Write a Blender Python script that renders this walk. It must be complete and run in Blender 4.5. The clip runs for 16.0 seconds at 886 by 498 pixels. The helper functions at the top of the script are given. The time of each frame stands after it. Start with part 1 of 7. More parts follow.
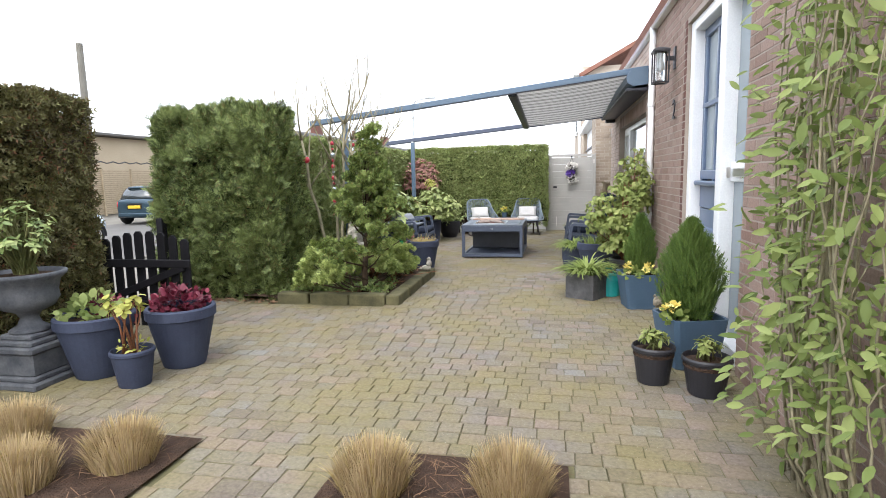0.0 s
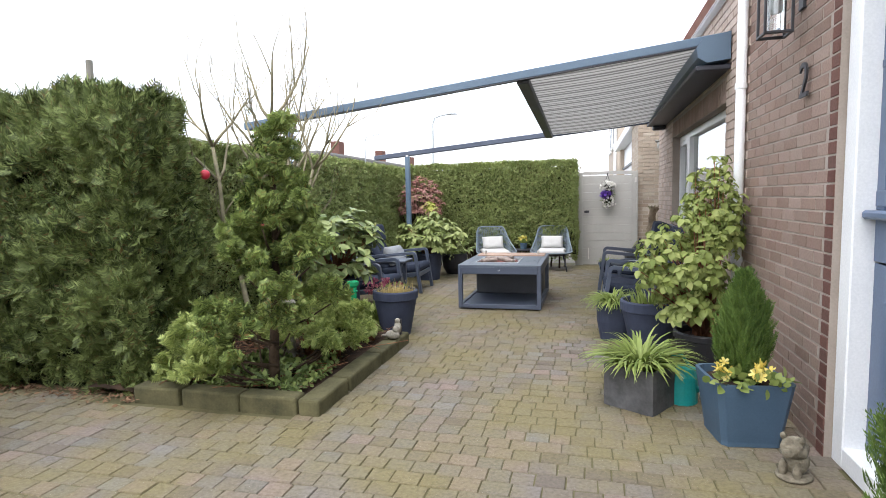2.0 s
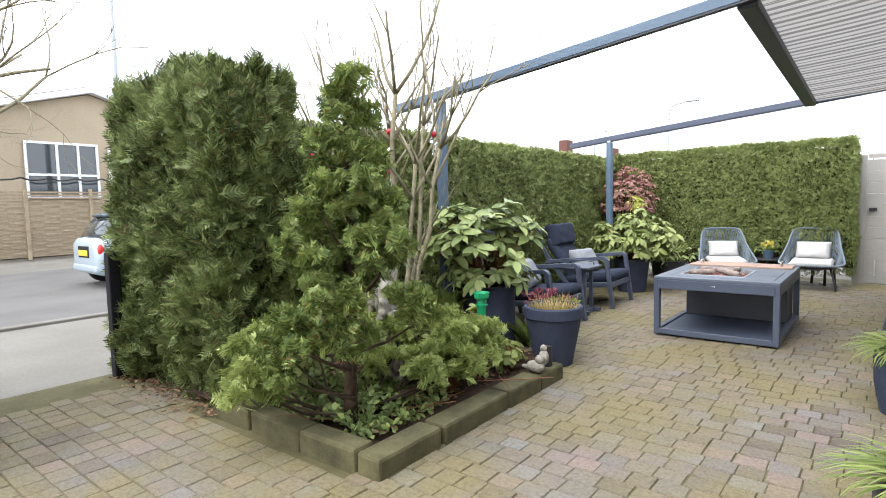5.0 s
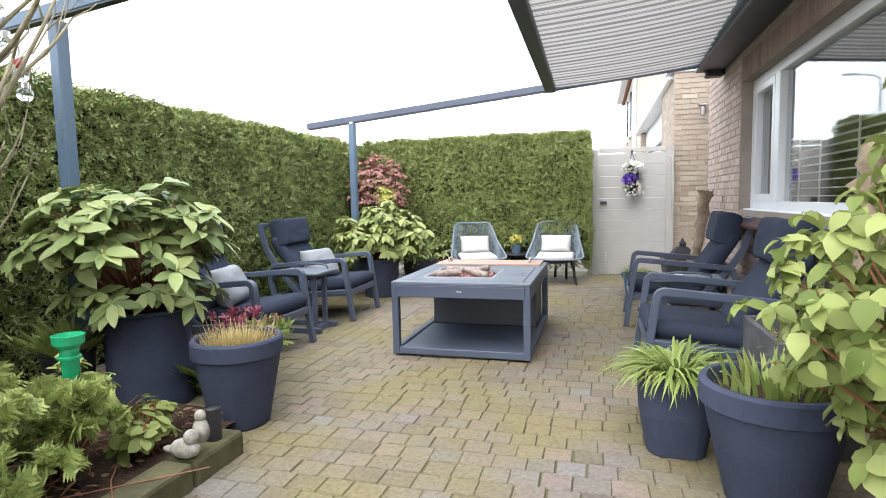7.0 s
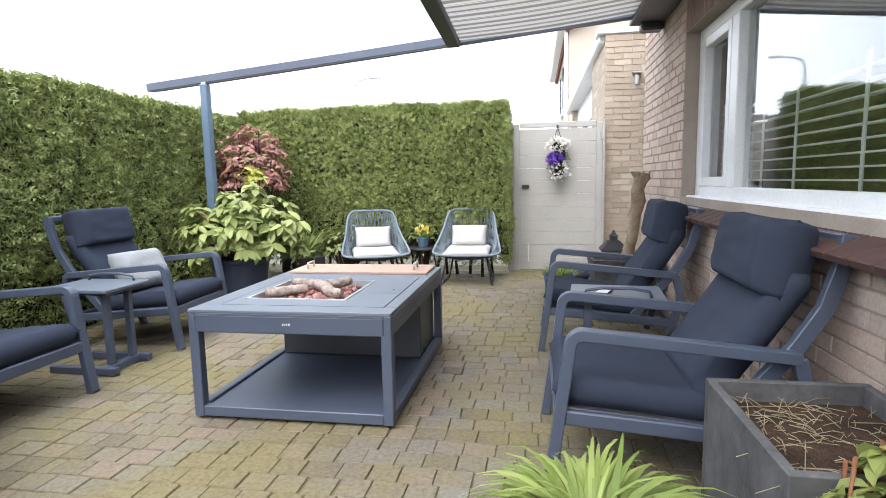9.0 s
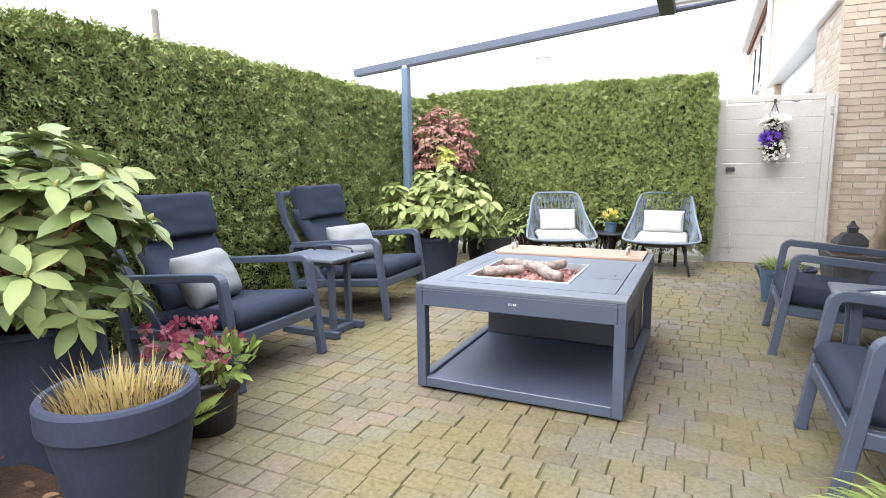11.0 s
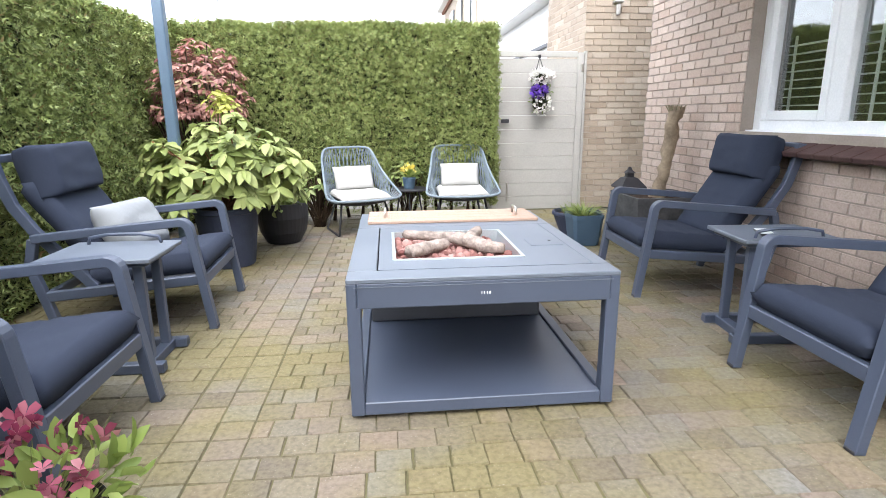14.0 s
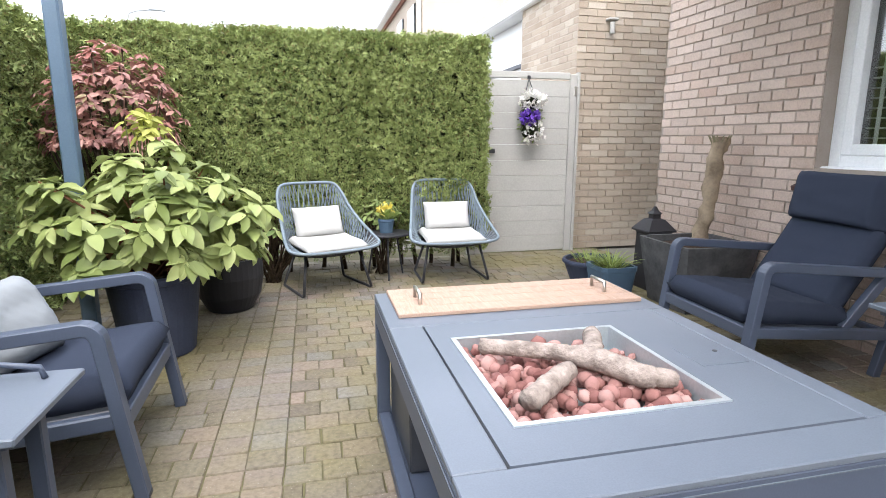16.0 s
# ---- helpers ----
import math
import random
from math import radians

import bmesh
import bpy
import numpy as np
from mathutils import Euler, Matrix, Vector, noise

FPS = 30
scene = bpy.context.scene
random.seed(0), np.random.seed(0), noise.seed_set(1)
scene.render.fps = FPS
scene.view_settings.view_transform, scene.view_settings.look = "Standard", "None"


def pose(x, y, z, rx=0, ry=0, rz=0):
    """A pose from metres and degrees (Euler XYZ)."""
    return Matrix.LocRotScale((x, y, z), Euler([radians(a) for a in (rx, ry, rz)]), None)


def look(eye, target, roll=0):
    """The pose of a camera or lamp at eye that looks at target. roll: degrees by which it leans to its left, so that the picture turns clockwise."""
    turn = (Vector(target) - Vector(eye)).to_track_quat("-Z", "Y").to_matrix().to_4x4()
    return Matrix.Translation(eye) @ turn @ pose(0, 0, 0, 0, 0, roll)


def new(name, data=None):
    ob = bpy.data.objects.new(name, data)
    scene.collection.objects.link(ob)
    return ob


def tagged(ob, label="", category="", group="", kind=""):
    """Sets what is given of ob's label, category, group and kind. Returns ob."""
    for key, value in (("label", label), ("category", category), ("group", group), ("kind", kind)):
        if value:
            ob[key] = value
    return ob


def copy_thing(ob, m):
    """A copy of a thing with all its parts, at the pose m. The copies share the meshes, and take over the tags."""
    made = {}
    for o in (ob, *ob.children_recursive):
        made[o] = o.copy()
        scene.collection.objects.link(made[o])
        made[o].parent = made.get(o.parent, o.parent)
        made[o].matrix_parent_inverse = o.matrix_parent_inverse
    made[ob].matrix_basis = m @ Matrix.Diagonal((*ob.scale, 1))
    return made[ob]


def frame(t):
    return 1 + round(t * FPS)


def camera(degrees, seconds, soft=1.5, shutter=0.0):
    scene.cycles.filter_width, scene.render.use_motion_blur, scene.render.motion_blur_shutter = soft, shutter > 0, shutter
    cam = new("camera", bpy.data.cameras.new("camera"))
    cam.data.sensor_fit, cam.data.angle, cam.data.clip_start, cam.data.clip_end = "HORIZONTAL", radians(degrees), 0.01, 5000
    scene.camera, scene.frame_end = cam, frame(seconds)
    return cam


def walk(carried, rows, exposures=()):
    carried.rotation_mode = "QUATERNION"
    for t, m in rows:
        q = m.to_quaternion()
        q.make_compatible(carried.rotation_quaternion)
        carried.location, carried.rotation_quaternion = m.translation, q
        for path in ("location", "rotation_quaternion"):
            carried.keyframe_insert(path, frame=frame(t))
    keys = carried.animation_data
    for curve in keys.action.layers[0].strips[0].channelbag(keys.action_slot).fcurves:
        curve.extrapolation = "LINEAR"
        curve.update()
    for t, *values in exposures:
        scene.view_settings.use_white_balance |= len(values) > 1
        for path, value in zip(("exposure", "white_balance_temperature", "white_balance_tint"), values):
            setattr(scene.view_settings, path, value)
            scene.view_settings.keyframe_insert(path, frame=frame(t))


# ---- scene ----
cam = camera(77.5, 16.0, 0.9)
PATH = [
    (0, (-0.172, -0.283, 1.489), (-0.569, 1.66, 1.229), -1.3),
    (0.5, (-0.165, 0.826, 1.501), (-0.614, 2.762, 1.273), -1.0),
    (1, (-0.234, 1.586, 1.471), (-0.701, 3.521, 1.271), -0.8),
    (1.5, (-0.193, 2.133, 1.452), (-0.674, 4.065, 1.264), -1.1),
    (2, (-0.162, 2.444, 1.498), (-0.667, 4.371, 1.315), -1.2),
    (2.5, (-0.296, 2.575, 1.421), (-1.082, 4.408, 1.275), -1.1),
    (3, (-0.344, 2.747, 1.436), (-1.593, 4.302, 1.289), -1.3),
    (3.2, (-0.368, 2.819, 1.419), (-1.719, 4.288, 1.277), -1.6),
    (5.3, (-0.018, 4.226, 1.347), (-1.199, 5.831, 1.182), -1.3),
    (5.5, (-0.023, 4.41, 1.324), (-1.099, 6.088, 1.155), -1.3),
    (6, (-0.072, 4.816, 1.263), (-0.963, 6.598, 1.093), -1.4),
    (6.5, (-0.191, 5.154, 1.263), (-0.934, 7.002, 1.088), -1.2),
    (7, (-0.258, 5.534, 1.239), (-0.797, 7.452, 1.064), -1.2),
    (7.5, (-0.265, 5.974, 1.224), (-0.684, 7.921, 1.032), -1.1),
    (8, (-0.238, 6.544, 1.265), (-0.598, 8.499, 1.047), -1.2),
    (8.5, (-0.065, 6.928, 1.255), (-0.392, 8.889, 1.036), -1.3),
    (9, (-0.034, 7.039, 1.248), (-0.365, 8.996, 1.003), -1.1),
    (9.5, (-0.083, 7.045, 1.238), (-0.503, 8.985, 0.994), -1.0),
    (10, (-0.142, 7.015, 1.243), (-0.793, 8.889, 0.988), -1.0),
    (10.2, (-0.182, 7.009, 1.244), (-0.939, 8.842, 0.987), -1.1),
    (12.3, (-1.115, 7.159, 1.202), (-1.983, 8.93, 0.867), -0.8),
    (12.5, (-1.228, 7.256, 1.2), (-2.003, 9.064, 0.845), -0.7),
    (13, (-1.42, 7.39, 1.179), (-1.923, 9.281, 0.766), -0.7),
    (13.5, (-1.575, 7.468, 1.195), (-1.766, 9.405, 0.736), -0.6),
    (14, (-1.662, 7.55, 1.217), (-1.473, 9.485, 0.749), -0.4),
    (14.5, (-1.696, 7.643, 1.233), (-1.293, 9.553, 0.797), -0.4),
    (15, (-1.73, 7.873, 1.224), (-1.254, 9.774, 0.825), -0.3),
    (15.5, (-1.794, 8.28, 1.247), (-1.326, 10.186, 0.862), -0.2),
    (16, (-2.084, 8.786, 1.255), (-1.631, 10.695, 0.871), 0.1),
]
walk(cam, [(t, look(eye, target, roll)) for t, eye, target, roll in PATH],
     exposures=[(0, 1.47), (0.6, 1.31), (2, 1.31), (3.2, 1.31), (6, 1.80), (8, 1.85), (10, 1.93), (12.3, 2.26), (13.5, 2.2), (16, 1.92)])

# ---- light ----
world = bpy.data.worlds.new("overcast_sky")
scene.world = world
world.use_nodes = True
_n, _l = world.node_tree.nodes, world.node_tree.links
_sky = _n.new("ShaderNodeTexSky")
_sky.sky_type, _sky.sun_disc = "NISHITA", False
_sky.sun_elevation, _sky.sun_rotation = radians(48), radians(191)
_sky.air_density, _sky.dust_density = 1.0, 4.0
_hs = _n.new("ShaderNodeHueSaturation")
_hs.inputs["Saturation"].default_value = 0.46
_l.new(_sky.outputs[0], _hs.inputs["Color"])
# an even layer of bright cloud under the clear sky
_cl = _n.new("ShaderNodeMix")
_cl.data_type = "RGBA"
_cl.inputs[0].default_value = 0.6
_cl.inputs[7].default_value = (7.55, 8.0, 8.95, 1)
_l.new(_hs.outputs[0], _cl.inputs[6])
_l.new(_cl.outputs[2], _n["Background"].inputs["Color"])
_n["Background"].inputs["Strength"].default_value = 0.15
sun = new("sun", bpy.data.lights.new("sun", "SUN"))
sun.data.energy, sun.data.angle, sun.data.color = 0.6, radians(40), (1.0, 0.995, 0.99)
sun.matrix_world = look((-1.1, -4, 10), (0, 0, 0))

# ---- materials ----


class Mat:
    """A small node-material builder."""

    def __init__(self, name, rough=0.6, metal=0.0):
        self.m = bpy.data.materials.new(name)
        self.m.use_nodes = True
        self.t = self.m.node_tree
        self.b = self.t.nodes["Principled BSDF"]
        self.b.inputs["Roughness"].default_value = rough
        self.b.inputs["Metallic"].default_value = metal
        if rough >= 0.68:
            self.b.inputs["Specular IOR Level"].default_value = 0.22

    def add(self, kind, **values):
        n = self.t.nodes.new(kind)
        for k, v in values.items():
            n.inputs[k].default_value = v
        return n

    def link(self, a, b):
        self.t.links.new(a, b)

    def coords(self):
        return self.add("ShaderNodeTexCoord").outputs["Object"]

    def noise(self, scale, detail=4.0, rough=0.55, stretch=None):
        n = self.add("ShaderNodeTexNoise", Scale=scale, Detail=detail, Roughness=rough)
        c = self.add("ShaderNodeNewGeometry").outputs["Position"]
        if stretch:
            mp = self.add("ShaderNodeMapping", Scale=stretch)
            self.link(c, mp.inputs["Vector"])
            c = mp.outputs[0]
        self.link(c, n.inputs["Vector"])
        return n.outputs["Fac"]

    def ramp(self, fac, stops):
        r = self.add("ShaderNodeValToRGB")
        el = r.color_ramp.elements
        while len(el) < len(stops):
            el.new(0.5)
        for e, (p, c) in zip(el, stops):
            e.position, e.color = p, (*c, 1)
        self.link(fac, r.inputs[0])
        return r.outputs[0]

    def mix(self, fac, a, b, mode="MIX"):
        n = self.t.nodes.new("ShaderNodeMix")
        n.data_type, n.blend_type = "RGBA", mode
        for s, v in ((n.inputs[0], fac), (n.inputs[6], a), (n.inputs[7], b)):
            if hasattr(v, "links"):
                self.link(v, s)
            elif isinstance(v, (int, float)):
                s.default_value = v
            else:
                s.default_value = (*v, 1)
        return n.outputs[2]

    def color(self, v):
        s = self.b.inputs["Base Color"]
        if hasattr(v, "links"):
            self.link(v, s)
        else:
            s.default_value = (*v, 1)
        return self

    def bump(self, fac, strength=0.3, dist=0.005):
        n = self.add("ShaderNodeBump", Strength=strength, Distance=dist)
        self.link(fac, n.inputs["Height"])
        self.link(n.outputs[0], self.b.inputs["Normal"])
        return self


def two_tone(name, a, b, scale=3.0, fine=60.0, rough=0.6, metal=0.0, bump=0.2, dist=0.003):
    """Paint, plastic, stone: two mottled tones and fine grain."""
    m = Mat(name, rough, metal)
    c = m.ramp(m.noise(scale), [(0.3, a), (0.7, b)])
    g = m.noise(fine, 3)
    c = m.mix(0.15, c, m.ramp(g, [(0.3, [x * 0.6 for x in a]), (0.7, [min(1, x * 1.3) for x in b])]))
    m.color(c)
    m.bump(g, bump, dist)
    return m.m


def leafy(name, dark, mid, light, rough=0.5, trans=0.25, tip=None):
    """Leaves: each leaf its own tone, with patches over the plant."""
    m = Mat(name, rough)
    g = m.add("ShaderNodeNewGeometry")
    c = m.ramp(g.outputs["Random Per Island"], [(0.0, dark), (0.45, mid), (1.0, light)])
    if tip:
        w = m.add("ShaderNodeMath")
        w.operation = "GREATER_THAN"
        w.inputs[1].default_value = 0.93
        m.link(g.outputs["Random Per Island"], w.inputs[0])
        c = m.mix(w.outputs[0], c, tip)
    c = m.mix(m.ramp(m.noise(2.5, 3), [(0.35, (0, 0, 0)), (0.65, (0.45, 0.45, 0.45))]), c, light)
    m.color(c)
    m.b.inputs["Specular IOR Level"].default_value = 0.25
    if trans:
        t = m.add("ShaderNodeBsdfTranslucent")
        m.link(c, t.inputs["Color"])
        s = m.add("ShaderNodeMixShader")
        s.inputs[0].default_value = trans
        m.link(m.b.outputs[0], s.inputs[1])
        m.link(t.outputs[0], s.inputs[2])
        m.link(s.outputs[0], m.t.nodes["Material Output"].inputs["Surface"])
    return m.m


def paver_mat(name, per_island):
    m = Mat(name, 0.85)
    if per_island:
        r = m.add("ShaderNodeNewGeometry").outputs["Random Per Island"]
    else:
        r = m.add("ShaderNodeObjectInfo").outputs["Random"]
    c = m.ramp(r, [(0.0, (0.135, 0.113, 0.094)), (0.3, (0.198, 0.172, 0.14)), (0.5, (0.168, 0.158, 0.145)), (0.7, (0.24, 0.186, 0.16)), (0.87, (0.185, 0.155, 0.138)), (1.0, (0.21, 0.208, 0.20))])
    moss = m.ramp(m.noise(1.1, 4, 0.6), [(0.35, (0, 0, 0)), (0.60, (0.84, 0.84, 0.84))])
    c = m.mix(moss, c, (0.195, 0.167, 0.080))
    fine = m.noise(45, 4, 0.65)
    c = m.mix(0.55, c, m.ramp(fine, [(0.32, (0.45, 0.44, 0.42)), (0.6, (1, 1, 1))]), "MULTIPLY")
    specks = m.ramp(m.noise(190, 2), [(0.69, (0, 0, 0)), (0.73, (0.5, 0.5, 0.5))])
    c = m.mix(specks, c, (0.55, 0.52, 0.45))
    m.color(c).bump(fine, 0.5, 0.006)
    return m.m


def brick_mat(name, tones, per_island, wash=0.3):
    m = Mat(name, 0.88)
    if per_island:
        r = m.add("ShaderNodeNewGeometry").outputs["Random Per Island"]
    else:
        r = m.add("ShaderNodeObjectInfo").outputs["Random"]
    c = m.ramp(r, [(i / (len(tones) - 1), t) for i, t in enumerate(tones)])
    st = m.ramp(m.noise(1.4, 5, 0.6), [(0.4, (0, 0, 0)), (0.7, (wash, wash, wash))])
    c = m.mix(st, c, (0.27, 0.235, 0.195))
    f = m.noise(70, 4, 0.7)
    c = m.mix(0.5, c, m.ramp(f, [(0.3, (0.55, 0.53, 0.5)), (0.6, (1, 1, 1))]), "MULTIPLY")
    m.color(c).bump(f, 0.5, 0.004)
    return m.m


M = {}
M["paver"] = paver_mat("paver", False)
M["paver_rest"] = paver_mat("paver_rest", True)
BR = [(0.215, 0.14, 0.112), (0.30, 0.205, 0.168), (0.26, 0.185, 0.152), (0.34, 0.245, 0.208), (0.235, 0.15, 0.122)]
# paler tones for the stretch of house wall from y = 7.62 on
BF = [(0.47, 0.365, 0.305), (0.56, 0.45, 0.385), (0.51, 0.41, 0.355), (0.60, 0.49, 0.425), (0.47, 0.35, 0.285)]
M["brick"] = brick_mat("brick", BR, False)
M["brick_rest"] = brick_mat("brick_rest", BR, True)
M["brick_far"] = brick_mat("paler_brick", BF, True)
M["brick_red"] = brick_mat("brick_red", [(0.115, 0.05, 0.042), (0.155, 0.075, 0.06), (0.12, 0.065, 0.055)], True, 0.05)
M["brick_pale"] = brick_mat("brick_pale", [(0.36, 0.29, 0.225), (0.48, 0.40, 0.32), (0.42, 0.345, 0.275), (0.55, 0.485, 0.41)], True, 0.2)
M["sill"] = two_tone("dark_sill_tile", (0.062, 0.033, 0.031), (0.095, 0.055, 0.05), 6, 60, 0.7, bump=0.3)
M["mortar"] = two_tone("mortar", (0.29, 0.245, 0.21), (0.36, 0.31, 0.27), 4, 90, 0.95, bump=0.4)
M["mortar_pale"] = two_tone("mortar_pale", (0.44, 0.375, 0.31), (0.53, 0.46, 0.39), 4, 90, 0.95, bump=0.4)
M["sand"] = two_tone("joint_sand", (0.082, 0.075, 0.038), (0.13, 0.118, 0.06), 5, 80, 0.95, bump=0.6)
M["soil"] = two_tone("soil", (0.025, 0.016, 0.011), (0.075, 0.045, 0.03), 9, 70, 0.95, bump=0.9, dist=0.02)
M["asphalt"] = two_tone("asphalt", (0.11, 0.105, 0.10), (0.15, 0.145, 0.135), 0.8, 60, 0.9)
M["street_pave"] = two_tone("street_paving", (0.155, 0.145, 0.122), (0.205, 0.195, 0.17), 0.9, 30, 0.9)
M["kerb"] = two_tone("mossy_kerb", (0.05, 0.048, 0.026), (0.14, 0.128, 0.066), 5, 60, 0.9, bump=0.5)
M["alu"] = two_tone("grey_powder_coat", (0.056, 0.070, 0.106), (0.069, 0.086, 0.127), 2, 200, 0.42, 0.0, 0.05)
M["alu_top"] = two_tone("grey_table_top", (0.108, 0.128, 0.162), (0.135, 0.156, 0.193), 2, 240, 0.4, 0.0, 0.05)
M["alu_dark"] = two_tone("dark_steel_panel", (0.03, 0.033, 0.042), (0.05, 0.054, 0.066), 3, 150, 0.45, 0.0, 0.05)
M["blue_alu"] = two_tone("blue_grey_awning_paint", (0.075, 0.12, 0.175), (0.10, 0.15, 0.21), 2, 120, 0.45, bump=0.05)
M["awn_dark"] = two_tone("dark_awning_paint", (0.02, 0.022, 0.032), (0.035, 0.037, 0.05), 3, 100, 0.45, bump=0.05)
M["rope"] = two_tone("grey_blue_cord", (0.16, 0.20, 0.235), (0.22, 0.265, 0.305), 6, 220, 0.75)
M["black_steel"] = two_tone("black_steel", (0.02, 0.02, 0.024), (0.03, 0.03, 0.036), 4, 200, 0.5)
M["pot_grey"] = two_tone("anthracite_pot", (0.033, 0.040, 0.068), (0.052, 0.063, 0.10), 4, 90, 0.7, bump=0.25)
M["pot_blue"] = two_tone("blue_grey_pot", (0.045, 0.085, 0.135), (0.06, 0.105, 0.16), 4, 90, 0.6, bump=0.15)
M["pot_black"] = two_tone("black_plastic_pot", (0.014, 0.014, 0.018), (0.022, 0.022, 0.027), 5, 90, 0.5)
M["slate"] = two_tone("slate_planter", (0.05, 0.05, 0.052), (0.12, 0.12, 0.125), 7, 50, 0.75, bump=0.4)
M["urn"] = two_tone("dark_cast_urn", (0.05, 0.055, 0.065), (0.13, 0.135, 0.145), 9, 60, 0.75, bump=0.5)
M["white"] = two_tone("white_frame_paint", (0.74, 0.76, 0.78), (0.82, 0.83, 0.84), 3, 80, 0.35, bump=0.05)
M["door_blue"] = two_tone("blue_door_paint", (0.085, 0.125, 0.205), (0.11, 0.15, 0.235), 3, 70, 0.35, bump=0.08)
M["gate_grey"] = two_tone("grey_gate_paint", (0.37, 0.36, 0.34), (0.43, 0.42, 0.395), 2.5, 60, 0.6, bump=0.1)
M["black_wood"] = two_tone("black_stained_wood", (0.004, 0.0037, 0.005), (0.009, 0.0085, 0.011), 6, 60, 0.7, bump=0.3)
M["roof_tile"] = two_tone("red_roof_tile", (0.20, 0.09, 0.065), (0.29, 0.15, 0.115), 3, 30, 0.85)
M["stone_log"] = two_tone("ceramic_log", (0.15, 0.12, 0.105), (0.42, 0.35, 0.31), 26, 90, 0.9, bump=0.8, dist=0.008)
m = Mat("red_lava_stone", 0.9)
m.color(m.ramp(m.add("ShaderNodeNewGeometry").outputs["Random Per Island"], [(0, (0.15, 0.06, 0.055)), (0.5, (0.28, 0.135, 0.12)), (1, (0.42, 0.27, 0.245))])).bump(m.noise(90, 4), 0.6, 0.004)
M["lava"] = m.m
M["tray"] = two_tone("stainless_tray", (0.45, 0.50, 0.53), (0.55, 0.60, 0.63), 5, 100, 0.3, 0.6, 0.05)
M["steel"] = two_tone("brushed_steel", (0.6, 0.58, 0.55), (0.7, 0.68, 0.66), 8, 160, 0.3, 1.0, 0.05)
M["bark"] = two_tone("brown_bark", (0.03, 0.02, 0.014), (0.085, 0.058, 0.038), 14, 60, 0.9, bump=0.9, dist=0.01)
M["bark_grey"] = two_tone("grey_branch_bark", (0.15, 0.135, 0.085), (0.32, 0.285, 0.19), 14, 60, 0.9, bump=0.6)
M["stump"] = two_tone("pale_peeled_trunk", (0.16, 0.12, 0.085), (0.38, 0.30, 0.21), 9, 50, 0.85, bump=0.6)
M["statue"] = two_tone("weathered_stone", (0.10, 0.085, 0.06), (0.30, 0.265, 0.20), 22, 70, 0.9, bump=0.8, dist=0.008)
M["statue_white"] = two_tone("white_stone", (0.17, 0.155, 0.125), (0.42, 0.40, 0.345), 22, 60, 0.9, bump=0.5)
M["stem"] = two_tone("green_stem", (0.10, 0.12, 0.04), (0.18, 0.17, 0.07), 9, 50, 0.7)
M["twig_red"] = two_tone("reddish_twig", (0.16, 0.06, 0.035), (0.26, 0.12, 0.06), 9, 50, 0.7)
M["plaster"] = two_tone("tan_render", (0.40, 0.33, 0.23), (0.47, 0.39, 0.28), 0.6, 20, 0.9)
M["tyre"] = two_tone("tyre_rubber", (0.012, 0.012, 0.012), (0.02, 0.02, 0.02), 8, 60, 0.85)
M["car_paint"] = two_tone("light_blue_car_paint", (0.42, 0.50, 0.56), (0.44, 0.52, 0.58), 1, 60, 0.25, 0.3, 0.02)
M["car_dark"] = two_tone("dark_blue_car_paint", (0.03, 0.06, 0.085), (0.035, 0.065, 0.09), 1, 60, 0.25, 0.3, 0.02)
M["plate"] = two_tone("yellow_number_plate", (0.75, 0.48, 0.03), (0.8, 0.53, 0.05), 3, 60, 0.5)
M["tail_red"] = two_tone("red_lamp_plastic", (0.45, 0.02, 0.02), (0.5, 0.04, 0.03), 3, 60, 0.25)
M["cane"] = two_tone("woven_willow", (0.28, 0.22, 0.145), (0.40, 0.325, 0.225), 8, 40, 0.8)
M["lamp_post"] = two_tone("galvanised_post", (0.38, 0.41, 0.43), (0.46, 0.49, 0.51), 2, 40, 0.5, 0.4)
# very dark: the dimness of the rooms is put into this colour
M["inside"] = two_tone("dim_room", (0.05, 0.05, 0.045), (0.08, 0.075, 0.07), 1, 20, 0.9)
M["blind"] = two_tone("white_slat", (0.70, 0.72, 0.70), (0.78, 0.79, 0.77), 3, 60, 0.5)
M["yellow"] = leafy("yellow_petals", (0.70, 0.52, 0.06), (0.82, 0.66, 0.12), (0.85, 0.76, 0.32), 0.6, 0.2)
M["white_petal"] = leafy("white_petals", (0.66, 0.64, 0.58), (0.78, 0.76, 0.72), (0.84, 0.83, 0.80), 0.6, 0.2)
M["purple"] = leafy("purple_petals", (0.06, 0.02, 0.28), (0.12, 0.04, 0.42), (0.24, 0.12, 0.55), 0.6, 0.15)
M["pink"] = leafy("pink_hellebore_petals", (0.13, 0.015, 0.045), (0.33, 0.05, 0.11), (0.52, 0.24, 0.26), 0.6, 0.2)
M["teal"] = two_tone("teal_plastic", (0.01, 0.22, 0.22), (0.015, 0.28, 0.27), 3, 60, 0.35, bump=0.03)
M["green_plastic"] = two_tone("green_plastic", (0.01, 0.30, 0.13), (0.02, 0.40, 0.18), 3, 60, 0.25, bump=0.03)
M["red_ball"] = two_tone("red_bauble", (0.45, 0.02, 0.04), (0.55, 0.04, 0.07), 6, 60, 0.3, bump=0.05)
M["bud"] = two_tone("yellow_green_bud", (0.28, 0.30, 0.09), (0.42, 0.42, 0.16), 30, 90, 0.5)
M["letter"] = two_tone("pale_lettering", (0.75, 0.76, 0.78), (0.8, 0.81, 0.82), 3, 60, 0.5)

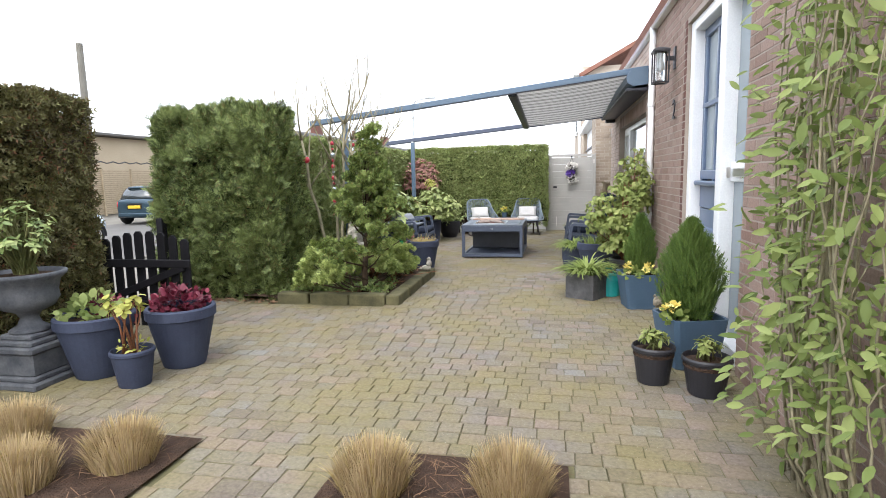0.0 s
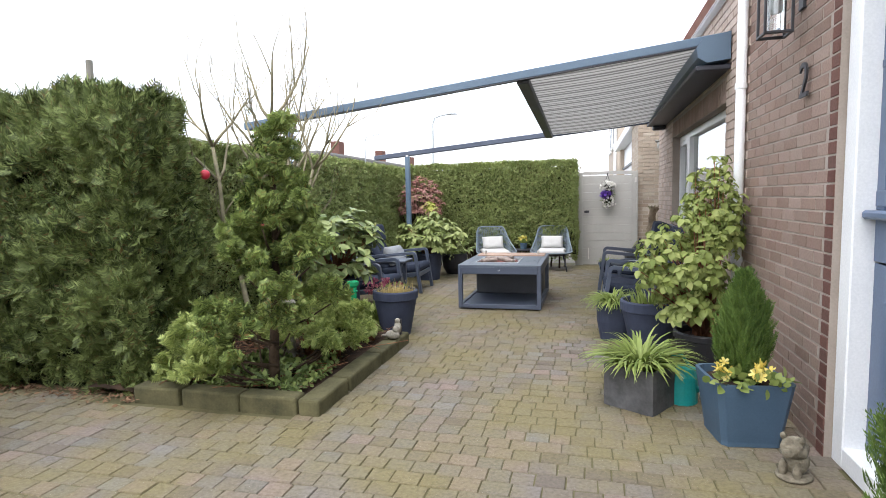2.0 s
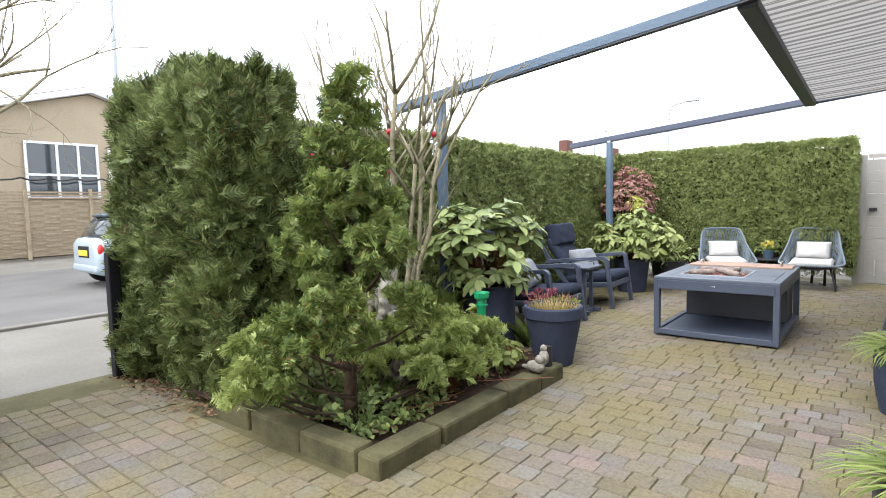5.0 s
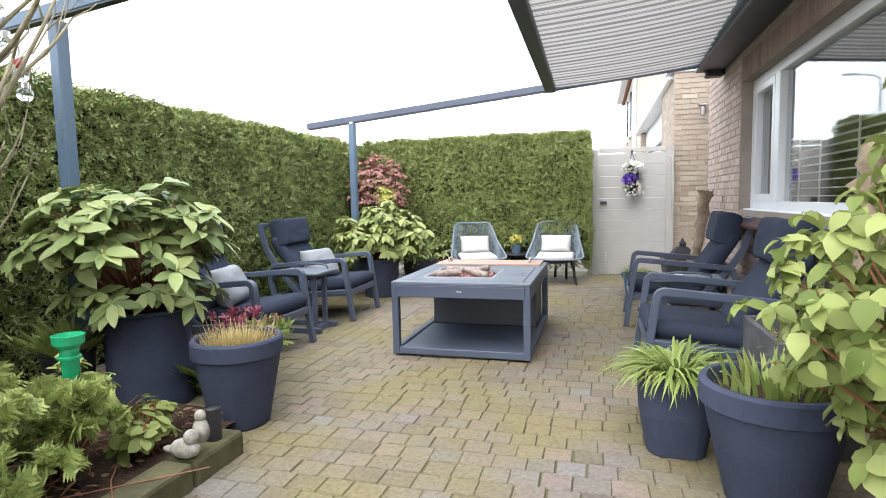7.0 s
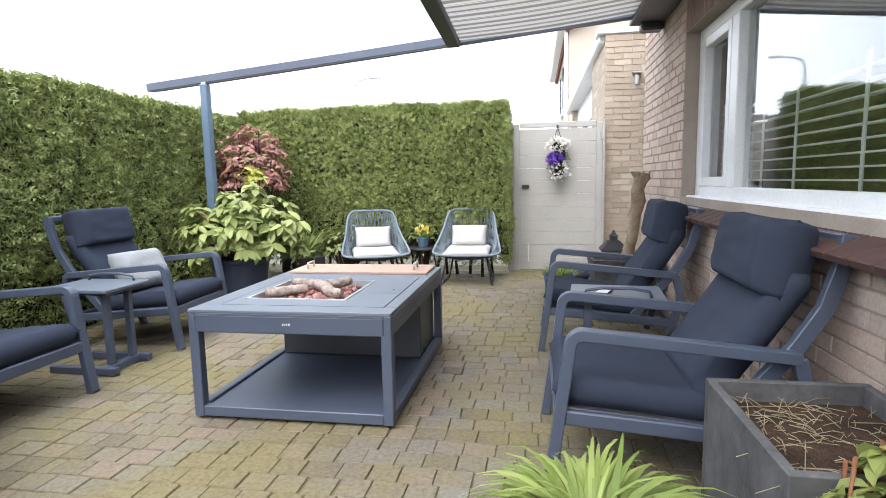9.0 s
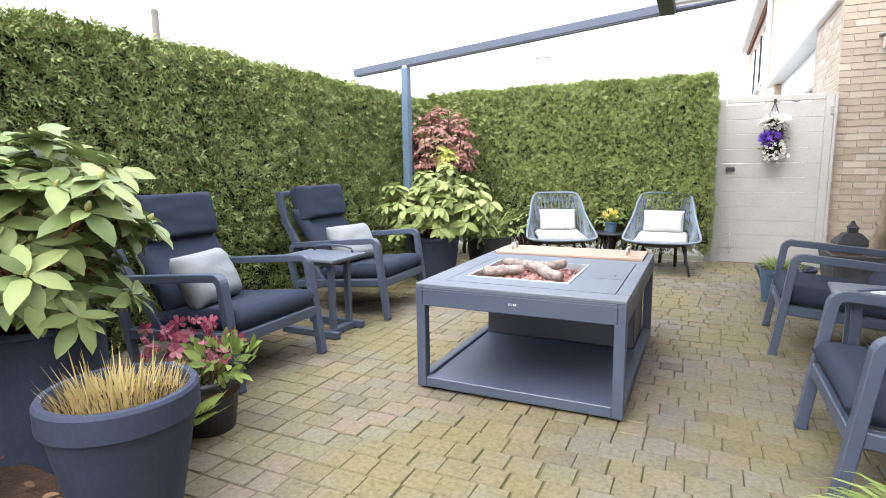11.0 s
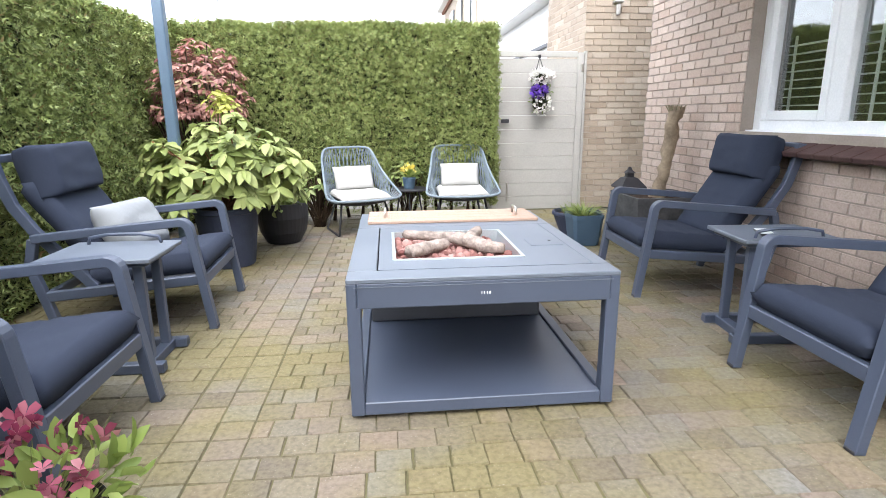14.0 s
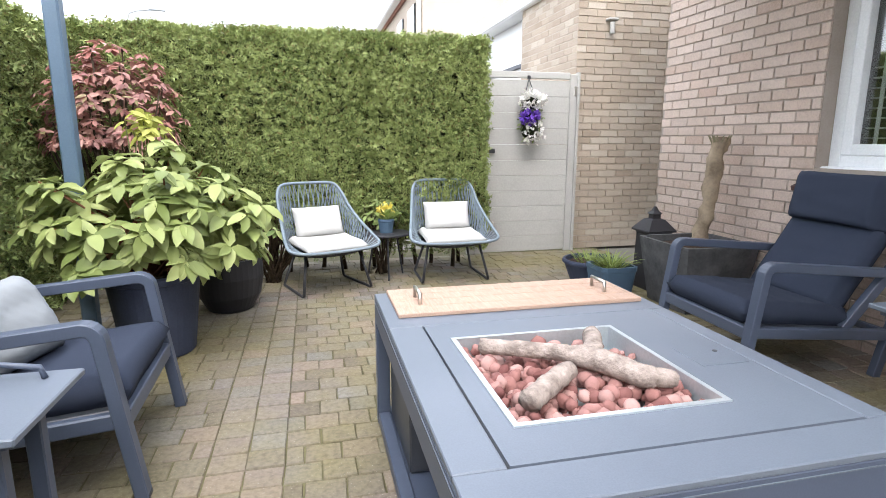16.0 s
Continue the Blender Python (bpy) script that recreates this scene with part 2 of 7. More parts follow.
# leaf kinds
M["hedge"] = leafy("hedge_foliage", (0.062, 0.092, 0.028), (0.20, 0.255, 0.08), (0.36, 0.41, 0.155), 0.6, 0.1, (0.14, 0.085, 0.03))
# brown leaves, also darkened: shade on the entrance hedge is in these tones
M["hedge_brown"] = leafy("brown_shaded_foliage", (0.028, 0.020, 0.012), (0.075, 0.062, 0.026), (0.18, 0.18, 0.065), 0.6, 0.1, (0.16, 0.065, 0.035))
M["thuja"] = leafy("thuja_sprays", (0.014, 0.024, 0.008), (0.075, 0.105, 0.032), (0.28, 0.34, 0.12), 0.55, 0.2, (0.12, 0.08, 0.03))
M["hinoki"] = leafy("hinoki_fans", (0.020, 0.036, 0.012), (0.095, 0.145, 0.038), (0.33, 0.40, 0.12), 0.55, 0.2, (0.14, 0.10, 0.03))
# golden copy of the hinoki tones, lightened to carry the brighter light
M["lit_gold_conifer"] = leafy("lit_golden_fans", (0.085, 0.125, 0.034), (0.24, 0.31, 0.085), (0.42, 0.47, 0.165), 0.55, 0.25)
M["rhodo_pale"] = leafy("pale_rhododendron_leaves", (0.12, 0.16, 0.045), (0.235, 0.285, 0.09), (0.37, 0.41, 0.165), 0.45, 0.25)
# near black: the shade between hedge sprays is put into this colour
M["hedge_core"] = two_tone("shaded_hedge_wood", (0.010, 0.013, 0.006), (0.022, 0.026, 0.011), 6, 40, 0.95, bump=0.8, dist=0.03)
M["rhodo"] = leafy("rhododendron_leaves", (0.08, 0.125, 0.038), (0.19, 0.25, 0.082), (0.33, 0.38, 0.155), 0.38, 0.1)
M["hydra"] = leafy("young_hydrangea_leaves", (0.105, 0.15, 0.034), (0.23, 0.285, 0.075), (0.37, 0.41, 0.15), 0.5, 0.35)
M["grassy"] = leafy("lily_blades", (0.10, 0.16, 0.035), (0.20, 0.265, 0.06), (0.31, 0.37, 0.12), 0.5, 0.3)
M["cypress"] = leafy("cypress_needles", (0.04, 0.085, 0.02), (0.085, 0.15, 0.035), (0.15, 0.22, 0.05), 0.6, 0.15)
M["straw"] = leafy("cut_straw", (0.25, 0.175, 0.085), (0.40, 0.29, 0.155), (0.54, 0.43, 0.26), 0.8, 0.25)
M["straw_green"] = leafy("cut_straw_with_green", (0.30, 0.25, 0.07), (0.45, 0.34, 0.13), (0.56, 0.45, 0.22), 0.8, 0.25)
M["red_leaf"] = leafy("red_photinia_leaves", (0.16, 0.05, 0.05), (0.34, 0.135, 0.115), (0.50, 0.30, 0.25), 0.45, 0.2, (0.2, 0.22, 0.06))
M["heuchera"] = leafy("dark_red_leaves", (0.035, 0.006, 0.012), (0.10, 0.014, 0.03), (0.20, 0.035, 0.055), 0.4, 0.15)
M["yellow_leaf"] = leafy("yellow_green_leaves", (0.22, 0.25, 0.04), (0.37, 0.38, 0.08), (0.48, 0.47, 0.14), 0.5, 0.3)
M["ivy"] = leafy("ground_cover_leaves", (0.06, 0.09, 0.03), (0.13, 0.19, 0.06), (0.28, 0.34, 0.11), 0.5, 0.15)
M["climber"] = leafy("climber_leaves", (0.085, 0.13, 0.034), (0.185, 0.25, 0.07), (0.33, 0.38, 0.14), 0.5, 0.35)
M["dead_leaf"] = leafy("dead_leaves", (0.06, 0.035, 0.02), (0.14, 0.08, 0.045), (0.24, 0.15, 0.09), 0.9, 0.0)

m = Mat("charcoal_cushion_fabric", 0.9)
w = m.noise(420, 2, 0.5)
m.color(m.mix(m.noise(3, 3), m.ramp(w, [(0.35, (0.019, 0.025, 0.043)), (0.65, (0.038, 0.047, 0.074))]), (0.028, 0.036, 0.058))).bump(w, 0.4, 0.002)
M["cushion"] = m.m
m = Mat("light_grey_cushion_fabric", 0.95)
w = m.noise(300, 2, 0.5)
m.color(m.mix(m.noise(9, 3), m.ramp(w, [(0.35, (0.47, 0.46, 0.45)), (0.65, (0.60, 0.59, 0.575))]), (0.55, 0.545, 0.535))).bump(w, 0.3, 0.002)
M["pillow"] = m.m
m = Mat("quilted_grey_fabric", 0.95)
w = m.noise(300, 2, 0.5)
m.color(m.mix(m.noise(9, 3), m.ramp(w, [(0.35, (0.22, 0.235, 0.25)), (0.65, (0.30, 0.315, 0.33))]), (0.265, 0.28, 0.295))).bump(w, 0.3, 0.002)
M["quilt"] = m.m

m = Mat("striped_awning_fabric", 0.85)
c = m.add("ShaderNodeNewGeometry").outputs["Position"]
mp = m.add("ShaderNodeMapping", Scale=(1, 1, 1))
m.link(c, mp.inputs["Vector"])
wv = m.add("ShaderNodeTexWave", Scale=4.4, Distortion=0.15, Detail=1.0)
wv.wave_type, wv.bands_direction = "BANDS", "Y"
m.link(mp.outputs[0], wv.inputs["Vector"])
cc = m.ramp(wv.outputs["Fac"], [(0.30, (0.22, 0.21, 0.20)), (0.5, (0.47, 0.455, 0.43)), (0.8, (0.53, 0.515, 0.49))])
m.color(cc)
tr = m.add("ShaderNodeBsdfTranslucent")
m.link(cc, tr.inputs["Color"])
ms = m.add("ShaderNodeMixShader")
ms.inputs[0].default_value = 0.3
m.link(m.b.outputs[0], ms.inputs[1])
m.link(tr.outputs[0], ms.inputs[2])
m.link(ms.outputs[0], m.t.nodes["Material Output"].inputs["Surface"])
M["awning"] = m.m

m = Mat("teak_boards", 0.55)
g = m.noise(16, 4, 0.6, (14, 1.2, 14))
m.color(m.ramp(g, [(0.3, (0.30, 0.195, 0.14)), (0.5, (0.385, 0.26, 0.195)), (0.7, (0.46, 0.325, 0.255))])).bump(g, 0.15, 0.002)
M["teak"] = m.m

m = Mat("window_glass", 0.02)
m.b.inputs["Base Color"].default_value = (0.9, 0.95, 0.95, 1)
m.b.inputs["Transmission Weight"].default_value = 1.0
m.b.inputs["IOR"].default_value = 1.9
M["glass"] = m.m
m = Mat("frosted_glass", 0.25)
m.b.inputs["Base Color"].default_value = (0.21, 0.255, 0.285, 1)
m.b.inputs["Specular IOR Level"].default_value = 0.9
M["frost"] = m.m
m = Mat("dark_tinted_glass", 0.05)
m.b.inputs["Base Color"].default_value = (0.03, 0.04, 0.045, 1)
m.b.inputs["Specular IOR Level"].default_value = 1.0
M["car_glass"] = m.m

# ---- builders ----
RNG = np.random.default_rng(7)


def mesh_ob(name, me, mat, parent=None, label="", smooth=False):
    me.materials.append(mat)
    me.polygons.foreach_set("use_smooth", np.full(len(me.polygons), bool(smooth)))
    ob = new(name, me)
    if parent:
        ob.parent = parent
    if label:
        ob["label"] = label
    return ob


def part(name, bm, material, parent=None, label="", smooth=False):
    """One bmesh as one mesh object, under a thing or a part."""
    me = bpy.data.meshes.new(name)
    bm.normal_update()
    bm.to_mesh(me)
    bm.free()
    return mesh_ob(name, me, material, parent, label, smooth)


def soup(name, verts, faces, material, parent=None, label="", smooth=False):
    """Many like pieces in one mesh, from arrays."""
    me = bpy.data.meshes.new(name)
    v = np.asarray(verts, dtype=np.float32).reshape(-1, 3)
    f = np.asarray(faces, dtype=np.int32)
    me.vertices.add(len(v))
    me.vertices.foreach_set("co", v.ravel())
    me.loops.add(f.size)
    me.loops.foreach_set("vertex_index", f.ravel())
    me.polygons.add(len(f))
    me.polygons.foreach_set("loop_start", np.arange(0, f.size, f.shape[1], dtype=np.int32))
    me.update(calc_edges=True)
    return mesh_ob(name, me, material, parent, label, smooth)


def thing(name, label, category, at=(0, 0, 0), turn=0.0, group="", kind=""):
    e = new(name)
    e.matrix_basis = pose(*at, 0, 0, turn)
    return tagged(e, label, category, group, kind)


def box(bm, c, s, bevel=0.0, m=None, seg=1):
    """A box by centre and size, with bevelled edges, put into bm."""
    r = bmesh.ops.create_cube(bm, size=1.0, matrix=Matrix.Translation(c) @ Matrix.Diagonal((*s, 1)))
    vs = r["verts"]
    if bevel:
        es = list({e for v in vs for e in v.link_edges})
        out = bmesh.ops.bevel(bm, geom=es, offset=bevel, segments=seg, affect="EDGES", profile=0.5)
        vs = list({v for f in out["faces"] for v in f.verts} | {v for v in vs if v.is_valid})
    if m is not None:
        bmesh.ops.transform(bm, matrix=m, verts=vs)
    return vs


def one_box(c, s, bevel=0.0, m=None, seg=1):
    bm = bmesh.new()
    box(bm, c, s, bevel, m, seg)
    return bm


def lathe(profile, n=28, square=0.0):
    """A turned form from (radius, height) pairs; square > 0 pulls it towards a rounded square."""
    bm = bmesh.new()
    rings = []
    for r, z in profile:
        ring = []
        for i in range(n):
            a = 2 * math.pi * i / n
            c, s = math.cos(a), math.sin(a)
            k = 1.0
            if square:
                p = 2 + square
                k = 1 / (abs(c) ** p + abs(s) ** p) ** (1 / p)
            ring.append(bm.verts.new((r * c * k, r * s * k, z)))
        rings.append(ring)
    for a, b in zip(rings, rings[1:]):
        for i in range(n):
            bm.faces.new((a[i], a[(i + 1) % n], b[(i + 1) % n], b[i]))
    bm.faces.new(list(reversed(rings[0])))
    bm.faces.new(rings[-1])
    return bm


def tube(bm, pts, radii, n=7):
    """A round bar along points."""
    pts = [Vector(p) for p in pts]
    if not hasattr(radii, "__len__"):
        radii = [radii] * len(pts)
    rings, ref = [], None
    for i, p in enumerate(pts):
        d = (pts[min(i + 1, len(pts) - 1)] - pts[max(i - 1, 0)])
        d = d.normalized() if d.length > 1e-6 else Vector((0, 0, 1))
        if ref is None:
            ref = Vector((1, 0, 0)) if abs(d.x) < 0.8 else Vector((0, 1, 0))
        u = (ref - d * ref.dot(d)).normalized()
        ref = u
        w = d.cross(u)
        rings.append([bm.verts.new(p + (u * math.cos(2 * math.pi * k / n) + w * math.sin(2 * math.pi * k / n)) * radii[i]) for k in range(n)])
    for a, b in zip(rings, rings[1:]):
        for k in range(n):
            bm.faces.new((a[k], a[(k + 1) % n], b[(k + 1) % n], b[k]))
    bm.faces.new(list(reversed(rings[0])))
    bm.faces.new(rings[-1])
    return bm


def cushion(size, puff=0.03, n=10, pinch=0.5, lumps=0.12):
    """A stuffed pad: fuller in the middle, tight at the edges and corners."""
    sx, sy, sz = size
    bm = bmesh.new()
    grid = {}
    for side in (1, -1):
        for i in range(n + 1):
            for j in range(n + 1):
                u, v = 2 * i / n - 1, 2 * j / n - 1
                edge = max(abs(u), abs(v))
                if side < 0 and edge > 0.999:
                    grid[side, i, j] = grid[1, i, j]
                    continue
                f = (1 - abs(u) ** 4) ** pinch * (1 - abs(v) ** 4) ** pinch
                k = 1 - 0.035 * (1 - abs(v) ** 2) * abs(u) ** 3
                q = 1 - 0.035 * (1 - abs(u) ** 2) * abs(v) ** 3
                wob = noise.noise(Vector((u * 2.1 + sx * 9, v * 2.1, side))) * lumps * sz
                z = side * (sz / 2 * min(1, f * 1.15) + puff * f) + wob * f
                grid[side, i, j] = bm.verts.new((u * sx / 2 * k, v * sy / 2 * q, z))
    for side in (1, -1):
        for i in range(n):
            for j in range(n):
                q = [grid[side, i, j], grid[side, i + 1, j], grid[side, i + 1, j + 1], grid[side, i, j + 1]]
                bm.faces.new(q if side > 0 else q[::-1])
    return bm


def moved(bm, m):
    bmesh.ops.transform(bm, matrix=m, verts=bm.verts)
    return bm


# leaf shapes: points with the stalk at the origin, along +y, face up +z
def leaf_shape(w, fold=0.06, droop=0.12, tip=0.0):
    v = [(0, 0, 0), (-w * 0.42, 0.22, fold), (w * 0.42, 0.22, fold), (0, 0.3, -0.01), (-w * 0.5, 0.55, fold - droop * 0.3), (w * 0.5, 0.55, fold - droop * 0.3),
         (0, 0.62, -droop * 0.3), (-w * 0.28, 0.84, fold - droop * 0.7), (w * 0.28, 0.84, fold - droop * 0.7), (0, 1.0 + tip, -droop)]
    f = [(0, 3, 1), (0, 2, 3), (1, 3, 4), (3, 6, 4), (3, 2, 5), (3, 5, 6), (4, 6, 7), (6, 9, 7), (6, 5, 8), (6, 8, 9)]
    return np.array(v), np.array(f)


def spray_shape(lobes=4, w=0.55, curl=0.1):
    v, f = [], []

    def tri(a, b, c):
        k = len(v)
        v.extend((a, b, c))
        f.append((k, k + 1, k + 2))
    tri((-0.03, 0, 0), (0.03, 0, 0), (0, 1, -curl))
    for i in range(lobes):
        y = 0.12 + 0.72 * i / lobes
        s = w * (1 - 0.62 * i / lobes)
        for d in (-1, 1):
            tri((0, y - 0.02, -curl * y * y), (d * s * 0.62, y + 0.16, -curl * y * y + 0.03), (d * s, y + 0.30, -curl * (y + 0.3) ** 2 - 0.02))
            tri((0, y - 0.02, -curl * y * y), (d * s * 0.36, y + 0.24, -curl * y * y), (d * s * 0.62, y + 0.16, -curl * y * y + 0.03))
    return np.array(v), np.array(f)


def blade_shape(w=0.05, bend=0.5, n=4):
    v, f = [], []
    for i in range(n + 1):
        t = i / n
        h = math.sin(t * bend * 2) / (bend * 2) if bend else t
        z = (1 - math.cos(t * bend * 2)) / (bend * 2) if bend else 0
        ww = w * (1 - t ** 2.2) + 0.002
        v += [(-ww / 2, h, -z), (ww / 2, h, -z)]
    for i in range(n):
        a = 2 * i
        f += [(a, a + 1, a + 3), (a, a + 3, a + 2)]
    return np.array(v), np.array(f)


def petal_shape():
    v = [(0, 0, 0), (-0.45, 0.5, 0.12), (0.45, 0.5, 0.12), (0, 1.0, 0.02), (0, 0.5, 0.0)]
    f = [(0, 4, 1), (0, 2, 4), (1, 4, 3), (4, 2, 3)]
    return np.array(v), np.array(f)


def frond_shape(lobes=4, w=0.5, curl=0.15):
    """A flat, full spray of scale leaves with blunt side lobes."""
    v, f = [], []

    def quad(p):
        k = len(v)
        v.extend(p)
        f.extend(((k, k + 1, k + 2), (k, k + 2, k + 3)))
    quad([(0, 0, 0), (0.07, 0.5, -curl * 0.25), (0, 1, -curl), (-0.07, 0.5, -curl * 0.25)])
    for i in range(lobes):
        y = 0.1 + 0.66 * i / lobes
        s = w * (1 - 0.55 * (i / lobes) ** 1.5) * (0.75 if i == 0 else 1)
        for d in (-1, 1):
            z = -curl * y * y
            quad([(0, y, z), (d * s * 0.55, y + 0.03, z + 0.02), (d * s, y + 0.24, z - 0.05), (d * s * 0.36, y + 0.26, z)])
    return np.array(v), np.array(f)


def fern_shape(pairs=3, w=0.42, lobe=0.14, curl=0.12):
    """A thin feathery spray: a narrow stem with slim pointed side shoots."""
    v = [(-0.035, 0, 0), (0.035, 0, 0), (0.0, 1, -curl)]
    f = [(0, 1, 2)]
    for i in range(pairs):
        y = 0.10 + 0.68 * i / pairs
        s = w * (1 - 0.5 * i / pairs)
        z = -curl * y * y
        for d in (-1, 1):
            k = len(v)
            v += [(0, y, z), (0, y + lobe, z), (d * s, y + 0.30, z - 0.03), (d * s * 0.6, y + 0.10, z + 0.02)]
            f += [(k, k + 3, k + 2), (k, k + 2, k + 1)]
    return np.array(v), np.array(f)


FROND = fern_shape(3, 0.40, 0.10)
CLIPPED = fern_shape(2, 0.36, 0.15, 0.2)
THUJA = fern_shape(5, 0.34, 0.08, 0.3)
WIDE_FROND = fern_shape(4, 0.62, 0.17, 0.45)
LEAF, ROUND_LEAF, LONG_LEAF = leaf_shape(0.42), leaf_shape(0.72, 0.05, 0.15), leaf_shape(0.3, 0.04, 0.2)
SPRAY, FAN, BLADE, PETAL = spray_shape(), spray_shape(5, 0.8, 0.25), blade_shape(), petal_shape()
STRAIGHT = blade_shape(0.03, 0.12, 2)
CRINKLED = leaf_shape(0.74, 0.13, 0.34)


def flower_shape(n=5, cup=0.35):
    """An open flower of overlapping petals, facing up."""
    v, f = [], []
    for i in range(n):
        a = 2 * math.pi * i / n
        k = len(v)
        for r, da, z in ((0.0, 0, 0.0), (0.55, -0.55, cup * 0.7), (0.55, 0.55, cup * 0.7), (0.95, -0.28, cup), (0.95, 0.28, cup), (0.6, 0, cup * 0.5)):
            v.append((r * math.cos(a + da), r * math.sin(a + da), z + 0.02 * (i % 2)))
        f += [(k, k + 5, k + 1), (k, k + 2, k + 5), (k + 1, k + 5, k + 3), (k + 5, k + 4, k + 3), (k + 5, k + 2, k + 4)]
    return np.array(v), np.array(f)


FLOWER = flower_shape()


def bud_shape(n=6):
    """A plump pointed bud along +y."""
    prof = [(0.10, 0.0), (0.26, 0.25), (0.27, 0.5), (0.14, 0.82)]
    v = [(r * math.cos(2 * math.pi * k / n), y, r * math.sin(2 * math.pi * k / n)) for r, y in prof for k in range(n)] + [(0, 1, 0)]
    f = []
    for i in range(len(prof) - 1):
        for k in range(n):
            a, b, c, d = i * n + k, i * n + (k + 1) % n, (i + 1) * n + (k + 1) % n, (i + 1) * n + k
            f += [(a, d, c), (a, c, b)]
    top = (len(prof) - 1) * n
    f += [(top + k, len(v) - 1, top + (k + 1) % n) for k in range(n)]
    return np.array(v), np.array(f)


BUD = bud_shape()


def frames(aim, face, roll=0.3):
    """Axes for pieces that point along aim with their faces towards face."""
    aim = aim / (np.linalg.norm(aim, axis=1, keepdims=True) + 1e-9)
    face = face + RNG.normal(0, roll, face.shape)
    z = face - aim * np.sum(face * aim, axis=1, keepdims=True)
    z /= np.linalg.norm(z, axis=1, keepdims=True) + 1e-9
    x = np.cross(aim, z)
    return np.stack([x, aim, z], axis=2)


def scatter(name, shape, at, axes, size, mat, parent=None, label=""):
    v, f = shape
    size = np.asarray(size).reshape(-1, 1, 1) if np.ndim(size) else np.full((len(at), 1, 1), size)
    out = np.einsum("nij,kj->nki", axes, v) * size + np.asarray(at)[:, None, :]
    fs = f[None] + (np.arange(len(at)) * len(v))[:, None, None]
    ob = soup(name, out.reshape(-1, 3), fs.reshape(-1, f.shape[1]), mat, parent, label, True)
    ob["kind"] = "stuff"
    return ob


def unit(n):
    v = RNG.normal(0, 1, (n, 3))
    return v / np.linalg.norm(v, axis=1, keepdims=True)


def wobble(p, scale, amount):
    return np.array([noise.noise(Vector(q) * scale) for q in p]) * amount


def hedge(name, x0, x1, y0, y1, h, mat, density, size, sides, label, rough=0.05, round_top=0.12, shape=None, spread=0.5, lift=0.28, bunch=0, foot=0.0):
    """A clipped hedge: dark inner mass and many small sprays over its faces. sides: which of W E S N T to cover;
    foot: height up to which only the bare stems show."""
    e = thing(name, label, "hedge", ((x0 + x1) / 2, (y0 + y1) / 2, 0))
    cx, cy = (x0 + x1) / 2, (y0 + y1) / 2
    w, d = x1 - x0, y1 - y0
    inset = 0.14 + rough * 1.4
    # inner mass, coloured almost black in place of shade behind the sprays
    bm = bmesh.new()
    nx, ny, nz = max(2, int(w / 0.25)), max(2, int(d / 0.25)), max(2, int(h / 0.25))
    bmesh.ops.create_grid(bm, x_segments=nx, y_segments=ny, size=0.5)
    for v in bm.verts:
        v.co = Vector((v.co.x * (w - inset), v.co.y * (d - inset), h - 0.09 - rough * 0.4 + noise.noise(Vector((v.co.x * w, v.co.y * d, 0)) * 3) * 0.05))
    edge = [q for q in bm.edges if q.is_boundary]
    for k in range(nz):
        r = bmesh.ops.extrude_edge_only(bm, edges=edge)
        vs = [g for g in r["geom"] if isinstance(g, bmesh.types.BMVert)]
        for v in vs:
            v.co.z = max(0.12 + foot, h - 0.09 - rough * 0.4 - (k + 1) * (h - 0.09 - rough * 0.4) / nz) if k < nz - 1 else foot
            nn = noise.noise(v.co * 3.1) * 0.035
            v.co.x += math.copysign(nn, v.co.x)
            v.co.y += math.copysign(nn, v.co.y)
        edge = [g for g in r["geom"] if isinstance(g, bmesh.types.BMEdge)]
    part("shaded_inner_mass", bm, M["hedge_core"], e)
    if foot:
        for i in range(int(w / 0.16)):
            p = Vector((-w / 2 + 0.16 * i + RNG.uniform(0.02, 0.14), RNG.uniform(-0.22, 0.1), 0))
            bm = bmesh.new()
            q = p + Vector((RNG.normal(0, 0.05), RNG.normal(0, 0.03), foot + 0.25))
            tube(bm, [p, p.lerp(q, 0.5) + Vector((RNG.normal(0, 0.02), 0, 0)), q], [0.022, 0.017, 0.012], 7)
            part("stem", bm, M["bark"], e, smooth=True)
    P, N = [], []
    spec = {"W": ((-w / 2, None), (-1, 0, 0)), "E": ((w / 2, None), (1, 0, 0)), "S": ((None, -d / 2), (0, -1, 0)), "N": ((None, d / 2), (0, 1, 0)), "T": (None, (0, 0, 1))}
    for s in sides:
        pos, nrm = spec[s]
        area = w * d if s == "T" else (d if s in "WE" else w) * h
        n = int(area * density)
        if s == "T":
            p = np.stack([RNG.uniform(-w / 2, w / 2, n), RNG.uniform(-d / 2, d / 2, n), np.full(n, h)], 1)
        else:
            z = h * (1 - RNG.uniform(0, 1, n) ** 0.95) + 0.02
            if foot:
                z = np.where(z < foot * RNG.uniform(0.4, 1.15, n), RNG.uniform(foot, h, n), z)
            a = np.full(n, pos[0]) if pos[0] is not None else RNG.uniform(-w / 2, w / 2, n)
            b = np.full(n, pos[1]) if pos[1] is not None else RNG.uniform(-d / 2, d / 2, n)
            p = np.stack([a, b, z], 1)
        P.append(p)
        N.append(np.tile(np.array(nrm, float), (n, 1)))
    P, N = np.concatenate(P), np.concatenate(N)
    # round the upper edges
    k = np.clip((P[:, 2] - (h - round_top)) / round_top, 0, 1)[:, None]
    inward = np.stack([-np.sign(P[:, 0]) * (np.abs(P[:, 0]) > w / 2 - 0.01), -np.sign(P[:, 1]) * (np.abs(P[:, 1]) > d / 2 - 0.01), np.zeros(len(P))], 1)
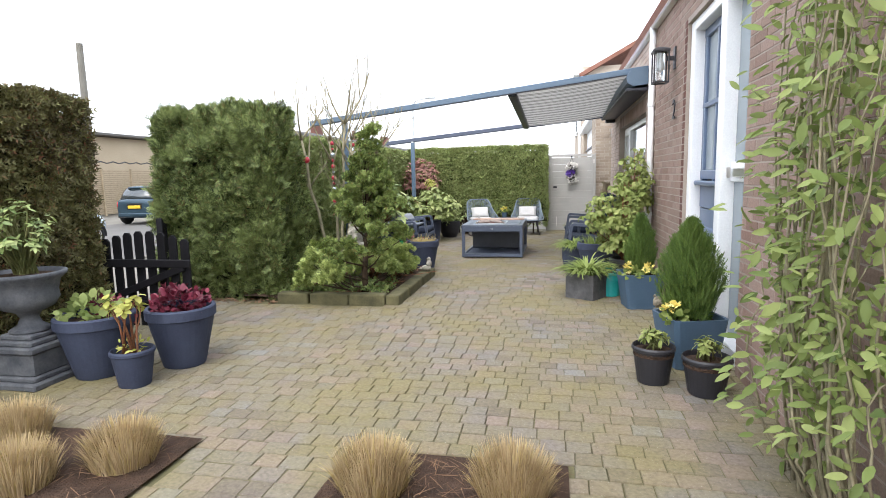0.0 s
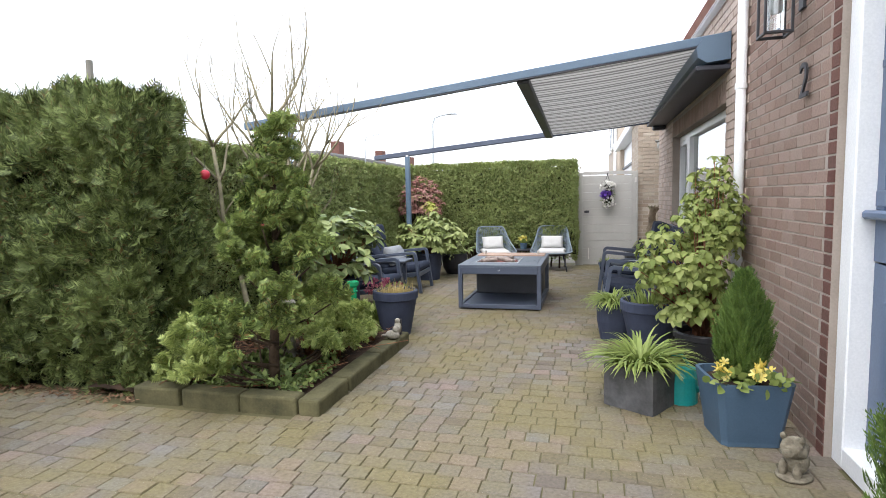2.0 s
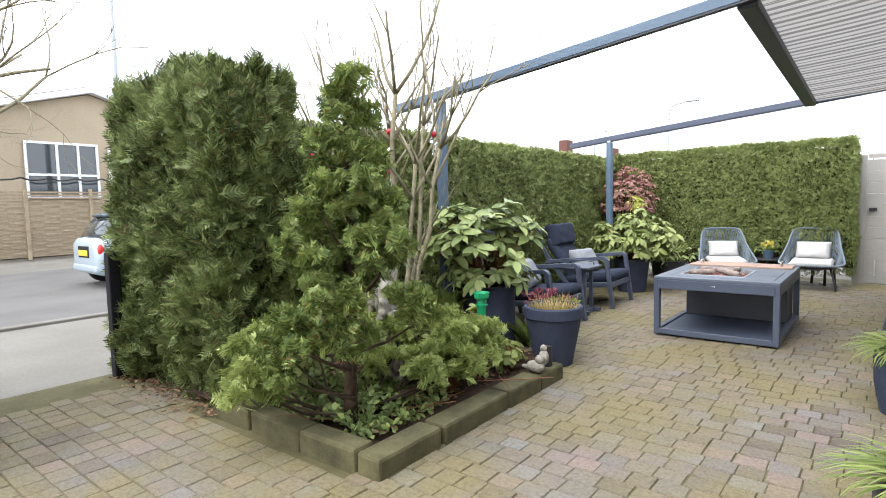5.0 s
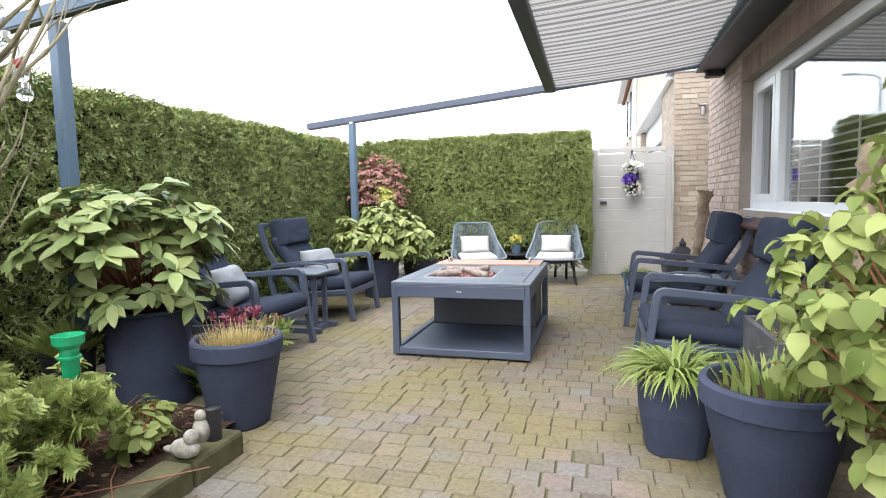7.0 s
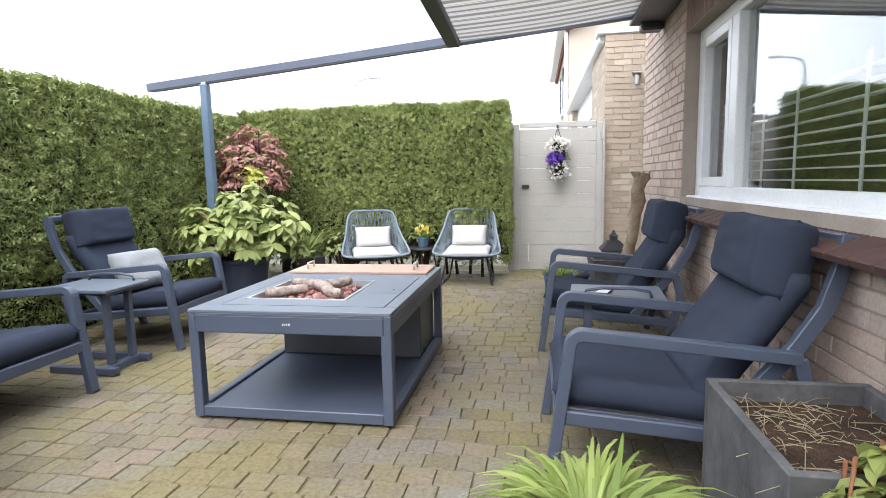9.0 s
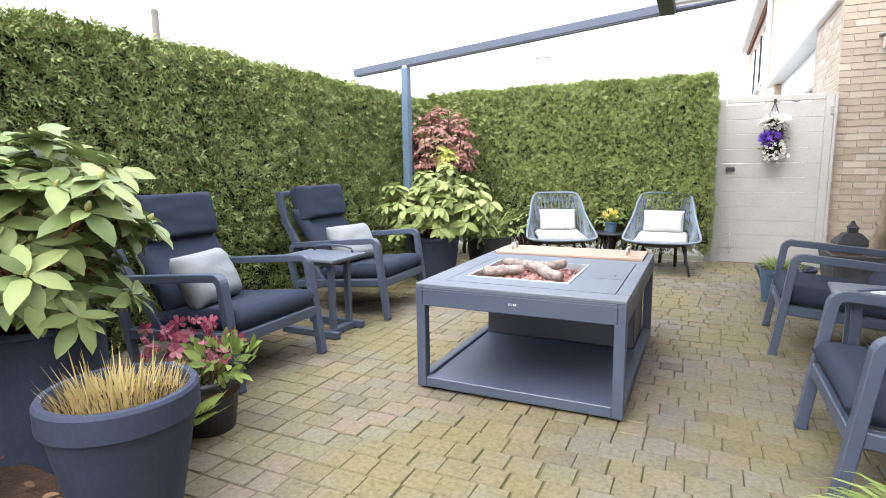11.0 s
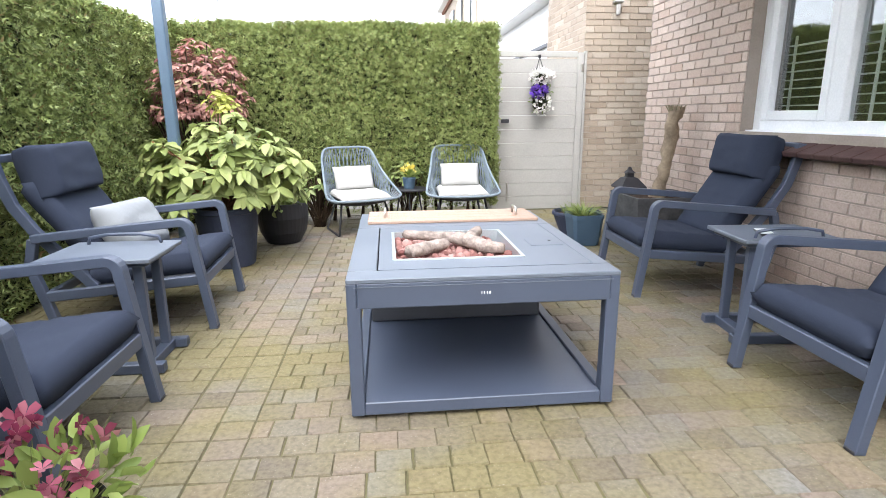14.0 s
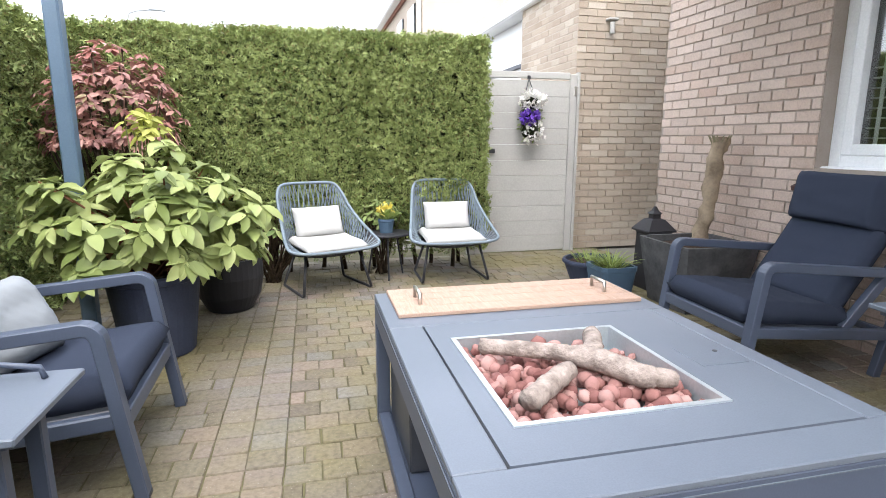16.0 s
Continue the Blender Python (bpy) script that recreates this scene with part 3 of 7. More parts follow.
    P = P + inward * k ** 2 * round_top * 0.5
    depth = RNG.uniform(-0.10, 0.0, len(P)) + np.maximum(wobble(P, 2.2, rough), -0.6 * rough) + wobble(P, 7.0, rough * 0.5)
    P = P + N * depth[:, None]
    aim = N * 0.55 + np.array([0, 0, lift]) + unit(len(P)) * spread * 1.3
    if bunch:
        pick = RNG.integers(0, len(P), len(P) // bunch)
        own = np.tile(pick, bunch)
        aim = aim[own] * 0.9 + unit(len(own)) * 0.55
        P, N = P[own] + unit(len(own)) * size * 0.45, N[own]
    sz = RNG.uniform(0.6, 1.25, len(P)) * size
    f = scatter("foliage", shape or FROND, P, frames(aim, N + unit(len(P)) * 0.6, 0.4), sz, mat, e)
    f["kind"] = "stuff"
    return e


def branch(bm, p, d, length, r, depth, spread=0.55, droop=0.0, tips=None, n=5):
    """A forked, slightly crooked branch."""
    pts, rad = [Vector(p)], [r]
    d = Vector(d).normalized()
    for i in range(4):
        d = (d + Vector(RNG.normal(0, 0.12, 3)) + Vector((0, 0, -droop))).normalized()
        pts.append(pts[-1] + d * length / 4)
        rad.append(r * (1 - 0.55 * (i + 1) / 4))
    tube(bm, pts, rad, n)
    if tips is not None and depth <= 1:
        tips.append((np.array(pts[-1]), np.array(d)))
    if depth > 0:
        for k in range(2 if depth > 1 else 3):
            a = Vector(RNG.normal(0, 1, 3))
            nd = (d + (a - d * a.dot(d)).normalized() * spread * RNG.uniform(0.7, 1.2)).normalized()
            j = int(RNG.integers(2, 5))
            branch(bm, pts[j], nd, length * RNG.uniform(0.55, 0.8), rad[j] * 0.75, depth - 1, spread, droop, tips, max(4, n - 1))


def pot_round(r_top, r_bot, h, lip=0.05, n=32, wall=0.025, square=0.0):
    prof = [(r_bot * 0.96, 0), (r_bot, 0.01), (r_top * 0.94, h - lip), (r_top * 0.945, h - lip), (r_top, h - lip + 0.008), (r_top, h - 0.012), (r_top - 0.008, h),
            (r_top - wall, h), (r_top - wall - 0.004, h - 0.01), (r_top - wall - 0.012, h - 0.07)]
    return lathe(prof, n, square)


def soil_disc(r, z, square=0.0):
    bm = lathe([(r, z - 0.03), (r, z), (r * 0.6, z + 0.012)], 24, square)
    return bm


def whorl_plant(e, centre, radius, count, leaf, shape, mat, stem_mat, base=(0, 0, 0), leaves=8, stem_r=0.006, flat=0.75, droop=0.15, top=0.35, bud=0.0):
    """A shrub whose leaves stand in whorls at the tips of its shoots."""
    d = unit(count)
    d[:, 2] = np.abs(d[:, 2]) * 1.1 - top
    d /= np.linalg.norm(d, axis=1, keepdims=True)
    rr = RNG.uniform(0.55, 1.0, count)[:, None]
    tips = np.array(centre) + d * rr * np.array(radius)
    bm = bmesh.new()
    b = Vector(base)
    for t in tips[:: max(1, count // 45)]:
        t = Vector(t)
        mid = b.lerp(t, 0.55) + Vector((0, 0, 0.06)) + Vector(RNG.normal(0, 0.02, 3))
        tube(bm, [b + Vector(RNG.normal(0, 0.03, 3)) * Vector((1, 1, 0)), mid, t], [stem_r * 1.8, stem_r * 1.2, stem_r * 0.7], 5)
    part("stem_work", bm, stem_mat, e, smooth=True)["kind"] = "stuff"
    P, A, F = [], [], []
    for t, dd in zip(tips, d):
        axis = dd * 0.6 + np.array([0, 0, 0.75])
        axis /= np.linalg.norm(axis)
        ref = np.cross(axis, [0.3, 0.7, 0.2])
        ref /= np.linalg.norm(ref)
        oth = np.cross(axis, ref)
        a0 = RNG.uniform(0, 6.28)
        n = int(RNG.integers(max(3, leaves - 2), leaves + 2))
        for k in range(n):
            a = a0 + 2 * math.pi * k / n + RNG.normal(0, 0.15)
            out = ref * math.cos(a) + oth * math.sin(a)
            P.append(t + axis * RNG.uniform(-0.02, 0.015))
            A.append(out * flat + axis * RNG.uniform(-0.25, 0.45) - np.array([0, 0, droop]))
            F.append(axis)
    P, A, F = np.array(P), np.array(A), np.array(F)
    if bud:
        ax = d * 0.6 + np.array([0, 0, 0.75])
        scatter("budding", BUD, tips, frames(ax, unit(count), 0.1), RNG.uniform(0.6, 1.1, count) * bud, M["bud"], e)
    return scatter("leafage", shape, P, frames(A, F, 0.2), RNG.uniform(0.65, 1.15, len(P)) * leaf, mat, e)


def tuft(e, n, r, h, mat, shape=BLADE, lean=0.5, z=0.0, name="blade_tuft", centre=(0, 0), dome=0.0):
    """A clump of blades from one spot."""
    a, q = RNG.uniform(0, 2 * math.pi, n), np.sqrt(RNG.uniform(0, 1, n))
    base = np.stack([np.cos(a) * q * r + centre[0], np.sin(a) * q * r + centre[1], np.full(n, z)], 1)
    out = np.stack([np.cos(a), np.sin(a), np.zeros(n)], 1)
    aim = out * (lean * q + RNG.normal(0, 0.12, n))[:, None] + np.array([0, 0, 1.0])
    return scatter(name, shape, base, frames(aim, -out * 0.3 + np.array([0, 0, 1.0]) * 0.6 - out * 0.4, 0.25), RNG.uniform(0.6, 1.1, n) * h * (1 - dome * q * q), mat, e)


def blob(e, name, centre, radius, n, size, mat, shape=LEAF, up=0.4, shell=0.5):
    """A loose crown of leaves round a centre."""
    d = unit(n)
    q = RNG.uniform(shell, 1.0, n)[:, None]
    p = np.array(centre) + d * q * np.array(radius) * (1 + wobble(d * 1.0, 2.5, 0.35))[:, None]
    aim = d + unit(n) * 0.7 + np.array([0, 0, up * 0.5])
    return scatter(name, shape, p, frames(aim, d + np.array([0, 0, up]), 0.4), RNG.uniform(0.6, 1.2, n) * size, mat, e)

# ---- ground and walls ----
GROUND_Z = -0.03
bm = bmesh.new()
bmesh.ops.create_grid(bm, x_segments=24, y_segments=24, size=400)
bmesh.ops.translate(bm, vec=(0, 0, GROUND_Z), verts=bm.verts)
ground = tagged(part("ground", bm, M["street_pave"]), "pale grey street paving round the garden", "ground", kind="structure")
road = tagged(part("road", one_box((-12.5, 10, -0.05), (8.0, 140, 0.06)), M["asphalt"]), "light grey asphalt street beyond the hedge", "road", kind="structure")
tagged(part("kerb", one_box((-8.42, 10, -0.02), (0.14, 140, 0.06), 0.01), M["street_pave"]), "pale concrete kerb along the street", "kerb", kind="structure")
paving = tagged(part("paving", one_box((-2.0, 6.5, -0.0405), (6.4, 17.2, 0.07)), M["sand"]), "mossy brown clay pavers of the patio in running bond", "paving", kind="structure")

WX = 1.13   # face of the house wall
WALL_TOP = 3.4


def brick_rows(bm, origin, along, length, z0, z1, bl, bh, depth, gap, holes, limit=None):
    """Bricks in running bond on a wall face. Returns the ones left for single objects."""
    o, u = Vector(origin), Vector(along).normalized()
    w = Vector((u.y, -u.x, 0))
    single = []
    k, z = 0, z0
    while z < z1 - 0.02:
        s = -bl * 0.5 if k % 2 else 0.0
        while s < length:
            a, b = max(0, s), min(length, s + bl - gap)
            if b - a > 0.03:
                segs = [(a, b)]
                for h0, h1, hz0, hz1 in holes:
                    if z + bh > hz0 and z < hz1:
                        segs = [q for p in segs for q in ((p[0], min(p[1], h0)), (max(p[0], h1), p[1])) if q[1] - q[0] > 0.03]
                for a2, b2 in segs:
                    c = o + u * (a2 + b2) / 2 + Vector((0, 0, z + (bh - gap) / 2))
                    single.append((c, b2 - a2, bh - gap))
            s += bl
        z += bh
        k += 1
    return single


def bricks_to(name, items, u, out, depth, mat_rest, parent, pick=None, mat_one=None):
    """Joined bricks; those inside the stretch given by pick become single objects."""
    u, out = np.array(u, float), np.array(out, float)
    V, F, cache, made = [], [], {}, 0
    for c, ln, h in items:
        pr = depth + RNG.uniform(-0.0015, 0.0015)
        e = 0.0025
        pts = []
        for (su, sz, so) in ((-1, -1, 0), (1, -1, 0), (1, 1, 0), (-1, 1, 0)):
            pts.append(u * su * ln / 2 + np.array([0, 0, sz * h / 2]))
        for (su, sz, so) in ((-1, -1, 0), (1, -1, 0), (1, 1, 0), (-1, 1, 0)):
            pts.append(u * su * (ln / 2 - e) + np.array([0, 0, sz * (h / 2 - e)]) + out * pr)
        pts = np.array(pts)
        fs = np.array([(4, 5, 6, 7), (0, 1, 5, 4), (1, 2, 6, 5), (2, 3, 7, 6), (3, 0, 4, 7)])
        if pick and made < 290 and pick(c):
            key = (round(ln, 2), round(h, 3))
            if key not in cache:
                me = bpy.data.meshes.new("brick")
                me.from_pydata([tuple(p) for p in pts], [], [tuple(int(i) for i in f) for f in fs])
                me.materials.append(mat_one)
                me.polygons.foreach_set("use_smooth", np.zeros(len(me.polygons), dtype=bool))
                cache[key] = me
            b = new("brick", cache[key])
            b.location = c
            b.parent = parent
            made += 1
            continue
        F.append(fs + len(V) * 8)
        V.append(pts + np.array(c))
    if V:
        r = soup(name, np.concatenate(V), np.concatenate(F), mat_rest, parent)
        r["kind"] = "stuff"


# house wall along the patio, with openings for door and window
wall = thing("wall_house", "brown brick house wall with recessed grey mortar", "wall", kind="structure")
DOOR = (3.97, 5.87, 0.0, 2.95)
WIN = (8.35, 11.78, 1.085, 2.36)
Y0, Y1 = -2.2, 13.46
bm = bmesh.new()
T = 0.30
for y0, y1, z0, z1 in ((Y0, DOOR[0], 0, WALL_TOP), (DOOR[0], DOOR[1], DOOR[3], WALL_TOP), (DOOR[1], WIN[0], 0, WALL_TOP), (WIN[0], WIN[1], 0, WIN[2]), (WIN[0], WIN[1], WIN[3], WALL_TOP), (WIN[1], Y1, 0, WALL_TOP)):
    box(bm, (WX + T / 2, (y0 + y1) / 2, (z0 + z1) / 2), (T, y1 - y0, z1 - z0))
part("mortar_bed", bm, M["mortar"], wall)
holes = [(DOOR[0] - Y0 - 0.005, DOOR[1] - Y0 + 0.11, DOOR[2] - 1, DOOR[3]), (WIN[0] - Y0, WIN[1] - Y0 + 0.005, WIN[2] - 0.07, WIN[3] + 0.22)]
HOUSE_BRICKS = brick_rows(None, (WX, Y0, 0), (0, 1, 0), Y1 - Y0, 0.0, WALL_TOP, 0.225, 0.077, 0.012, 0.010, holes)
# red soldier edge by the door, lintel of upright bricks over the window
red = []
z = 0.0
while z < DOOR[3]:
    red.append((Vector((WX, DOOR[1] + 0.05, z + 0.033)), 0.095, 0.066))
    z += 0.077
bricks_to("door_edge_bricks", red, (0, 1, 0), (-1, 0, 0), 0.005, M["brick_red"], wall)
lint = []
y = WIN[0]
while y < WIN[1]:
    lint.append((Vector((WX, y + 0.033, WIN[3] + 0.11)), 0.066, 0.21))
    y += 0.077
bricks_to("lintel_bricks", lint, (0, 1, 0), (-1, 0, 0), 0.003, M["brick_rest"], wall)
# sill of dark red tiles, sloping out
sill = thing("window_sill", "sloping dark red brown sill tiles under the window", "sill", kind="structure")
for k in range(24):
    yy = WIN[0] - 0.03 + (WIN[1] - WIN[0] + 0.06) * (k + 0.5) / 24
    part("tile", one_box((0, 0, 0), (0.29, (WIN[1] - WIN[0] + 0.06) / 24 - 0.006, 0.035), 0.005, pose(WX - 0.01, yy, 1.005, 0, -21, 0)), M["sill"], sill)
# house gable top behind: tiled roof edge
roof = thing("house_roof", "red tiled roof edge above the house wall", "roof", kind="structure")
bm = bmesh.new()
box(bm, (WX + 2.4, 5.6, 4.4), (5.4, 16.4, 0.10), 0.0, None)
bmesh.ops.transform(bm, matrix=pose(WX + 2.4, 5.6, 4.4) @ pose(0, 0, 0, 0, -22, 0) @ pose(-WX - 2.4, -5.6, -4.4), verts=bm.verts)
part("roof_tiles", bm, M["roof_tile"], roof)
part("gutter", one_box((WX - 0.02, 5.6, WALL_TOP - 0.02), (0.14, 15.7, 0.10), 0.02), M["white"], roof)
# back of the house: added closing walls block sky light, dimness in their colour
tagged(part("added_inner_wall", one_box((WX + 3.9, 5.6, 1.7), (0.2, 15.6, 3.4)), M["inside"]), "added inner wall in a dim colour behind the rooms", "wall", kind="structure")
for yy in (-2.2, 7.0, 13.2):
    tagged(part("added_inner_wall", one_box((WX + 2.1, yy, 1.7), (3.6, 0.12, 3.4)), M["inside"]), "added cross wall in a dim colour that blocks sky light", "wall", kind="structure")
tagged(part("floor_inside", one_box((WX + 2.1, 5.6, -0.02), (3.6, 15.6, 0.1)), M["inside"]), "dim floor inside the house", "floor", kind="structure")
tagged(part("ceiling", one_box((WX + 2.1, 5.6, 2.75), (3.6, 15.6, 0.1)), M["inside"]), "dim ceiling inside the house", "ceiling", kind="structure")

# garage wall beside the gate
GY = 14.74
pil = thing("wall_garage", "pale buff brick garage wall beside the gate", "wall", kind="structure")
bm = bmesh.new()
box(bm, (2.06, GY + 0.15, 1.55), (2.4, 0.3, 3.1))
box(bm, (1.01, GY + 1.0, 1.55), (0.3, 1.4, 3.1))
part("mortar_bed", bm, M["mortar_pale"], pil)
bricks_to("bricks", brick_rows(None, (0.86, GY, 0), (1, 0, 0), 1.9, 0, 3.1, 0.225, 0.077, 0.012, 0.010, []), (1, 0, 0), (0, -1, 0), 0.010, M["brick_pale"], pil)
bricks_to("side_bricks", brick_rows(None, (0.86, GY, 0), (0, 1, 0), 1.7, 0, 3.1, 0.225, 0.077, 0.012, 0.010, []), (0, 1, 0), (-1, 0, 0), 0.003, M["brick_pale"], pil)
part("wall_cap", one_box((2.0, GY + 0.15, 3.13), (2.5, 0.36, 0.07), 0.01), M["white"], pil)
# long garage behind with white boards and fascia
gar = thing("garage", "garage with white boarded side and white fascia behind the gate", "garage")
part("side_wall", one_box((1.15, 19.2, 1.5), (0.2, 6.6, 3.0)), M["white"], gar, "white boarded side wall")
part("fascia", one_box((0.95, 19.0, 3.12), (0.34, 8.3, 0.22), 0.02), M["white"], gar)
part("rail", one_box((1.02, 19.0, 2.35), (0.06, 6.6, 0.05)), M["awn_dark"], gar, "dark rail")
part("corner_post", one_box((1.02, 22.4, 1.5), (0.2, 0.35, 3.0), 0.01), M["brick_pale"], gar)

# ---- window of the house ----
win = thing("window_1", "white painted window with a narrow casement and a wide pane", "window", kind="structure")
FX = WX + 0.11
wy0, wy1, wz0, wz1 = WIN
MUL = 10.98


def frame_rect(e, y0, y1, z0, z1, w, d, x, mat, name="frame"):
    bm = bmesh.new()
    box(bm, (x, y0 + w / 2, (z0 + z1) / 2), (d, w, z1 - z0), 0.006)
    box(bm, (x, y1 - w / 2, (z0 + z1) / 2), (d, w, z1 - z0), 0.006)
    box(bm, (x, (y0 + y1) / 2, z0 + w / 2), (d - 0.004, y1 - y0 - 2 * w + 0.004, w), 0.006)
    box(bm, (x, (y0 + y1) / 2, z1 - w / 2), (d - 0.004, y1 - y0 - 2 * w + 0.004, w), 0.006)
    return part(name, bm, mat, e)


frame_rect(win, wy0, wy1, wz0, wz1, 0.085, 0.10, FX + 0.04, M["white"], "window_frame")
part("mullion", one_box((FX + 0.04, MUL, (wz0 + wz1) / 2), (0.104, 0.13, wz1 - wz0 - 0.16), 0.006), M["white"], win)
frame_rect(win, MUL + 0.065, wy1 - 0.085, wz0 + 0.085, wz1 - 0.085, 0.07, 0.07, FX + 0.02, M["white"], "casement")
for y0, y1 in ((wy0 + 0.08, MUL - 0.06), (MUL + 0.13, wy1 - 0.15)):
    g = part("pane", one_box((FX + 0.05, (y0 + y1) / 2, (wz0 + wz1) / 2), (0.008, y1 - y0, wz1 - wz0 - 0.16)), M["glass"], win)
    g.visible_shadow = False
bm = bmesh.new()
box(bm, (WX + 0.085, (wy0 + wy1) / 2, wz0 - 0.006), (0.11, wy1 - wy0 - 0.01, 0.035), 0.008)
part("frame_sill", bm, M["white"], win)
bl = thing("venetian_blind", "half lowered white slatted blind inside the window", "blind")
for k in range(9):
    zz = wz0 + 0.13 + k * 0.062
    part("slat", one_box((FX + 0.17, (wy0 + wy1) / 2, zz), (0.045, wy1 - wy0 - 0.2, 0.008)), M["blind"], bl)
for yy in (9.1, 9.75, 10.4, 10.85, 11.2, 11.6):
    part("ladder_tape", one_box((FX + 0.14, yy, wz0 + 0.38), (0.006, 0.025, 0.62)), M["blind"], bl)

# ---- front door ----
door = thing("door_1", "blue panelled front door with small panes in a white frame", "door", kind="structure")
bm = bmesh.new()
for yy, ww in ((5.80, 0.13), (4.76, 0.14), (4.02, 0.10)):
    box(bm, (WX + 0.10, yy, 1.475), (0.13, ww, 2.95), 0.008)
box(bm, (WX + 0.10, 4.92, 2.90), (0.126, 1.75, 0.10), 0.008)
box(bm, (WX + 0.10, 4.92, 0.06), (0.126, 1.75, 0.12), 0.008)
part("door_frame", bm, M["white"], door)
leaf = part("door_leaf", one_box((WX + 0.165, 5.285, 0.62), (0.05, 0.90, 1.0), 0.004), M["door_blue"], door, "blue panelled lower door")
part("panel", one_box((WX + 0.135, 5.285, 0.62), (0.03, 0.62, 0.66), 0.012), M["door_blue"], leaf)
part("ledge", one_box((WX + 0.12, 5.285, 1.37), (0.10, 0.90, 0.045), 0.012), M["door_blue"], leaf)
part("lock_rail", one_box((WX + 0.16, 5.285, 1.24), (0.05, 0.90, 0.22), 0.004), M["door_blue"], leaf)
bm = bmesh.new()
for yy in (4.875, 5.285, 5.695):
    box(bm, (WX + 0.16, yy, 2.12), (0.05, 0.085 if yy != 5.285 else 0.045, 1.46), 0.006)
for zz in (1.45, 2.12, 2.81):
    box(bm, (WX + 0.155, 5.285, zz), (0.05, 0.90, 0.085 if zz != 2.12 else 0.045), 0.006)
part("glazing_bars", bm, M["door_blue"], door)
part("pane", one_box((WX + 0.165, 5.285, 2.12), (0.01, 0.80, 1.4)), M["frost"], door, "frosted glass pane")
side = part("side_light", one_box((WX + 0.13, 4.37, 1.475), (0.03, 0.64, 0.16), 0.006), M["white"], door, "white mail slot rail")
part("mail_slot", one_box((WX + 0.10, 4.37, 1.47), (0.025, 0.34, 0.075), 0.008), M["steel"], side)
part("slot_handle", one_box((WX + 0.08, 4.62, 1.47), (0.03, 0.03, 0.09), 0.008), M["steel"], side)
part("pane", one_box((WX + 0.15, 4.37, 2.2), (0.01, 0.62, 1.3)), M["frost"], door, "pale upper side glass")
part("pane", one_box((WX + 0.15, 4.37, 0.76), (0.01, 0.62, 1.28)), M["frost"], door, "pale lower side glass")

pipe = thing("downpipe", "white plastic rain downpipe on the brick wall", "downpipe")
bm = bmesh.new()
tube(bm, [(WX - 0.055, 7.62, 0.0), (WX - 0.055, 7.62, 3.4)], 0.04, 14)
part("pipe", bm, M["white"], pipe, smooth=True)
for zz in (0.9, 2.35):
    part("clamp", lathe([(0.046, zz), (0.048, zz + 0.01), (0.048, zz + 0.04), (0.046, zz + 0.05)], 16), M["white"], pipe).location = (WX - 0.055, 7.62, 0)

lamp = thing("wall_lantern", "black framed glass wall lantern by the front door", "wall lamp", (WX - 0.16, 6.42, 2.46))
bm = bmesh.new()
for sx in (-1, 1):
    for sy in (-1, 1):
        box(bm, (sx * 0.075, sy * 0.075, 0.18), (0.016, 0.016, 0.34), 0.003)
for zz, ww in ((0.012, 0.166), (0.345, 0.18)):
    for s in (-1, 1):
        box(bm, (s * 0.075, 0, zz), (0.018, ww, 0.018), 0.003)
        box(bm, (0, s * 0.075, zz), (ww, 0.018, 0.018), 0.003)
part("cage", bm, M["black_steel"], lamp)
part("cap", lathe([(0.125, 0.35), (0.12, 0.365), (0.05, 0.39)], 4, 0), M["black_steel"], lamp).rotation_euler = (0, 0, radians(45))
part("bracket", one_box((0.11, 0, 0.27), (0.10, 0.03, 0.05), 0.006), M["black_steel"], lamp)
part("back_plate", one_box((0.15, 0, 0.27), (0.02, 0.09, 0.24), 0.006), M["black_steel"], lamp)
part("bulb", lathe([(0.012, 0.13), (0.026, 0.16), (0.022, 0.22), (0.015, 0.25), (0.015, 0.34)], 12), M["white"], lamp, "pale bulb", True)
part("glass_cylinder", lathe([(0.05, 0.03), (0.05, 0.33)], 16), M["glass"], lamp, "clear glass")

num = thing("house_number", "black metal house number two on the brick wall", "house number", (WX - 0.03, 6.29, 2.06))
cu = bpy.data.curves.new("digit", "FONT")
cu.body, cu.size, cu.extrude, cu.align_x = "2", 0.30, 0.006, "CENTER"
tmp = new("digit_curve", cu)
bpy.context.view_layer.update()
me = bpy.data.meshes.new_from_object(tmp.evaluated_get(bpy.context.evaluated_depsgraph_get()))
bpy.data.objects.remove(tmp)
dg = mesh_ob("digit", me, M["black_steel"], num)
dg.matrix_basis = pose(0, 0, 0.0, 90, 0, -90)

wl = thing("wall_spotlight", "small grey wall spotlight on the garage brick", "wall lamp", (1.25, GY - 0.06, 2.55))
part("lamp_body", lathe([(0.025, -0.12), (0.028, -0.11), (0.028, 0.0), (0.02, 0.01)], 14), M["gate_grey"], wl, smooth=True)
part("hood", one_box((0, 0.01, 0.035), (0.12, 0.10, 0.025), 0.008), M["gate_grey"], wl)

# ---- gate beside the garage ----
gate = thing("garden_gate", "closed light grey plank garden gate", "gate", (0.25, 14.66, 0))
GW = 1.16
for k in range(11):
    part("plank", one_box((0, 0, 0.10 + k * 0.172), (GW - 0.16, 0.03, 0.170), 0.004), M["gate_grey"], gate)
for s in (-1, 1):
    part("stile", one_box((s * (GW / 2 - 0.04), -0.005, 0.99), (0.08, 0.045, 1.98), 0.005), M["gate_grey"], gate)
part("top_rail", one_box((0, -0.006, 1.96), (GW - 0.17, 0.045, 0.07), 0.005), M["gate_grey"], gate)
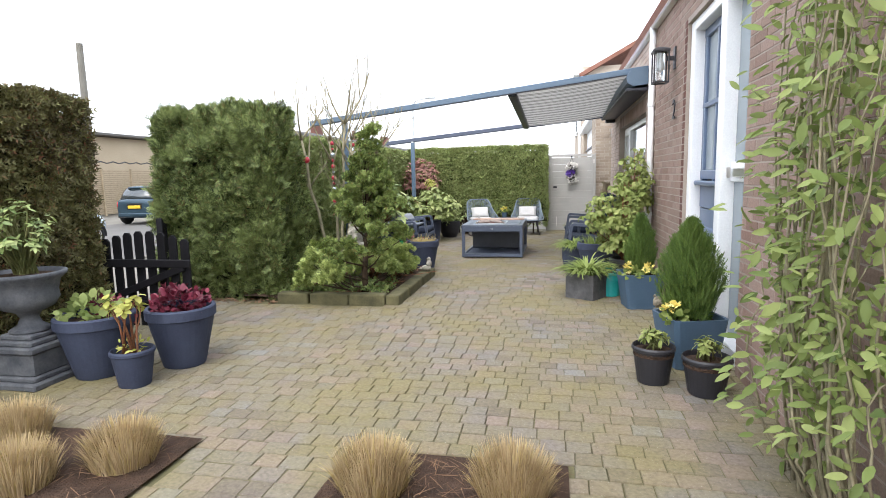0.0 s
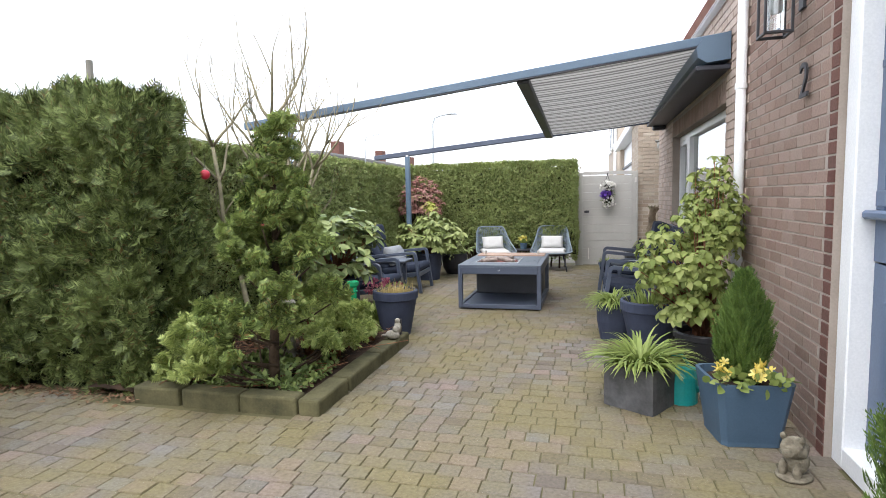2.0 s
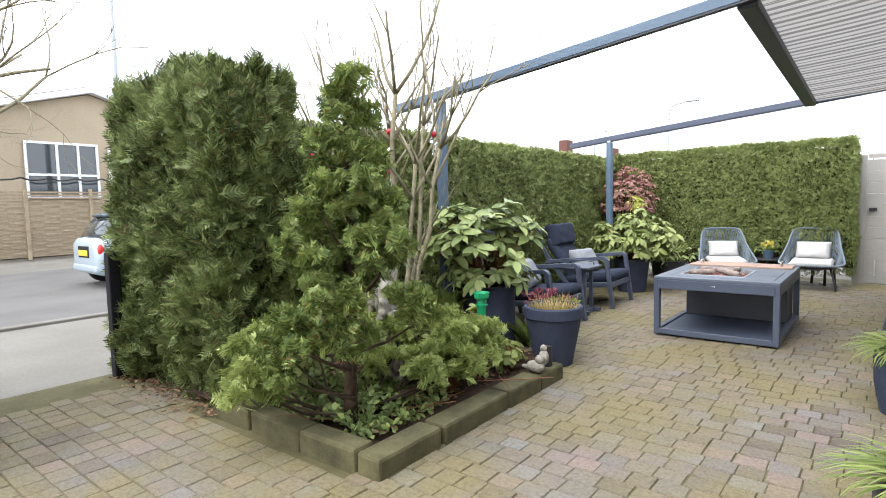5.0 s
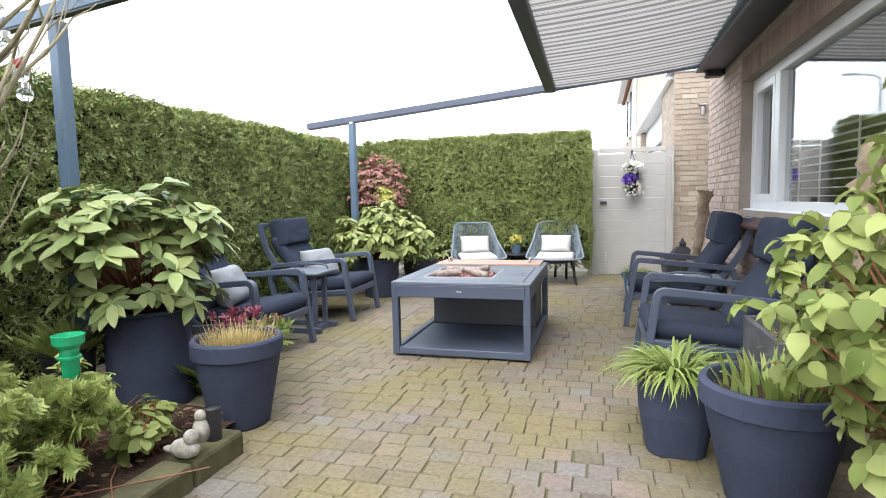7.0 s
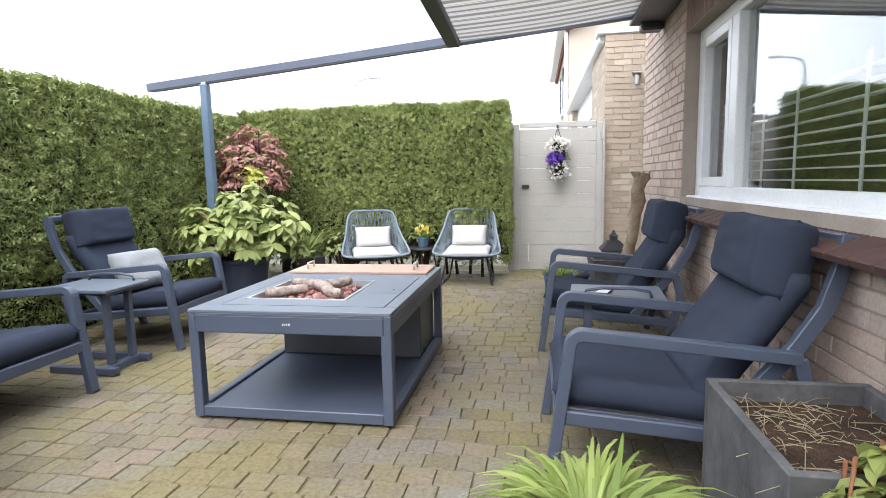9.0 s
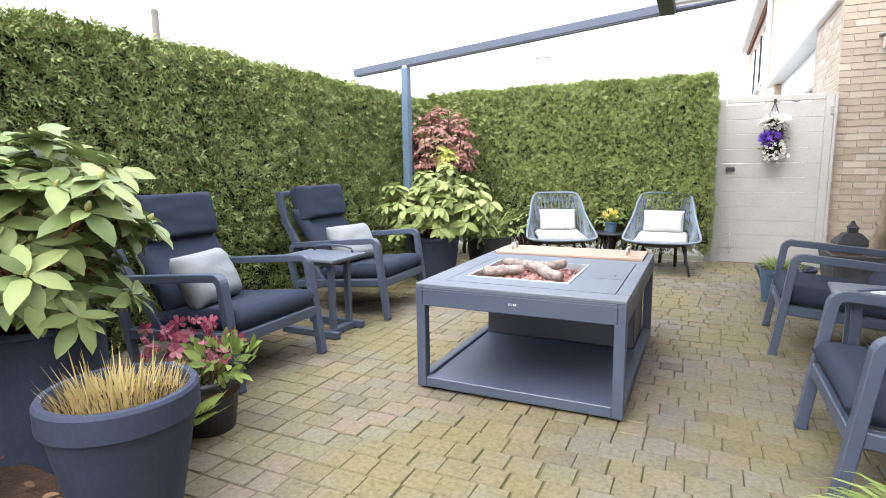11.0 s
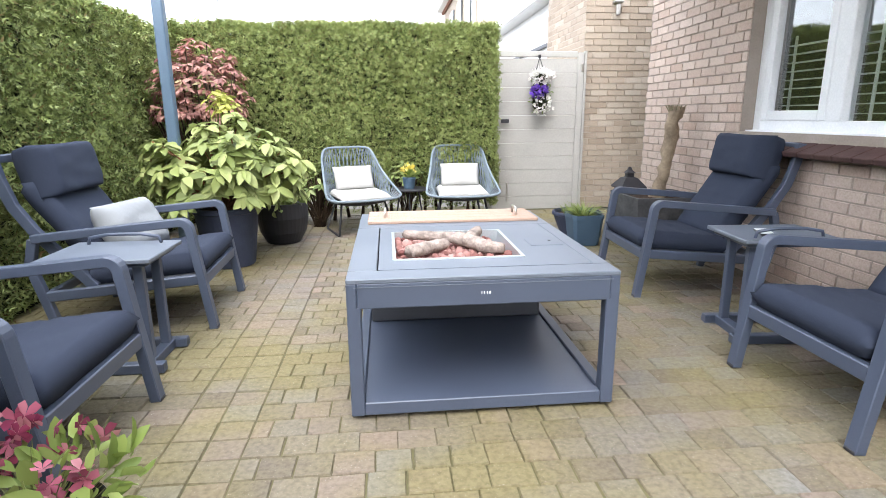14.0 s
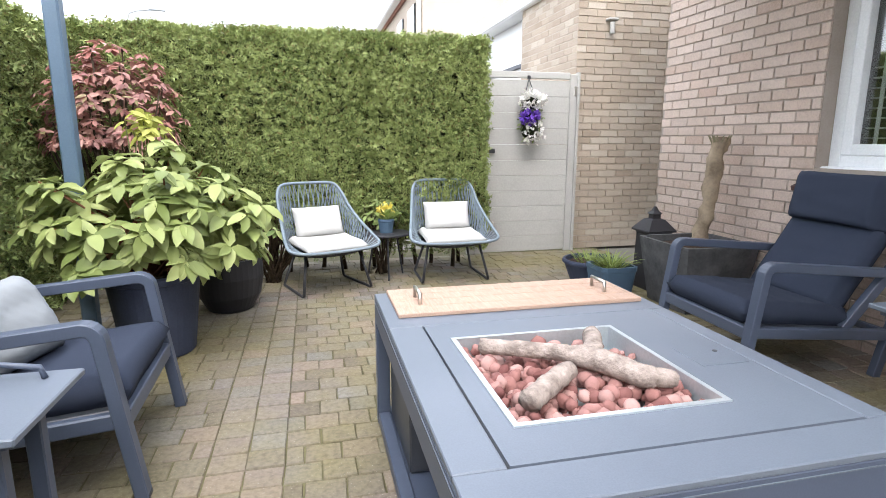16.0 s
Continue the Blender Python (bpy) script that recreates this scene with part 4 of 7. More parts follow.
part("latch", one_box((-0.42, -0.04, 1.15), (0.10, 0.03, 0.05), 0.006), M["black_steel"], gate, "black latch")
part("drop_bolt", one_box((-0.38, -0.04, 0.25), (0.02, 0.02, 0.24), 0.004), M["steel"], gate, "steel drop bolt")
part("hinge", one_box((0.57, -0.035, 1.80), (0.05, 0.02, 0.10), 0.004), M["steel"], gate)
tagged(part("gate_post", one_box((0.845, 14.64, 1.0), (0.03, 0.06, 2.0), 0.004), M["gate_grey"]), "grey painted post between gate and garage", "post")
tagged(part("gate_post", one_box((-0.37, 14.68, 1.0), (0.08, 0.08, 2.0), 0.004), M["gate_grey"]), "grey gate post against the hedge", "post")

# ---- awning ----
awn = thing("awning", "half extended striped awning with blue grey rails and posts", "awning")


def rail_z(x, y=12.0):
    """Height of the rails, a little lower and flatter on the far one."""
    return 2.755 - 0.0885 * (WX - x) if y > 10.3 else 2.95 - 0.108 * (WX - x)


RY = (8.28, 12.50)
for yy, xe in ((RY[0], -4.08), (RY[1], -4.12)):
    bm = bmesh.new()
    za, zb = rail_z(WX, yy), rail_z(xe, yy)
    L = math.hypot(WX - xe, za - zb)
    tilt = -math.degrees(math.atan2(za - zb, WX - xe))
    box(bm, (0, 0, 0), (L, 0.06, 0.085), 0.008)
    moved(bm, pose((WX + xe) / 2, yy, (za + zb) / 2, 0, tilt, 0))
    # far rail in darker grey, wide dark track below: underside shade put into colour
    r = part("rail", bm, M["blue_alu"] if yy < 10 else M["alu"], awn)
    part("shaded_track", one_box((0, 0, 0), (L - 0.1, 0.052, 0.012), 0.0, pose((WX + xe) / 2, yy, (za + zb) / 2 - 0.046, 0, tilt, 0)), M["awn_dark"], r)
for yy, xx in ((RY[0] + 0.03, -3.50), (RY[1], -3.455)):
    part("post", one_box((xx, yy, (rail_z(xx, yy) - 0.05) / 2), (0.085, 0.085, rail_z(xx, yy) - 0.05), 0.01), M["blue_alu"], awn)
    part("foot", one_box((xx, yy, 0.006), (0.16, 0.16, 0.012), 0.003), M["blue_alu"], awn)
    part("bracket", one_box((xx, yy, rail_z(xx, yy) - 0.06), (0.05, 0.07, 0.06), 0.006), M["steel"], awn)
# cassette with rounded nose along the wall
bm = bmesh.new()
prof = [(-0.02, 2.72), (-0.22, 2.70), (-0.30, 2.75), (-0.31, 2.84), (-0.26, 2.92), (-0.02, 2.97)]
ends = [[bm.verts.new((WX + x, yy, z)) for x, z in prof] for yy in (RY[0] - 0.13, RY[1] + 0.13)]
for i in range(len(prof)):
    j = (i + 1) % len(prof)
    bm.faces.new((ends[0][i], ends[0][j], ends[1][j], ends[1][i]))
bm.faces.new(ends[0][::-1])
bm.faces.new(ends[1])
bmesh.ops.recalc_face_normals(bm, faces=bm.faces)
part("cassette", bm, M["blue_alu"], awn)
part("motor_box", one_box((WX - 0.12, RY[1] + 0.05, 2.63), (0.2, 0.16, 0.12), 0.02), M["awn_dark"], awn)
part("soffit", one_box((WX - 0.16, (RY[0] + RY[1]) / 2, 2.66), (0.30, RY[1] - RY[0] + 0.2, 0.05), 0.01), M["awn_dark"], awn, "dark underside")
XF = -0.76
bm = bmesh.new()
nx, ny = 10, 132
grid = []
for i in range(nx + 1):
    x = XF + (WX - 0.28 - XF) * i / nx
    row = []
    for j in range(ny + 1):
        y = RY[0] + 0.06 + (RY[1] - RY[0] - 0.12) * j / ny
        sag = 0.010 * math.sin(j / ny * math.pi * 44) - 0.02 * math.sin(math.pi * i / nx)
        k = j / ny
        row.append(bm.verts.new((x, y, rail_z(x, 8) * (1 - k) + rail_z(x, 12) * k - 0.02 + sag)))
    grid.append(row)
for i in range(nx):
    for j in range(ny):
        bm.faces.new((grid[i][j], grid[i + 1][j], grid[i + 1][j + 1], grid[i][j + 1]))
part("fabric", bm, M["awning"], awn, "grey striped fabric", True)
part("front_bar", one_box((0, 0, 0), (0.13, RY[1] - RY[0] - 0.06, 0.075), 0.015, pose(XF - 0.05, (RY[0] + RY[1]) / 2, (rail_z(XF, 8) + rail_z(XF)) / 2 - 0.045, -math.degrees(math.atan2(rail_z(XF, 8) - rail_z(XF), RY[1] - RY[0])), 0, 0), 2), M["awn_dark"], awn, "dark front bar")

# ---- hedges ----
hedge("hedge", -4.95, -4.0, 6.45, 14.75, 2.13, M["hedge"], 2750, 0.088, "ET", "tall clipped green conifer hedge along the street side", 0.05, shape=CLIPPED)
hedge("hedge", -4.0, -0.37, 14.05, 14.62, 2.21, M["hedge"], 4300, 0.072, "SET", "tall clipped green conifer hedge at the back, bare at the foot", 0.045, shape=CLIPPED, foot=0.30)
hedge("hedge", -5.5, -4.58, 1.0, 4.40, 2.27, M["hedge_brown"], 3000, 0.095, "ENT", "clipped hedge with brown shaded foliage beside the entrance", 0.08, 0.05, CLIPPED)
hedge("thuja_bush", -5.15, -3.54, 5.90, 6.60, 2.31, M["thuja"], 2000, 0.14, "SEWT", "dense uneven thuja hedge end beside the entrance", 0.15, 0.28, THUJA, 0.42, 0.75, 6)

# ---- fire table ----
TX0, TX1, TY0, TY1, TH = -1.84, -0.737, 9.615, 11.10, 0.605
tab = thing("fire_table", "dark grey metal fire table with open shelf and teak end board", "table", ((TX0 + TX1) / 2, (TY0 + TY1) / 2, 0))
TW, TL = TX1 - TX0, TY1 - TY0
LEG = 0.055
for sx in (-1, 1):
    for sy in (-1, 1):
        part("leg", one_box((sx * (TW / 2 - LEG / 2), sy * (TL / 2 - LEG / 2), 0.255), (LEG, LEG, 0.47), 0.004), M["alu"], tab)
for sx in (-1, 1):
    part("apron", one_box((sx * (TW / 2 - 0.02), 0, 0.535), (0.04, TL, 0.105), 0.004), M["alu"], tab)
for sy in (-1, 1):
    part("apron", one_box((0, sy * (TL / 2 - 0.02), 0.5355), (TW - 0.082, 0.0395, 0.104), 0.004), M["alu"], tab)
bm = bmesh.new()
for sx in (-1, 1):
    box(bm, (sx * (TW / 2 - 0.027), 0, 0.05), (0.05, TL - 0.11, 0.055), 0.004)
for sy in (-1, 1):
    box(bm, (0, sy * (TL / 2 - 0.027), 0.05), (TW - 0.11, 0.05, 0.0555), 0.004)
part("lower_frame", bm, M["alu"], tab)
# highlight along the apron seam, drawn as thin strips in a lighter colour
part("seam_highlight", one_box((0, -TL / 2 - 0.0005, 0.572), (TW - 0.06, 0.003, 0.003)), M["alu_top"], tab)
for sx in (-1, 1):
    part("seam_highlight", one_box((sx * (TW / 2 + 0.0005), 0, 0.572), (0.003, TL - 0.06, 0.003)), M["alu_top"], tab)
part("shelf", one_box((0, 0, 0.055), (TW - 0.10, TL - 0.10, 0.012)), M["alu"], tab, "satin grey shelf plate")
part("burner_housing", one_box((0, 0.46 - 0.0, 0.275), (TW - 0.12, 0.48, 0.42), 0.006), M["alu_dark"], tab, "dark housing panel")
# top: outer border, lid with a square opening, teak end
OX, OY = -tab.location.x, -tab.location.y
LX0, LX1, LY0, LY1 = -1.715 + OX, -0.81 + OX, 9.745 + OY, 10.635 + OY
bm = bmesh.new()
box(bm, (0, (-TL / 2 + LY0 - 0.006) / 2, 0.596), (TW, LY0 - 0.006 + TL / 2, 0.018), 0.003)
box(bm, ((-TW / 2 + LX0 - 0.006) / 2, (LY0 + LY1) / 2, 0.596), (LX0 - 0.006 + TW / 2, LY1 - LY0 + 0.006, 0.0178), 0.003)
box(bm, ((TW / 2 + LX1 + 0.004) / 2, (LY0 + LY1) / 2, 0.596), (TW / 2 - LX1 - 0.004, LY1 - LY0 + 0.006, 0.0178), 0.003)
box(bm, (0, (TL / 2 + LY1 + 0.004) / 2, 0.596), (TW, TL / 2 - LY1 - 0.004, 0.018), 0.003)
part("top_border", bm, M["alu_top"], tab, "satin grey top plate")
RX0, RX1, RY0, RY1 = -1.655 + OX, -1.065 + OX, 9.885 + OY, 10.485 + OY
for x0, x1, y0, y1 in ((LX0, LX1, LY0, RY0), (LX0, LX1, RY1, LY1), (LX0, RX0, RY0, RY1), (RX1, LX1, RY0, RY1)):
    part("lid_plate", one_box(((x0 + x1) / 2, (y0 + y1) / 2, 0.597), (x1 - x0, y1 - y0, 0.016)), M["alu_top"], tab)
part("hatch", one_box((-0.905 + OX, 10.17 + OY, 0.6055), (0.16, 0.15, 0.003), 0.001), M["alu_top"], tab)
part("hatch_hole", lathe([(0.008, 0.607), (0.008, 0.609)], 10), M["black_steel"], tab).location = (-0.87 + OX, 10.19 + OY, 0)
bm = bmesh.new()
w = 0.016
for x0, x1, y0, y1 in ((RX0, RX1, RY0, RY0 + w), (RX0, RX1, RY1 - w, RY1), (RX0, RX0 + w, RY0 + w, RY1 - w), (RX1 - w, RX1, RY0 + w, RY1 - w)):
    box(bm, ((x0 + x1) / 2, (y0 + y1) / 2, 0.560), (x1 - x0, y1 - y0, 0.10))
box(bm, ((RX0 + RX1) / 2, (RY0 + RY1) / 2, 0.52), (RX1 - RX0 - 0.03, RY1 - RY0 - 0.03, 0.01))
part("burner_tray", bm, M["tray"], tab, "pale steel burner tray")
for k in range(4):
    part("teak_board", one_box((0.005, 10.735 + 0.088 * k + 0.044 + OY, 0.614), (TW - 0.09, 0.086, 0.018), 0.003), M["teak"], tab, "honey coloured teak board")
for sx in (-1, 1):
    bm = bmesh.new()
    tube(bm, [(sx * 0.40, -0.055, 0.62), (sx * 0.40, -0.055, 0.665), (sx * 0.40, 0.055, 0.665), (sx * 0.40, 0.055, 0.62)], 0.008, 8)
    h = part("handle", moved(bm, pose(0, 10.90 + OY, 0)), M["steel"], tab, "steel bow handle", True)
for k in range(4):
    part("badge_bar", one_box((-0.018 + 0.011 * k, -TL / 2 - 0.001, 0.535), (0.003 if k != 3 else 0.007, 0.003, 0.011)), M["letter"], tab, "small pale badge")
# lava stones and ceramic logs
stones = thing("lava_stones", "red lava stones filling the burner tray", "stones", ((RX0 + RX1) / 2 - OX, (RY0 + RY1) / 2 - OY, 0.525), kind="stuff")
V, F = [], []
ico = bmesh.new()
bmesh.ops.create_icosphere(ico, subdivisions=2, radius=1.0)
iv = np.array([v.co[:] for v in ico.verts])
jf = np.array([[v.index for v in f.verts] for f in ico.faces])
ico.free()
for k in range(520):
    p = np.array([RNG.uniform(-0.265, 0.265), RNG.uniform(-0.27, 0.27), RNG.uniform(0.0, 0.055)])
    s = RNG.uniform(0.013, 0.026)
    q = iv * (s * RNG.uniform(0.7, 1.2, 3)) * (1 + 0.22 * np.array([noise.noise(Vector(v * 1.6) + Vector((k, 0, 0))) for v in iv]))[:, None]
    a = unit(2)
    R = frames(a[:1], a[1:], 0)[0]
    V.append(q @ R.T + p)
    F.append(jf + k * len(iv))
soup("stones", np.concatenate(V), np.concatenate(F), M["lava"], stones, smooth=True)


def ceramic_log(pts, radii, label):
    e = thing("ceramic_log", label, "log", (-1.36, 10.185, 0.59), group="logs on the burner")
    bm = bmesh.new()
    fine = []
    for a, b in zip(pts, pts[1:]):
        for k in range(16):
            fine.append(Vector(a).lerp(Vector(b), k / 16))
    fine.append(Vector(pts[-1]))
    rr = [np.interp(i, np.linspace(0, len(fine) - 1, len(radii)), radii) * (1 + 0.12 * noise.noise(Vector((i * 0.7, radii[0] * 50, 0)))) for i in range(len(fine))]
    tube(bm, fine, rr, 20)
    for v in bm.verts:
        v.co += v.co.normalized() * (noise.noise(v.co * 28) * 0.010 + noise.noise(v.co * 90) * 0.004)
    part("log", bm, M["stone_log"], e, smooth=True)


ceramic_log([(-0.225, 0.185, 0.028), (-0.03, 0.075, 0.035), (0.07, -0.02, 0.038), (0.14, -0.135, 0.03), (0.225, -0.17, 0.026)], [0.024, 0.026, 0.034, 0.034, 0.022], "pale bark textured ceramic log across the stones")
ceramic_log([(-0.215, -0.205, 0.03), (-0.12, -0.12, 0.03), (-0.035, -0.05, 0.03)], [0.03, 0.031, 0.026], "short pale ceramic log with a sawn end")
ceramic_log([(0.075, 0.02, 0.035), (0.12, 0.10, 0.035), (0.155, 0.18, 0.038)], [0.028, 0.03, 0.028], "stubby grey ceramic log at the back")

# ---- lounge chairs ----


def bar(e, name, a, b, w, d, mat, up=(0, 0, 1)):
    """A straight flat bar from a to b, w across and d deep."""
    a, b = Vector(a), Vector(b)
    L = (b - a).length
    z = (b - a).normalized()
    y = Vector((0, 1, 0))
    x = y.cross(z).normalized()
    y = z.cross(x)
    m = Matrix((x, y, z)).transposed().to_4x4()
    m.translation = (a + b) / 2
    return part(name, one_box((0, 0, 0), (d, w, L), 0.006, m), mat, e)


def flat_bar(line, y, w, t):
    """A flat bar of width w across and thickness t, bent along (x, z) points."""
    bm = bmesh.new()
    rows = []
    for i, (px, pz) in enumerate(line):
        (ax, az), (bx, bz) = line[max(0, i - 1)], line[min(len(line) - 1, i + 1)]
        q = math.hypot(bx - ax, bz - az)
        nx, nz = (bz - az) / q * t / 2, -(bx - ax) / q * t / 2
        rows.append([bm.verts.new(p) for p in ((px - nx, y - w / 2, pz - nz), (px + nx, y - w / 2, pz + nz), (px + nx, y + w / 2, pz + nz), (px - nx, y + w / 2, pz - nz))])
    for u, v in zip(rows, rows[1:]):
        for k in range(4):
            bm.faces.new((u[k], u[(k + 1) % 4], v[(k + 1) % 4], v[k]))
    bm.faces.new(rows[0][::-1])
    bm.faces.new(rows[-1])
    bmesh.ops.recalc_face_normals(bm, faces=bm.faces)
    bmesh.ops.bevel(bm, geom=[g for g in bm.edges if g.calc_face_angle(0) > 1.0], offset=0.004, segments=1, affect="EDGES")
    return bm


def pad(size, puff, pinch, seams=(), n=22):
    """A boxed pad with stitched seams across it."""
    bm = cushion(size, puff, n, pinch, 0.05)
    for v in bm.verts:
        for q in seams:
            v.co.z -= math.copysign(0.007, v.co.z) * math.exp(-((v.co.x - q * size[0]) / 0.014) ** 2)
    return bm


def lounge_chair(label):
    """Faces +x; the front feet stand at x = 0."""
    e = thing("lounge_chair", label, "chair", group="lounge chairs round the fire table")
    W = 0.385
    for s in (-1, 1):
        yi = s * (W - 0.02)
        corner = [(-0.150 + 0.05 * math.cos(t), 0.592 + 0.05 * math.sin(t)) for t in np.linspace(0.1, 1.5, 6)]
        part("arm_frame", flat_bar([(-0.02, 0.0), (-0.06, 0.29), (-0.098, 0.575)] + corner + [(-0.45, 0.615), (-0.93, 0.572)], yi, 0.058, 0.046), M["alu"], e)
        part("rear_leg", flat_bar([(-0.925, 0.57), (-0.965, 0.42), (-0.93, 0.28), (-0.86, 0.0)], yi, 0.044, 0.05), M["alu"], e)
        bar(e, "side_rail", (-0.05, yi * 0.999, 0.305), (-0.92, yi * 0.999, 0.235), 0.036, 0.06, M["alu"])
        part("back_upright", flat_bar([(-0.66, 0.27), (-0.93, 0.60), (-1.02, 0.75), (-1.065, 0.90), (-1.085, 1.025)], s * 0.325, 0.04, 0.058), M["alu"], e)
        part("foot_cap", one_box((-0.022, yi, 0.008), (0.052, 0.050, 0.016), 0.003), M["black_steel"], e)
    part("front_rail", one_box((-0.058, 0, 0.295), (0.035, 2 * W - 0.09, 0.065), 0.005), M["alu"], e)
    part("rear_rail", one_box((-0.90, 0, 0.24), (0.035, 2 * W - 0.09, 0.05), 0.005), M["alu"], e)
    part("back_top_rail", one_box((-1.083, 0, 1.005), (0.035, 0.62, 0.045), 0.006), M["alu"], e)
    # added dark panel that stands for the shadow under the seat pad
    part("seat_shade_panel", one_box((0, 0, 0), (0.70, 2 * W - 0.09, 0.04), 0.004, pose(-0.42, 0, 0.282, 0, -5, 0)), M["alu_dark"], e)
    part("seat_cushion", moved(pad((0.68, 0.67, 0.105), 0.014, 0.16, (-0.2, 0.0, 0.2)), pose(-0.37, 0, 0.360, 0, -6, 0)), M["cushion"], e, "charcoal stitched seat pad", True)
    part("back_cushion", moved(pad((0.64, 0.62, 0.105), 0.012, 0.16, (0.05,)), pose(-0.79, 0, 0.61, 0, 56, 0)), M["cushion"], e, "charcoal back pad", True)
    part("head_cushion", moved(pad((0.31, 0.60, 0.165), 0.026, 0.22), pose(-0.905, 0, 0.925, 0, 79, 0)), M["cushion"], e, "plump charcoal headrest", True)
    for s in (-1, 1):
        part("strap", one_box((-1.01, s * 0.2, 0.92), (0.012, 0.02, 0.20), 0.0), M["black_steel"], e)
    return e


c1 = lounge_chair("charcoal padded lounge chair with dark grey metal frame beside the house")
c1.matrix_basis = pose(0.0, 9.565, 0, 0, 0, 180)
copy_thing(c1, pose(0.0, 11.385, 0, 0, 0, 178))
for y, x, t in ((9.53, -2.69, 0), (11.13, -2.71, 2)):
    q = copy_thing(c1, pose(x, y, 0, 0, 0, t))
    q["label"] = "charcoal padded lounge chair with a grey cushion by the hedge"
for y, x, r in ((9.43, -3.20, 14), (11.06, -3.24, -12)):
    p = thing("scatter_cushion", "light grey quilted cushion propped on a lounge chair", "cushion", (x, y, 0.405), r, group="quilted cushions")
    bm = cushion((0.34, 0.46, 0.09), 0.05, 26, 0.55)
    for v in bm.verts:
        v.co.z += math.copysign(0.006, v.co.z) * (abs(math.sin((v.co.x + v.co.y) * 55)) * abs(math.sin((v.co.x - v.co.y) * 55)))
    part("cover", moved(bm, pose(0, 0, 0.165, 0, 62, 0)), M["quilt"], p, smooth=True)


def side_table(x, y, turn):
    e = thing("side_table", "dark grey metal drinks table with a bow handle", "side table", (x, y, 0), turn, group="side tables between chairs")
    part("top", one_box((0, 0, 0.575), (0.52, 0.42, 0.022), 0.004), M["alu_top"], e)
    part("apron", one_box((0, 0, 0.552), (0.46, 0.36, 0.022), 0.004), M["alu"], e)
    for s in (-1, 1):
        part("upright", one_box((0.16, s * 0.10, 0.30), (0.045, 0.04, 0.50), 0.004), M["alu"], e)
        part("foot_bar", one_box((0.0, s * 0.16, 0.028), (0.5, 0.05, 0.05), 0.004), M["alu"], e)
    part("cross_bar", one_box((0.16, 0, 0.0286), (0.06, 0.36, 0.052), 0.004), M["alu"], e)
    bm = bmesh.new()
    tube(bm, [(-0.18, 0.15, 0.586), (-0.17, 0.15, 0.62), (-0.08, 0.15, 0.635), (0.08, 0.15, 0.635), (0.17, 0.15, 0.62), (0.18, 0.15, 0.586)], 0.009, 8)
    part("bow_handle", bm, M["alu"], e, smooth=True)
    return e


side_table(-3.03, 10.34, 0)
side_table(0.43, 10.33, 175)
# unidentified white oblong item, modelled in the form of a phone
ph = thing("phone", "small white hand-held object with a dark edge on a side table", "phone", (0.36, 10.30, 0.586), 70)
part("shell", one_box((0, 0, 0.006), (0.15, 0.07, 0.010), 0.003), M["black_steel"], ph)
part("back_plate", one_box((0, 0, 0.0125), (0.146, 0.066, 0.003), 0.001), M["white"], ph)

